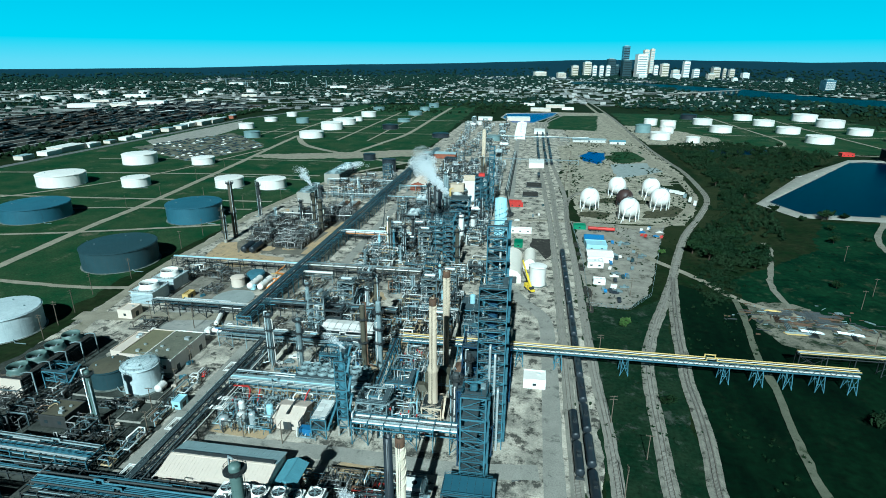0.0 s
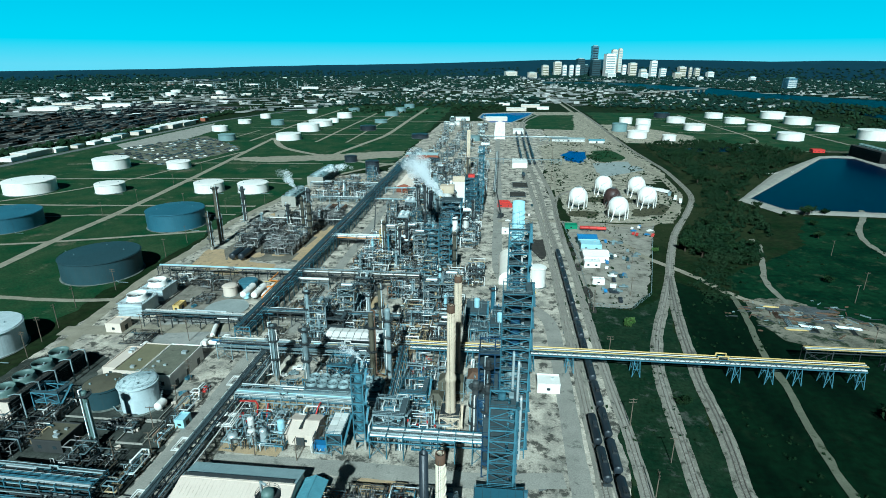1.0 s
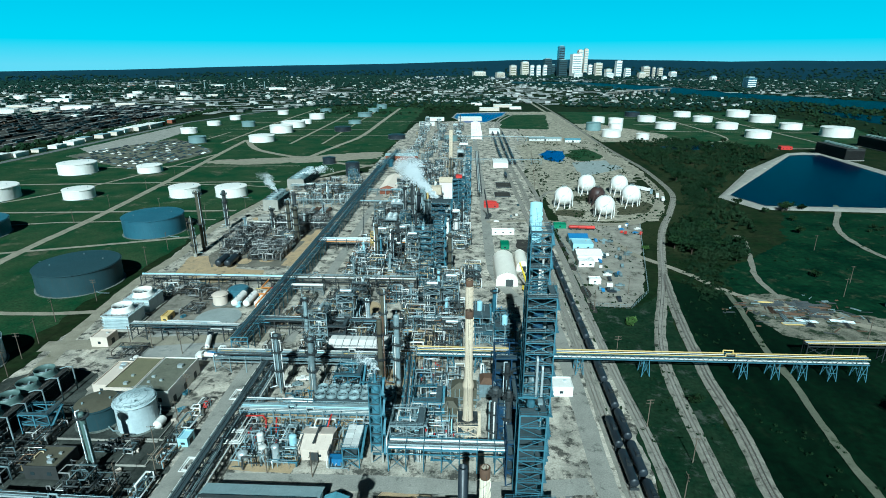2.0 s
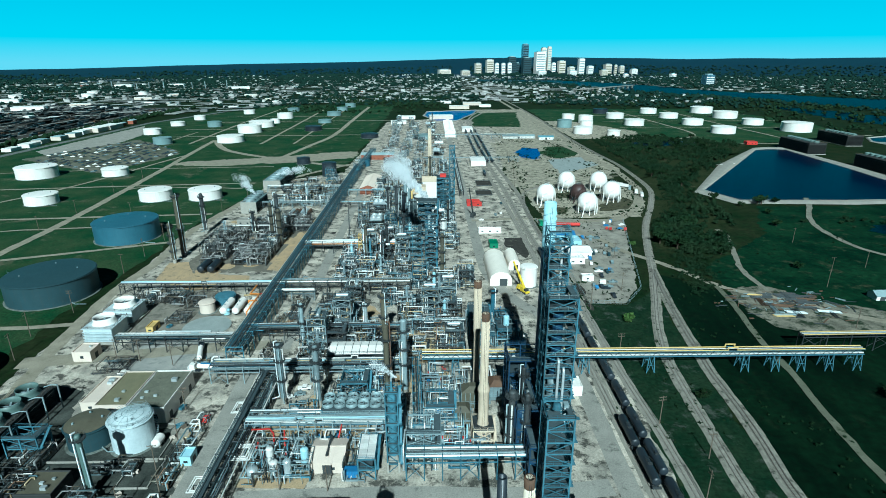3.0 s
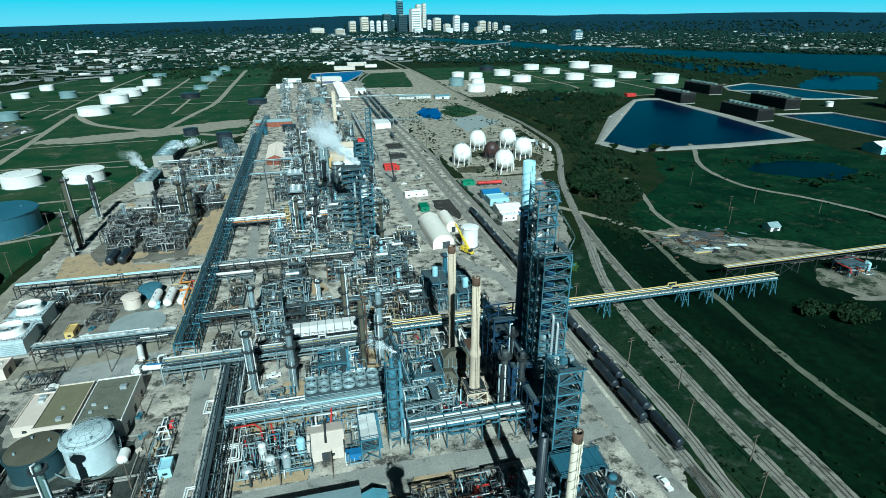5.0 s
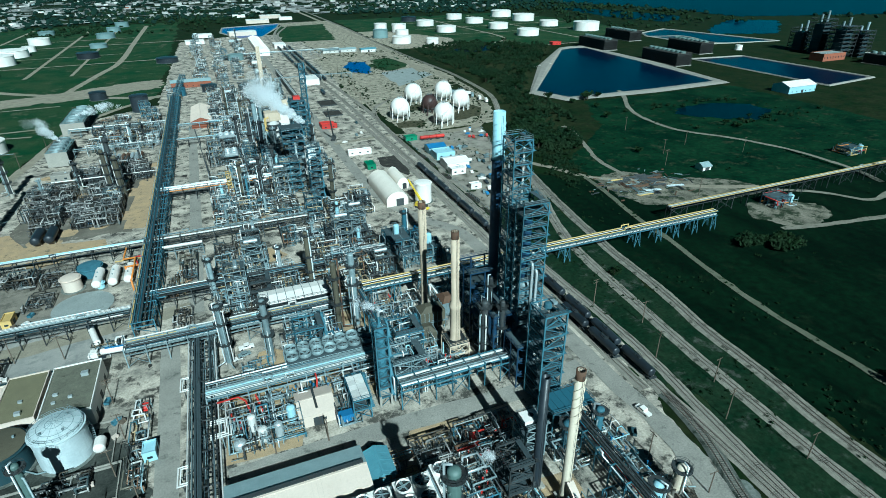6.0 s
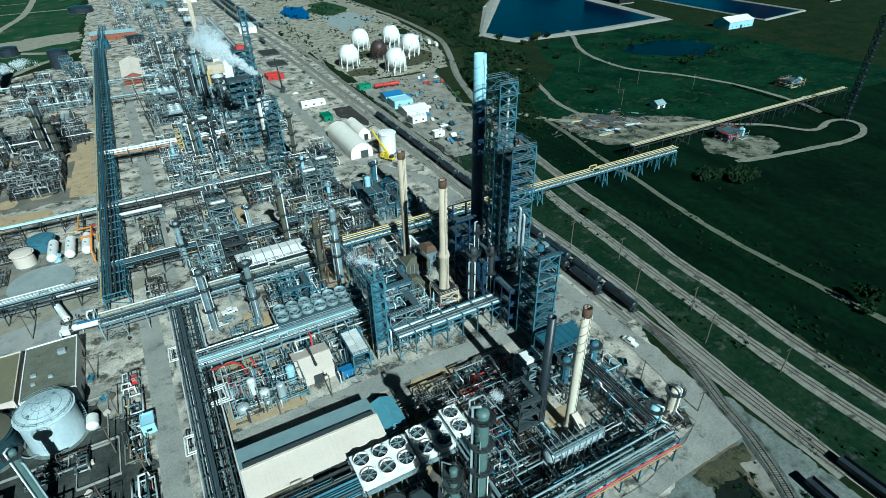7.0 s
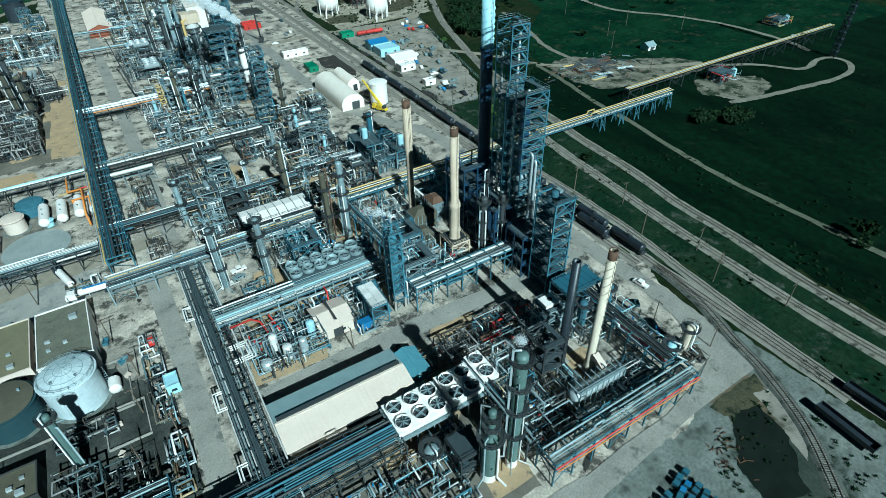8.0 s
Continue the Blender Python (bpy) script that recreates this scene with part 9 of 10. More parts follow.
def tree(kind, x, y, turn=0.0, scale=1.0, label="dark green broadleaf tree in rough grass"):
    t, c, m = TREES[kind]
    ob = thing("tree", x, y, -0.1, turn, label, "tree", "trees in the meadow")
    ob.scale = (scale, scale, scale)
    part("trunk", t, BARK, ob)
    part("crown", c, m, ob)
    return ob


tree(3, 52, 262, 20, 1.1, "bright green bush beside the railway")
tree(3, 50, 259, 80, 0.8, "bright green bush beside the railway")
tree(3, 93, 376, 10, 1.0, "bright green bush beside the railway")
tree(2, 57, 194, 0, 0.8, "dark bush between railway lines")
tree(2, 60, 195.5, 70, 0.7, "dark bush between railway lines")
tree(4, 98, 96, 0, 1.0, "broad green tree alone in the meadow")
tree(2, 94, 93, 40, 0.9, "low bush beside a tree in the meadow")
for k in range(8):
    cx, cy = rt.choice(((136.5, 193), (149, 185), (151, 184)))
    tree(rt.choice((0, 1, 1)), cx + rt.gauss(0, 3), cy + rt.gauss(0, 2.5), rt.uniform(0, 360), rt.uniform(0.8, 1.1), "dark tree beneath the pipe bridge")
made = 0
while made < 38:
    x, y = rt.uniform(108, 168), rt.uniform(345, 460)
    if in_poly(x, y, SOUTHWOOD):
        tree(rt.choice((0, 1, 1, 2, 4)), x, y, rt.uniform(0, 360), rt.uniform(0.7, 1.2), "broadleaf tree in a roadside thicket")
        made += 1
made = 0
while made < 50:
    x, y = rt.uniform(150, 430), rt.uniform(400, 950)
    if in_poly(x, y, WOOD) and not in_poly(x, y, BASIN):
        tree(rt.choice((0, 1, 4)), x, y, rt.uniform(0, 360), rt.uniform(0.7, 1.2), "broadleaf tree in a thicket by the basin")
        made += 1
for x, y, k in ((248, 486, 4), (243, 484, 0), (226, 480, 2), (262, 489, 1), (182, 330, 2), (222, 420, 1), (236, 455, 2), (300, 350, 2)):
    tree(k, x, y, 30 * k, 1.1, "broadleaf tree on the basin bank")

# ---- parked vehicles ----
def car_mesh(mat, kind=0):
    g = Geo()
    prof = [(-2.2, 0.35), (-2.25, 0.8), (-1.5, 0.9), (-0.9, 1.45), (0.7, 1.5), (1.3, 0.95), (2.15, 0.85), (2.2, 0.35)] if kind == 0 else [(-2.7, 0.45), (-2.75, 1.05), (-0.9, 1.1), (-0.8, 1.85), (0.9, 1.9), (1.4, 1.15), (2.6, 1.05), (2.65, 0.45)]
    n = len(prof)
    vs = [(x, -0.9, z) for x, z in prof] + [(x, 0.9, z) for x, z in prof]
    g.add(vs, [tuple(range(n))[::-1], tuple(range(n, 2 * n))] + [(i, (i + 1) % n, n + (i + 1) % n, n + i) for i in range(n)])
    return g.mesh("body", mat)


CARS = [[car_mesh(m, k) for m in (WHITE, BLACK, PIPEGREY, RED, BLUEPAINT, DARKTANK)] for k in (0, 1)]
WHEEL = Geo().cyl((0, -0.12, 0.34), (0, 0.12, 0.34), 0.34, n=10).mesh("wheel", BLACK)
GLASS = [Geo().box(-0.1, 0, 1.0, 1.9, 1.84, 0.38).mesh("window", WINDOW), Geo().box(0.05, 0, 1.3, 1.7, 1.84, 0.42).mesh("window", WINDOW)]


def vehicle(x, y, turn, kind, col, label, full=True, group="parked vehicles"):
    ob = thing("pickup_truck" if kind else "car", x, y, 0.05, turn, label, "pickup truck" if kind else "car", group)
    part("body", CARS[kind][col], None, ob)
    if full:
        part("window", GLASS[kind], None, ob)
        for wx in (-1.45, 1.45):
            for wy in (-0.82, 0.82):
                part("wheel", WHEEL, None, ob, at=(wx * (1 + 0.18 * kind), wy, 0.05))
    return ob


vehicle(12.6, 122, 97, 1, 0, "white pickup truck parked beside the road")
for x, y, t, k, c in ((-100, 199, 10, 0, 2), (-104.5, 197, 12, 0, 0), (-99, 203, 5, 1, 0), (-176, 212, 0, 0, 5), (-172, 214, 0, 0, 0), (-168, 214, 0, 1, 2), (-178, 216, 5, 0, 0), (-6, 380, 90, 1, 0), (-8, 440, 0, 0, 0), (5, 455, 90, 1, 2), (10, 460, 90, 0, 0), (14, 492, 90, 1, 5), (-131, 184, 90, 0, 3)):
    vehicle(x, y, t, k, c, "parked vehicle on the plant yard", x < -90 and y < 210)
rv = random.Random(5)
for k in range(34):
    t = rv.random()
    vehicle(44 + 18 * t + rv.uniform(-5, 26) * (0.3 + 0.7 * t), 290 + 105 * t + rv.uniform(-6, 6), rv.choice((0, 90, 75)), rv.choice((0, 1)), rv.choice((0, 1, 2, 2, 4, 5)), "vehicle parked on a gravel lot", False)
for k in range(9):
    vehicle(98 + rv.uniform(-12, 4), 424 + rv.uniform(-12, 12), rv.choice((20, 70)), rv.choice((0, 1)), rv.choice((0, 3, 4)), "vehicle parked on a gravel lot", False)
rv.random()
LOTGRAVEL = material("worn_lot_gravel", (0.17, 0.165, 0.13), (0.085, 0.09, 0.065), 0.95, scale=0.04, fine=1.2, bump=0.4, depth=0.1, vary=0.0, sharp=0.12, blot=((0.02, 0.036, 0.016), 0.05, 0.55))
LOT = [(-584, 735), (-522, 912), (-400, 790), (-395, 770), (-430, 640)]
sheet("car_park", [(-608, 800), (-604, 1100), (-550, 1000), (-535, 912), (-545, 736)], 0.0, PAVING, "pale concrete lot behind the tank farm", 3)
sheet("car_park", LOT, 0.02, LOTGRAVEL, "worn gravel and grass car park", 6)
lot = {}
for row in range(15):
    for k in range(34):
        u, v = (row + 0.5) / 15, (k + 0.5) / 34
        x = -570 + 185 * u + rv.uniform(-0.5, 0.5)
        y = 650 + 240 * v - 40 * u + rv.uniform(-0.6, 0.6)
        if in_poly(x, y, LOT) and rv.random() < 0.62:
            me = CARS[rv.choice((0, 1))][0]
            col = rv.choice((1, 1, 5, 2, 1, 0, 1))
            g = lot.setdefault(col, Geo())
            c, q = math.cos(0.14), math.sin(0.14)
            g.add([(x + p.co.x * c - p.co.y * q, y + p.co.x * q + p.co.y * c, p.co.z + 0.05) for p in me.vertices], [tuple(f.vertices) for f in me.polygons])
for col, g in lot.items():
    bulk("parked_cars", (WHITE, BLACK, PIPEGREY, RED, BLUEPAINT, DARKTANK)[col], g.v, g.f, "%s cars parked in rows on a gravel lot" % ("white", "black", "grey", "red", "blue", "slate")[col], "parked cars", False)
for x, y, c in ((51, 422, RED), (58, 421.5, RED), (64, 421, RED)):
    ob = thing("tank_trailer", x, y, 0, 0, "red tank trailer parked on gravel", "trailer", "red trailers")
    drum(ob, (0, 0, 2.2), 6, 1.3, "x", c, saddles=False, n=14)
    part("chassis", Geo().box(0, 0, 0.7, 7, 1.2, 0.4), DARKSTEEL, ob)
    for wx in (-2.4, -1.4, 2.4):
        part("wheel", Geo().cyl((wx, -1.1, 0.5), (wx, 1.1, 0.5), 0.5, n=10), BLACK, ob)


def tanker(x, y, turn, label, cab, tankm):
    ob = thing("road_tanker", x, y, 0, turn, label, "truck")
    drum(ob, (-1.8, 0, 2.3), 10, 1.15, "x", tankm, saddles=False, n=16, name="tank")
    part("chassis", Geo().box(-1, 0, 0.8, 14, 1.0, 0.4), DARKSTEEL, ob)
    part("cab", Geo().box(5.6, 0, 0.8, 2.3, 2.4, 2.3).box(7.0, 0, 0.8, 1.2, 2.0, 1.3), cab, ob)
    part("windscreen", Geo().box(6.76, 0, 2.2, 0.06, 2.1, 0.7), WINDOW, ob)
    for wx in (-5.4, -4.2, 2.8, 4.0, 6.6):
        part("wheel", Geo().cyl((wx, -1.2, 0.52), (wx, 1.2, 0.52), 0.52, n=12), BLACK, ob)
    return ob


tanker(-144, 217.8, 176, "white road tanker with blue stripe", WHITE, WHITE)
part("blue_stripe", Geo().box(-2, -1.17, 1.9, 8, 0.06, 0.9).box(-2, 0, 3.44, 8, 1.0, 0.05), BLUEPAINT, bpy.data.objects["road_tanker"])
tanker(-151.5, 231, 108, "white road tanker beside a rack", BLACK, WHITE)
tanker(-129.5, 112, 98, "white road tanker with blue cab", BLUEPAINT, WHITE)

# ---- yard sheds east of the railway, pipe store, small things ----
flat_building("shop", 42, 372, 56, 384, 4.5, CYAN, CYAN, "pale blue metal workshop on gravel", "workshop", 1)
shed("shop", 41, 350, 57, 364, 4.5, 6.0, WHITE, WHITE, "white metal workshop on gravel", "x")
flat_building("shop", 40, 340, 50, 347, 3.6, WHITE, WHITE, "white flat-roofed office on gravel", "office", 2)
shed("shop", 42, 387, 55, 397, 4.5, 6.0, CYAN, BLUEPAINT, "blue-roofed workshop on gravel lot", "x")
flat_building("shop", 41, 312, 48, 316, 3, WHITE, WHITE, "small white office trailer", "trailer", 1)
shed("basin_shed", 444, 420, 482, 440, 7, 10.5, CYAN, WHITE, "long white-roofed shed beside a basin", "x")
shed("hut", 194, 281, 201, 288, 2.8, 4.6, WHITE, GREYROOF, "small white hut with grey roof", "x")
flat_building("red_hut", 424, 832, 440, 842, 4, RED, RED, "red pump hut on the basin bank", "hut", 0)
ob = thing("jetty", 290, 665, 0, 20, "thin white jetty in a basin", "jetty")
part("deck", Geo().box(18, 0, 0.9, 40, 0.8, 0.2), WHITE, ob)
for k in range(6):
    part("pile", Geo().cyl((1 + 7 * k, 0, -0.5), (1 + 7 * k, 0, 0.9), 0.2, n=6), WOODPOLE, ob)
shed("long_store", 66, 908, 118, 920, 4, 5.5, PIPEWHITE, GREYROOF, "long grey-roofed open store on waste ground", "x")
shed("long_store", 122, 894, 146, 906, 4, 5.5, PIPEWHITE, TEALROOF, "short teal-roofed store on waste ground", "x")
for kk, (x, y) in enumerate(((139, 566), (143, 562), (147, 556), (149, 545), (150, 530), (151, 517))):
    ob = thing("box_trailer", x, y, 0, (-35, -35, -40, 70, 72, 74)[kk], "white box trailer parked beside a dirt road", "trailer", "parked trailers")
    part("body", Geo().box(0, 0, 1.1, 9, 2.5, 2.6), WHITE if kk % 3 else PIPEGREY, ob)
    part("chassis", Geo().box(0, 0, 0.5, 8.4, 1.2, 0.6), DARKSTEEL, ob)
rq = random.Random(8)
for k in range(24):
    x, y = rq.uniform(124, 160), rq.uniform(262, 290)
    mat = rq.choice((ALU, PIPEGREY, DARKSTEEL, RUSTY, DARKSTEEL, STEEL, DARKSTEEL)) if k > 2 else (YELLOW, RUSTY, YELLOW)[k]
    ob = thing("pipe_stack", x, y, 0, rq.choice((-12, -8, 0, 80)), "stack of stored pipes on bare ground", "pipe stack", "pipe store")
    ln = rq.uniform(3.5, 6)
    for j in range(rq.randint(3, 5)):
        o = rq.uniform(-0.6, 0.6)
        part("pipe", Geo().cyl((-ln + o, 0.75 * j, 0.4), (ln + o, 0.75 * j, 0.4), 0.2, n=8), mat, ob)
    part("sleeper", Geo().box(-3, 1.5, 0, 0.3, 4, 0.18).box(3, 1.5, 0, 0.3, 4, 0.18), WOODPOLE, ob)
for kx, ky, s in ((184, 224, 1), (310, 270, 2)):
    pipework(kx, ky - 6, kx + 14, ky + 5, 700 + s, 18, 6, BLUES + [ORANGE, RED, YELLOW])
    frame_tower("valve_station", kx, ky - 5, kx + 12, ky + 4, 5, 1, TEAL, "blue steel valve station in the meadow", 0.3, 0.8, 70 + s)
    vessel_on_legs(kx + 14, ky - 3, 1.8, 3.5, 1.4, CYAN, "pale blue vessel of a valve station")
frame_tower("lattice_mast", 279, 206, 282, 209, 62, 16, BLACK, "dark steel lattice mast in the meadow", 0.2, 0.0, 77, rails=False)

# stored totes and machinery beside the gravel yard
for i in range(9):
    for j in range(5):
        if rq.random() < 0.85:
            ob = thing("tote", -46 + 2.0 * i + rq.uniform(-0.2, 0.2), 58 + 2.1 * j + rq.uniform(-0.2, 0.2) + 0.4 * i, 0, rq.uniform(-6, 30), "grey stored tote bin on gravel", "tote bin", "stored totes")
            part("body", Geo().box(0, 0, 0.2, 1.5, 1.5, 1.2), BLUEGREY if rq.random() < 0.6 else DARKTANK, ob)
            part("lid", Geo().box(0, 0, 1.42, 1.3, 1.3, 0.12), BLUEPAINT if rq.random() < 0.4 else BLUEGREY, ob)
            part("pallet", Geo().box(0, 0, 0.02, 1.6, 1.6, 0.16), WOODPOLE, ob)
ob = thing("scrap_heap", -16, 68, 0, 0, "heap of rusty scrap metal", "scrap")
g = Geo()
for k in range(40):
    p = Vector((rq.gauss(0, 2.5), rq.gauss(0, 3), 0.1))
    g.beam(p, p + Vector((rq.gauss(0, 1), rq.gauss(0, 1), rq.uniform(0, 0.8))), 0.18, 0.12)
tagged(part("scrap", g, RUSTY, ob), kind="stuff")

# clutter of the pipe store
for nm, m, cnt in (("rusty", RUSTY, 60), ("dark", DARKSTEEL, 70), ("pale", PIPEGREY, 40)):
    g = Geo()
    for k in range(cnt):
        p = Vector((rq.gauss(146, 16), rq.gauss(278, 9), 0.15))
        a = rq.choice((rq.uniform(-0.3, 0.1), rq.uniform(0, 3.1)))
        ln = rq.uniform(0.6, 3.5)
        d = Vector((math.cos(a), math.sin(a), 0)) * ln
        g.beam(p - d, p + d, rq.uniform(0.2, 0.8), rq.uniform(0.15, 0.7))
    tagged(solid("store_clutter", g, m, "%s beams and fittings scattered on bare ground" % nm, "scrap"), kind="stuff")
# low dyke walls round the near tanks
for pts in ([(-176, 162), (-138.5, 162), (-138.5, 181.5), (-176, 181.5)], [(-146, 150), (-136, 150), (-136, 163), (-146, 163)]):
    g = Geo()
    for p, q in zip(pts, pts[1:] + pts[:1]):
        g.beam((*p, 0.35), (*q, 0.35), 0.3, 0.7)
    solid("dyke_wall", g, LINER, "low concrete dyke wall round a tank", kind="structure")
# loose crates and barrels in the western yard
for k in range(22):
    x, y = rq.choice(((rq.uniform(-150, -138), rq.uniform(128, 160)), (rq.uniform(-144, -137), rq.uniform(164, 205)), (rq.uniform(-190, -176), rq.uniform(236, 262)), (rq.uniform(-8, 8), rq.uniform(96, 130))))
    if k % 2:
        ob = thing("crate", x, y, 0, rq.uniform(0, 90), "weathered wooden crate standing in a yard", "crate")
        part("body", Geo().box(0, 0, 0.12, 1.6, 1.1, 0.9), (WOODPOLE, PIPEGREY, BUFF)[k % 3], ob)
        part("skid", Geo().box(0, 0, 0, 1.7, 1.2, 0.11), WOODPOLE, ob)
    else:
        ob = thing("waste_skip", x, y, 0, rq.uniform(0, 90), "small steel waste skip in a yard", "skip")
        part("body", Geo().box(0, 0, 0.15, 2.6, 1.5, 0.15).box(0, -0.72, 0.3, 2.6, 0.08, 0.9).box(0, 0.72, 0.3, 2.6, 0.08, 0.9).box(-1.27, 0, 0.3, 0.08, 1.36, 0.9).box(1.27, 0, 0.3, 0.08, 1.36, 0.9), (TEAL, PIPEWHITE, DARKTANK)[k % 3], ob)
        part("runner", Geo().box(0, -0.4, 0, 2.4, 0.12, 0.15).box(0, 0.4, 0, 2.4, 0.12, 0.15), DARKSTEEL, ob)
# power poles
for x, y, h, n in ((34, 110, 12, 2), (34, 141, 12, 2), (34.5, 178, 12, 2), (35, 225, 12, 2), (36, 275, 12, 2), (43, 90, 10, 1), (43.5, 124, 10, 1), (44, 160, 10, 1), (3, 108, 9, 1), (9, 92, 8, 1), (72, 350, 11, 2), (60, 298, 11, 2), (180, 300, 11, 1), (196, 320, 11, 1), (225, 330, 11, 1), (210, 380, 11, 1), (160, 250, 11, 1), (250, 300, 11, 1), (-224, 200, 13, 2), (-229, 214, 13, 2), (-232, 228, 13, 2), (-240, 250, 13, 2), (-235, 275, 13, 2), (-238, 330, 13, 1), (-240, 360, 13, 1), (-243, 395, 13, 1), (-186, 226, 11, 1), (-160, 222, 11, 2), (-176, 226, 11, 1), (-137, 158, 10, 1), (-139, 140, 10, 1), (-136, 172, 10, 1), (-130, 146, 9, 1), (-141, 190, 10, 2), (-80, 148, 9, 1), (-95, 149, 9, 1), (-350, 420, 12, 1), (-352, 470, 12, 1), (-358, 540, 12, 1), (-365, 610, 12, 1), (-300, 460, 12, 1), (-250, 440, 12, 1), (-228, 470, 12, 1), (-222, 520, 12, 1), (40, 600, 12, 1), (44, 640, 12, 1), (48, 690, 12, 1), (52, 740, 12, 1), (36, 560, 12, 1)):
    pole(x, y, h, n)
# fences
def fence(pts, label):
    ob = thing("fence", 0, 0, 0, 0, label, "fence")
    g = Geo()
    for p, q in zip(pts, pts[1:]):
        g.beam((*p, 2.1), (*q, 2.1), 0.07)
        g.beam((*p, 1.1), (*q, 1.1), 0.04)
        g.beam((*p, 0.2), (*q, 0.2), 0.04)
        n = int(math.dist(p, q) / 3)
        for k in range(n + 1):
            x, y = p[0] + (q[0] - p[0]) * k / n, p[1] + (q[1] - p[1]) * k / n
            g.beam((x, y, 0), (x, y, 2.2), 0.08)
    part("post", g, STEEL, ob, kind="stuff")


fence([(36, 282), (38, 350), (36, 440)], "wire fence along a gravel lot")
fence([(36, 281), (57, 279), (72, 300), (107, 438)], "wire fence round a gravel lot")

# ---- far west: sheds, rail yard, town ----
sheet("rail_yard", [(-1350, 560), (-715, 560), (-705, 1150), (-720, 1500), (-1250, 1560)], -0.02, OILED, "dark ballast of a wide rail yard", 12, 30)
g = Geo()
for row in range(0, 24, 2):
    ribbon(g, [Vector((-720 - 16 * row + 0.00004 * (y - 700) ** 2, y, 0)) for y in range(600 + 9 * row, 1440 + 9 * row, 40)], 3.6 + 3 * (row % 6 == 0), 0.05, 1.2)
solid("service_road", g, LOTPALE, "pale gravel service roads between the rows of a rail yard", kind="structure")
for mat, share, nm in ((DARKSTEEL, 0.38, "dark"), (DARKTANK, 0.15, "slate"), (RUSTY, 0.06, "rust-brown")):
    g = Geo()
    for row in range(24):
        x0 = -728 - 16 * row
        for k in range(48):
            y = 600 + 17.5 * k + 9 * row
            if rv.random() < share * (0.6 + 0.8 * (math.sin(row * 2.1 + k * 0.25) > -0.2)):
                g.box(x0 + 0.00004 * (y - 700) ** 2, y, 0.9, 2.9, 16.4, 2.6).box(x0, y, 0.3, 2.0, 14, 0.6)
    tagged(solid("freight_cars", g, mat, "%s freight cars standing in a wide rail yard" % nm, "freight cars"), kind="stuff")
HOUSE = []
for k, (w, d, h, wall, roof) in enumerate(((14, 10, 4, WHITE, GREYROOF), (12, 9, 4, BUFF, RUSTY), (30, 18, 6, WHITE, WHITE), (50, 26, 7, BUFF, WHITE), (22, 16, 6, BUFF, GREYROOF), (18, 12, 8, BRICK, GREYROOF), (70, 34, 9, WHITE, WHITE), (40, 20, 8, PIPEGREY, WHITE))):
    g1 = Geo().box(0, 0, 0, w, d, h)
    if w < 20:
        g2 = Geo().add([(-w / 2 - 0.5, -d / 2 - 0.5, h), (w / 2 + 0.5, -d / 2 - 0.5, h), (w / 2 + 0.5, d / 2 + 0.5, h), (-w / 2 - 0.5, d / 2 + 0.5, h), (-w / 2, 0, h + 2.6), (w / 2, 0, h + 2.6)], [(0, 1, 5, 4), (2, 3, 4, 5), (1, 2, 5), (3, 0, 4)])
    else:
        g2 = Geo().box(0, 0, h + 0.01, w + 0.6, d + 0.6, 0.5)
    HOUSE.append((g1.mesh("wall", wall), g2.mesh("roof", roof)))


def house(k, x, y, turn, label, scale=1.0):
    ob = thing("warehouse" if k in (2, 3, 6, 7) else "house", x, y, land_height(x + 50, y) - 0.2, turn, label, "building")
    ob.scale = (scale, scale, scale)
    part("wall", HOUSE[k][0], None, ob)
    part("roof", HOUSE[k][1], None, ob)


for k in range(15):
    y = 610 + 37 * k
    house(rv.choice((2, 3, 4, 5)), -652 + rv.uniform(-6, 6), y + 12, 92, "low roadside warehouse behind a street", rv.uniform(0.7, 1.0))
sheet("street", [(-640, 560), (-628, 560), (-612, 1150), (-450, 1700), (-470, 1700), (-624, 1150)], 0.05, ASPHALT, "straight street behind the tank farm", 0)

for x, y, k, t in ((-844, 2390, 6, 20), (-1427, 2590, 6, 10), (-1216, 2638, 6, 10), (-1175, 1329, 6, 20), (-1061, 1446, 6, 20), (-1120, 1400, 3, 20), (-1250, 1480, 3, 20), (-1000, 1560, 3, 20), (-115, 1120, 2, 5), (-100, 1212, 2, 5), (-30, 1215, 3, 5), (20, 1450, 3, 0), (60, 1560, 3, 0), (-10, 1620, 2, 0), (90, 1500, 2, 0), (-1300, 1700, 6, 15), (-950, 1800, 3, 15), (8, 690, 2, 90), (14, 1010, 2, 90)):
    house(k, x, y, t, "white-roofed warehouse in the distance", 1.0)
n = 0
while n < 80:
    d, a = rv.uniform(1500, 3900), radians(rv.uniform(-42, 24))
    x, y = d * math.sin(a), d * math.cos(a)
    if in_poly(x, y, RIVER) or (x > -450 and d < 1700) or (100 < x < 230):
        continue
    k = rv.choice((2, 3, 4, 7, 2, 3, 5)) if x < -350 else rv.choice((0, 1, 4, 5, 2, 0, 1))
    house(k, x, y, rv.choice((0, 20, 90, 8)), "pale building in the distant town", rv.uniform(0.45, 0.9))
    n += 1
vs, fs = [], []
cube_f = [(0, 3, 2, 1), (4, 5, 6, 7), (0, 1, 5, 4), (1, 2, 6, 5), (2, 3, 7, 6), (3, 0, 4, 7)]
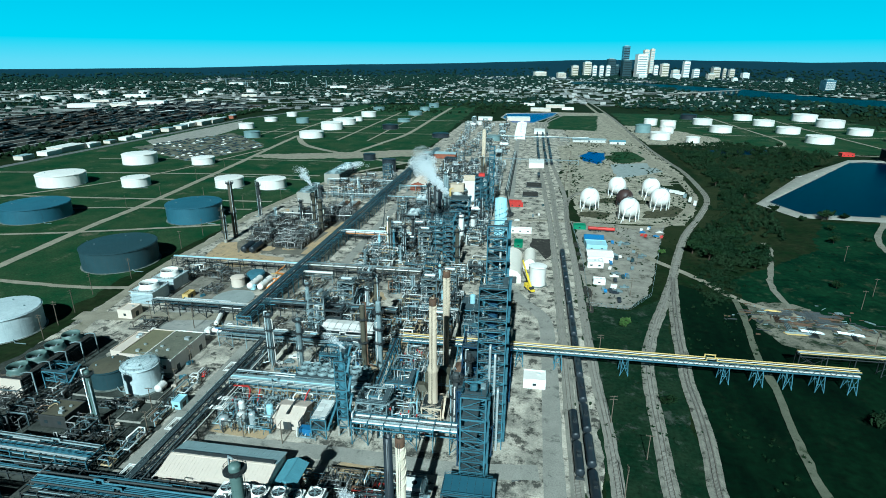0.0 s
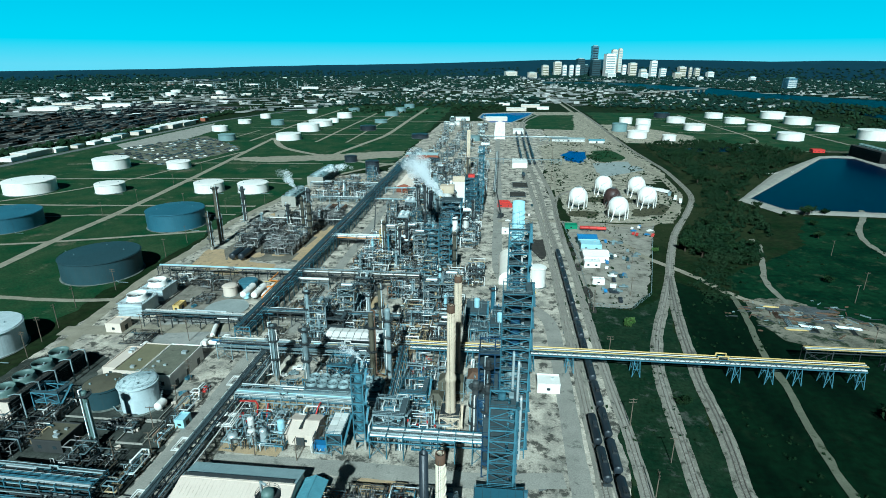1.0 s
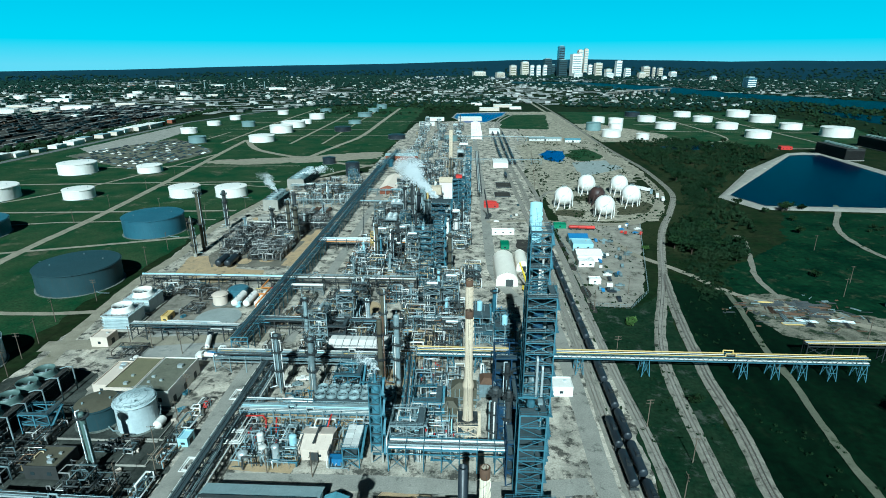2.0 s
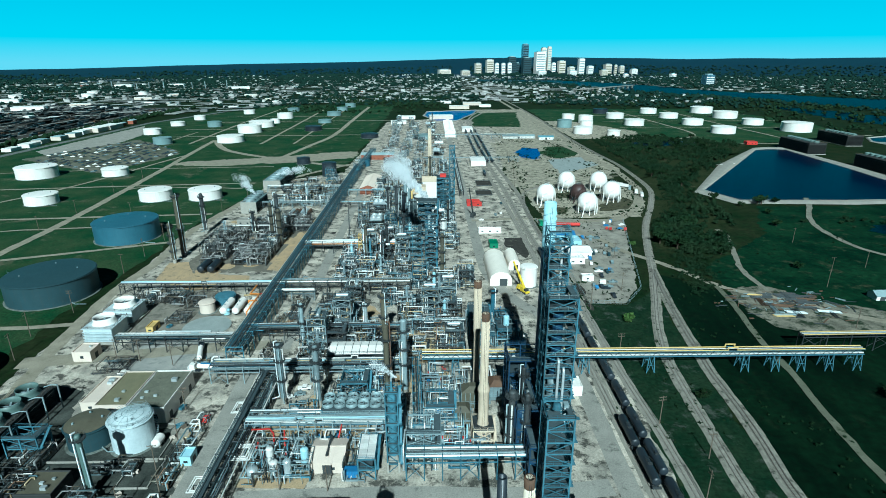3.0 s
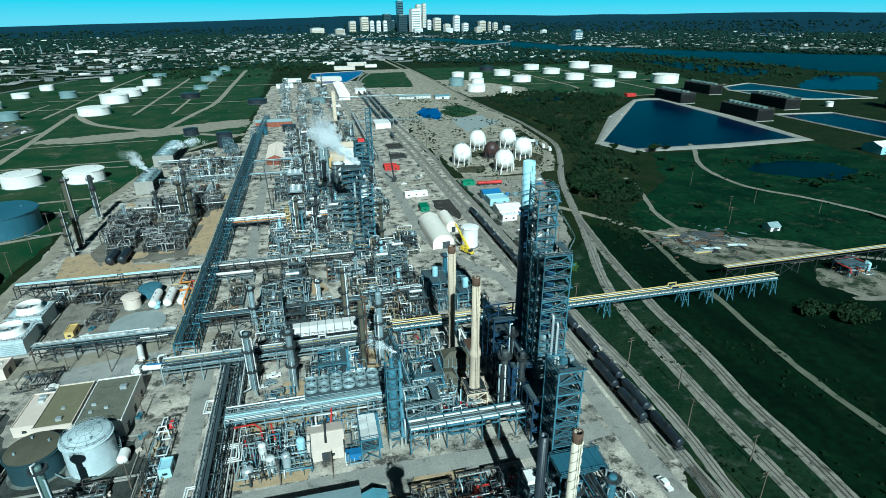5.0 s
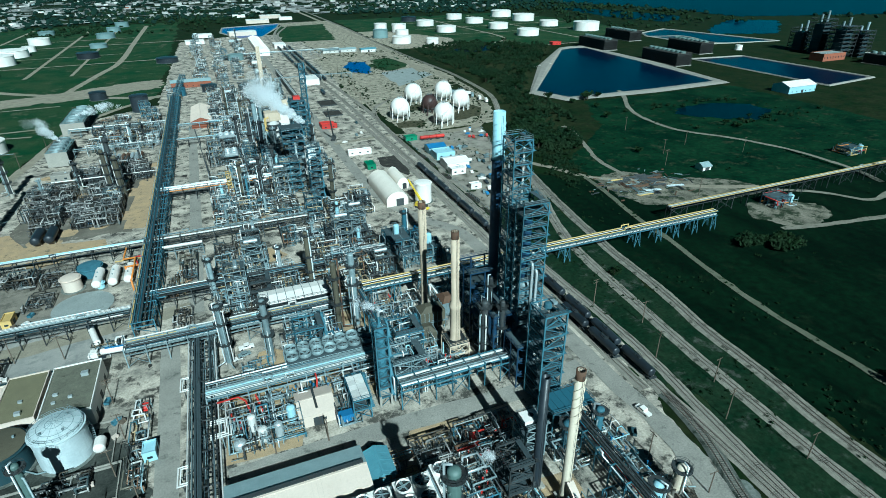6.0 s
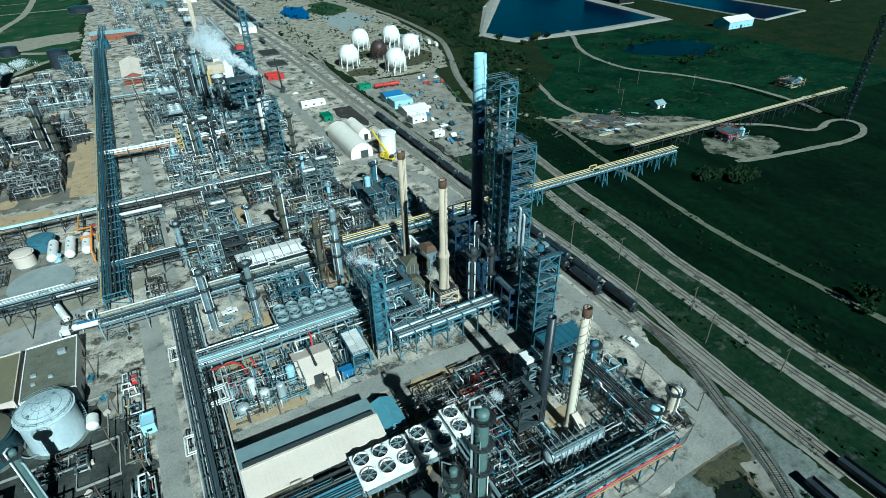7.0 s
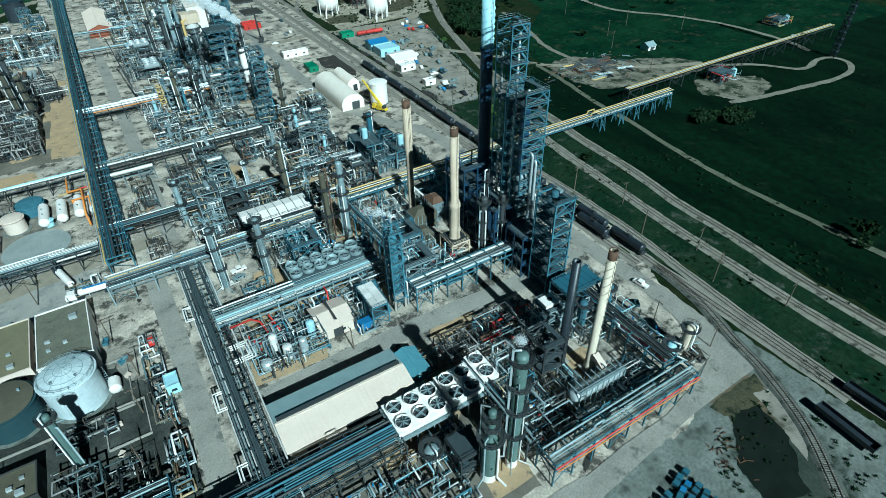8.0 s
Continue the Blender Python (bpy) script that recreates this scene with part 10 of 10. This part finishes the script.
for k in range(4300):
    d, a = rv.uniform(1700, 4200), radians(rv.uniform(-54, 58))
    x, y = d * math.sin(a), d * math.cos(a)
    if k % 7 == 0:
        x, y = rv.uniform(-1900, -480), rv.uniform(1350, 2900)
        a, d = math.atan2(x, y), math.hypot(x, y)
    if in_poly(x, y, RIVER) or (a > 0.45 and d < 2300):
        continue
    w, dd, h = rv.uniform(8, 20), rv.uniform(7, 14), rv.uniform(3.5, 7)
    if rv.random() < (0.3 if x > 700 else 0.22 if x < -420 else 0.75):
        o = len(vs)
        z = land_height(x + 50, y) - 0.2
        vs += [(x + sx * w / 2, y + sy * dd / 2, z + sz) for sz in (0, h) for sx, sy in ((-1, -1), (1, -1), (1, 1), (-1, 1))]
        fs += [tuple(i + o for i in f) for f in cube_f]
lv, lf = [], []
for k in range(3000):
    d, a = rv.uniform(1500, 4100), radians(rv.uniform(-54, 50))
    x, y = d * math.sin(a), d * math.cos(a)
    if in_poly(x, y, RIVER) or (a > 0.3 and d < 2300) or (-500 < x < 700 and d < 1650):
        continue
    w, dd, t = rv.uniform(20, 110), rv.uniform(7, 34), rv.choice((0.0, 0.1, 0.35, 1.57))
    o, c, q, z = len(lv), math.cos(t), math.sin(t), land_height(x + 50, y) + 0.25 + 0.0008 * k
    if z < 3:
        lv += [(x + sx * w / 2 * c - sy * dd / 2 * q, y + sx * w / 2 * q + sy * dd / 2 * c, z) for sx, sy in ((-1, -1), (1, -1), (1, 1), (-1, 1))]
        lf.append((o, o + 1, o + 2, o + 3))
bulk("town_lots", LOTPALE, lv, lf, "pale streets, lots and yards of the far town", "lots", False)
TOWN = material("town_walls", (0.50, 0.49, 0.46), (0.14, 0.145, 0.14), 0.7, scale=0.02, fine=0.1, bump=0, vary=0, sharp=0.12)
bulk("town_houses", TOWN, vs, fs, "pale houses and sheds scattered over the far town", "houses", False)
for x, y, r, h in ((-1583, 1569, 22, 12), (-1456, 1520, 24, 13), (-1417, 1600, 22, 13), (-1500, 1800, 20, 12), (-1380, 1850, 20, 12), (-1180, 1900, 20, 12), (-1250, 2050, 20, 12), (-1050, 2000, 16, 11)):
    storage_tank(x, y, r, h, WHITE, "white storage tank far across the rail yard", "far tanks", stair=False)
for k in range(9):
    column(-1400 + 60 * k + rv.uniform(-20, 20), 2450 + rv.uniform(-80, 80), rv.uniform(16, 34), 2, PIPEGREY, "far refinery column on the plain", (), None, 0, 600 + k)

# power station beyond the basins
for kk, (x0, y0, x1, y1, h, lv) in enumerate(((696, 548, 722, 570, 40, 8), (702, 584, 726, 606, 46, 9), (712, 618, 734, 640, 30, 6), (724, 540, 744, 560, 34, 7))):
    frame_tower("boiler_structure", x0, y0, x1, y1, h, lv, DARKSTEEL, "tall dark steel boiler structure beyond a basin", 0.6, 0.6, 90 + kk, lean=True)
    ob = thing("boiler", (x0 + x1) / 2, (y0 + y1) / 2, 0, 0, "dark boiler casing inside a steel structure", "boiler")
    part("casing", Geo().box(0, 0, 0, (x1 - x0) * 0.6, (y1 - y0) * 0.6, h * 0.85), DARKTANK, ob)
    part("flue", Geo().cyl((6, 0, h * 0.85), (6, 0, h + 10), 1.6, n=14).cyl((-6, 0, h * 0.85), (-6, 0, h + 6), 1.4, n=14), STEEL, ob)
flat_building("turbine_hall", 655, 540, 697, 560, 9, BRICK, PADGREY, "low brick turbine hall beyond a basin", units=3, seed=31)
for x, y in ((716, 524), (724, 516)):
    storage_tank(x, y, 4, 10, WHITE, "white tank beside a power station", "station tanks", stair=False)
storage_tank(643, 665, 5, 7, WHITE, "white tank between two basins", "station tanks", stair=False)
cooling_tower(690, 462, 712, 512, 12, "y", "long dark louvred cooling tower beside a power station", 5, TIMBERDARK, 2.5, 3.4, TIMBERDARK, lean=True)

# downtown towers
TOWERGLASS = material("blue_glass_facade", (0.10, 0.20, 0.26), (0.07, 0.15, 0.20), 0.25, 0.2, scale=0.01, fine=0.05, bump=0, vary=0.1)
STONE = material("beige_stone_facade", (0.60, 0.54, 0.46), (0.52, 0.47, 0.41), 0.8, scale=0.02, fine=0.1, bump=0, vary=0.1)


def high_rise(x, y, w, h, wall, label, bands):
    ob = thing("office_tower", x, y, 0, 12, label, "office tower", "downtown towers")
    w = w * 0.7
    d = w * 0.8
    part("wall", Geo().box(0, 0, 0, w, d, h), wall, ob)
    part("roof", Geo().box(0, 0, h + 0.01, w * 0.6, d * 0.6, 5), GREYROOF, ob)
    n = max(4, int(h / 16))
    for i in range(n):
        zz = 6 + (h - 10) * i / n
        part("window", Geo().box(0, -d / 2 - 0.1, zz, w * 0.9, 0.3, (h - 10) / n * 0.42), bands, ob)


for kind, x, y, w, h in (("glass", 622, 4206, 62, 205), ("white", 718, 4140, 95, 152), ("cream", 763, 4234, 50, 182), ("cream", 807, 4246, 38, 188), ("dark", 619, 4106, 85, 114), ("dark", 530, 4219, 75, 120), ("beige", 281, 4193, 62, 76), ("beige", 370, 4236, 72, 101), ("white", 412, 4132, 36, 77), ("white", 458, 4127, 36, 77), ("white", 502, 4122, 36, 78), ("beige", 882, 4160, 68, 92), ("white", 979, 3983, 55, 108)):
    wall, win = {"glass": (TOWERGLASS, WINDOW), "white": (WHITE, PIPEGREY), "cream": (BUFF, GREYROOF), "dark": (DARKTANK, WINDOW), "beige": (STONE, OLIVEROOF)}[kind]
    high_rise(x, y, w, h, wall, "distant %s high-rise office tower" % {"glass": "blue glass", "white": "white", "cream": "cream stone", "dark": "dark glass", "beige": "beige stone"}[kind], win)
for kind, x, y, w, h in (("white", 1052, 4017, 60, 73), ("beige", 1179, 4033, 74, 88), ("beige", 1231, 4018, 29, 81), ("beige", 1285, 4053, 50, 74), ("white", 1140, 3522, 42, 26), ("white", 1393, 3430, 50, 30), ("glass", 1223, 2631, 70, 54), ("beige", 963, 4193, 70, 63), ("white", 1347, 3980, 66, 48), ("beige", 35, 4100, 130, 45), ("white", 834, 4200, 40, 99), ("dark", 577, 4243, 40, 98), ("white", 900, 3900, 80, 40), ("beige", 1100, 3850, 70, 45), ("white", 700, 3950, 90, 38), ("beige", 180, 4000, 90, 40)):
    wall, win = {"glass": (TOWERGLASS, WHITE), "white": (WHITE, PIPEGREY), "dark": (DARKTANK, WINDOW), "beige": (STONE, OLIVEROOF)}[kind]
    high_rise(x, y, w * 0.9, h * 0.8, wall, "distant %s mid-rise building" % {"glass": "blue glass", "white": "white", "dark": "dark glass", "beige": "beige stone"}[kind], win)
ob = thing("river_bridge", 462, 2050, 0, 45, "long pale concrete road bridge over a river", "bridge")
part("deck", Geo().box(230, 0, 10, 470, 14, 2.2), LINER, ob)
for k in range(12):
    part("pier", Geo().box(10 + 40 * k, 0, 0, 3, 10, 10), LINER, ob)

# ---- steam ----
STEAM = bpy.data.materials.new("steam")
STEAM.use_nodes = True
sn = STEAM.node_tree
sn.nodes.clear()
so, sx, st, sdif = (sn.nodes.new(n) for n in ("ShaderNodeOutputMaterial", "ShaderNodeMixShader", "ShaderNodeBsdfTranslucent", "ShaderNodeBsdfDiffuse"))
st.inputs["Color"].default_value = sdif.inputs["Color"].default_value = (0.93, 0.95, 0.96, 1)
sn.links.new(st.outputs[0], sx.inputs[1])
sn.links.new(sdif.outputs[0], sx.inputs[2])
sn.links.new(sx.outputs[0], so.inputs[0])


def steam(x, y, z, drift, size, n, label, seed, fleck=0.3):
    """A drifting plume of fine droplet flecks, dense at its mouth and thin at its end."""
    r = np.random.RandomState(seed)
    puffs = 34
    along = np.linspace(0, 1, puffs)
    where = np.array([np.array([x, y, z]) + np.array(drift) * t ** 0.85 + r.normal(0, 1, 3) * size * (0.02 + 0.34 * t) for t in along])
    wide = size * (0.14 + 0.50 * along * r.uniform(0.45, 1.1, puffs))
    share = wide ** 1.7 * (1.25 - along)
    pick = r.choice(puffs, n, p=share / share.sum())
    ball = r.normal(0, 1, (n, 3))
    ball = ball / np.linalg.norm(ball, axis=1, keepdims=True) * r.rand(n, 1) ** 0.42
    mid = where[pick] + ball * wide[pick][:, None] * np.array([1, 1, 0.85])
    corner = r.normal(0, 1, (n, 3, 3))
    corner = corner / np.linalg.norm(corner, axis=2, keepdims=True) * fleck * r.uniform(0.5, 1.3, (n, 1, 1))
    v = (mid[:, None, :] + corner).reshape(-1, 3)
    return bulk("steam_plume", STEAM, v.tolist(), np.arange(3 * n).reshape(n, 3).tolist(), label, "steam", False)


steam(-51.5, 338, 46, (-21, 16, 17), 10.5, 80000, "white steam plume drifting from the reactor", 1, 0.2)
steam(-203, 484, 13, (-14, 12, 10), 8, 12000, "thin steam drifting from a cooling tower", 2, 0.24)
steam(-206, 566, 13, (26, 6, 6), 7, 9000, "thin steam drifting from a cooling tower", 3, 0.28)
steam(-58.5, 157, 34.5, (-7, 3, 3), 2.4, 9000, "small puff of steam from a vent pipe", 4, 0.08)
steam(-42, 116, 10, (-4, -2, 5), 2.6, 9000, "small puff of steam among pipework", 5, 0.08)
steam(-200, 130, 8, (-14, 6, 6), 5, 7000, "thin steam over a plant yard", 6, 0.1)
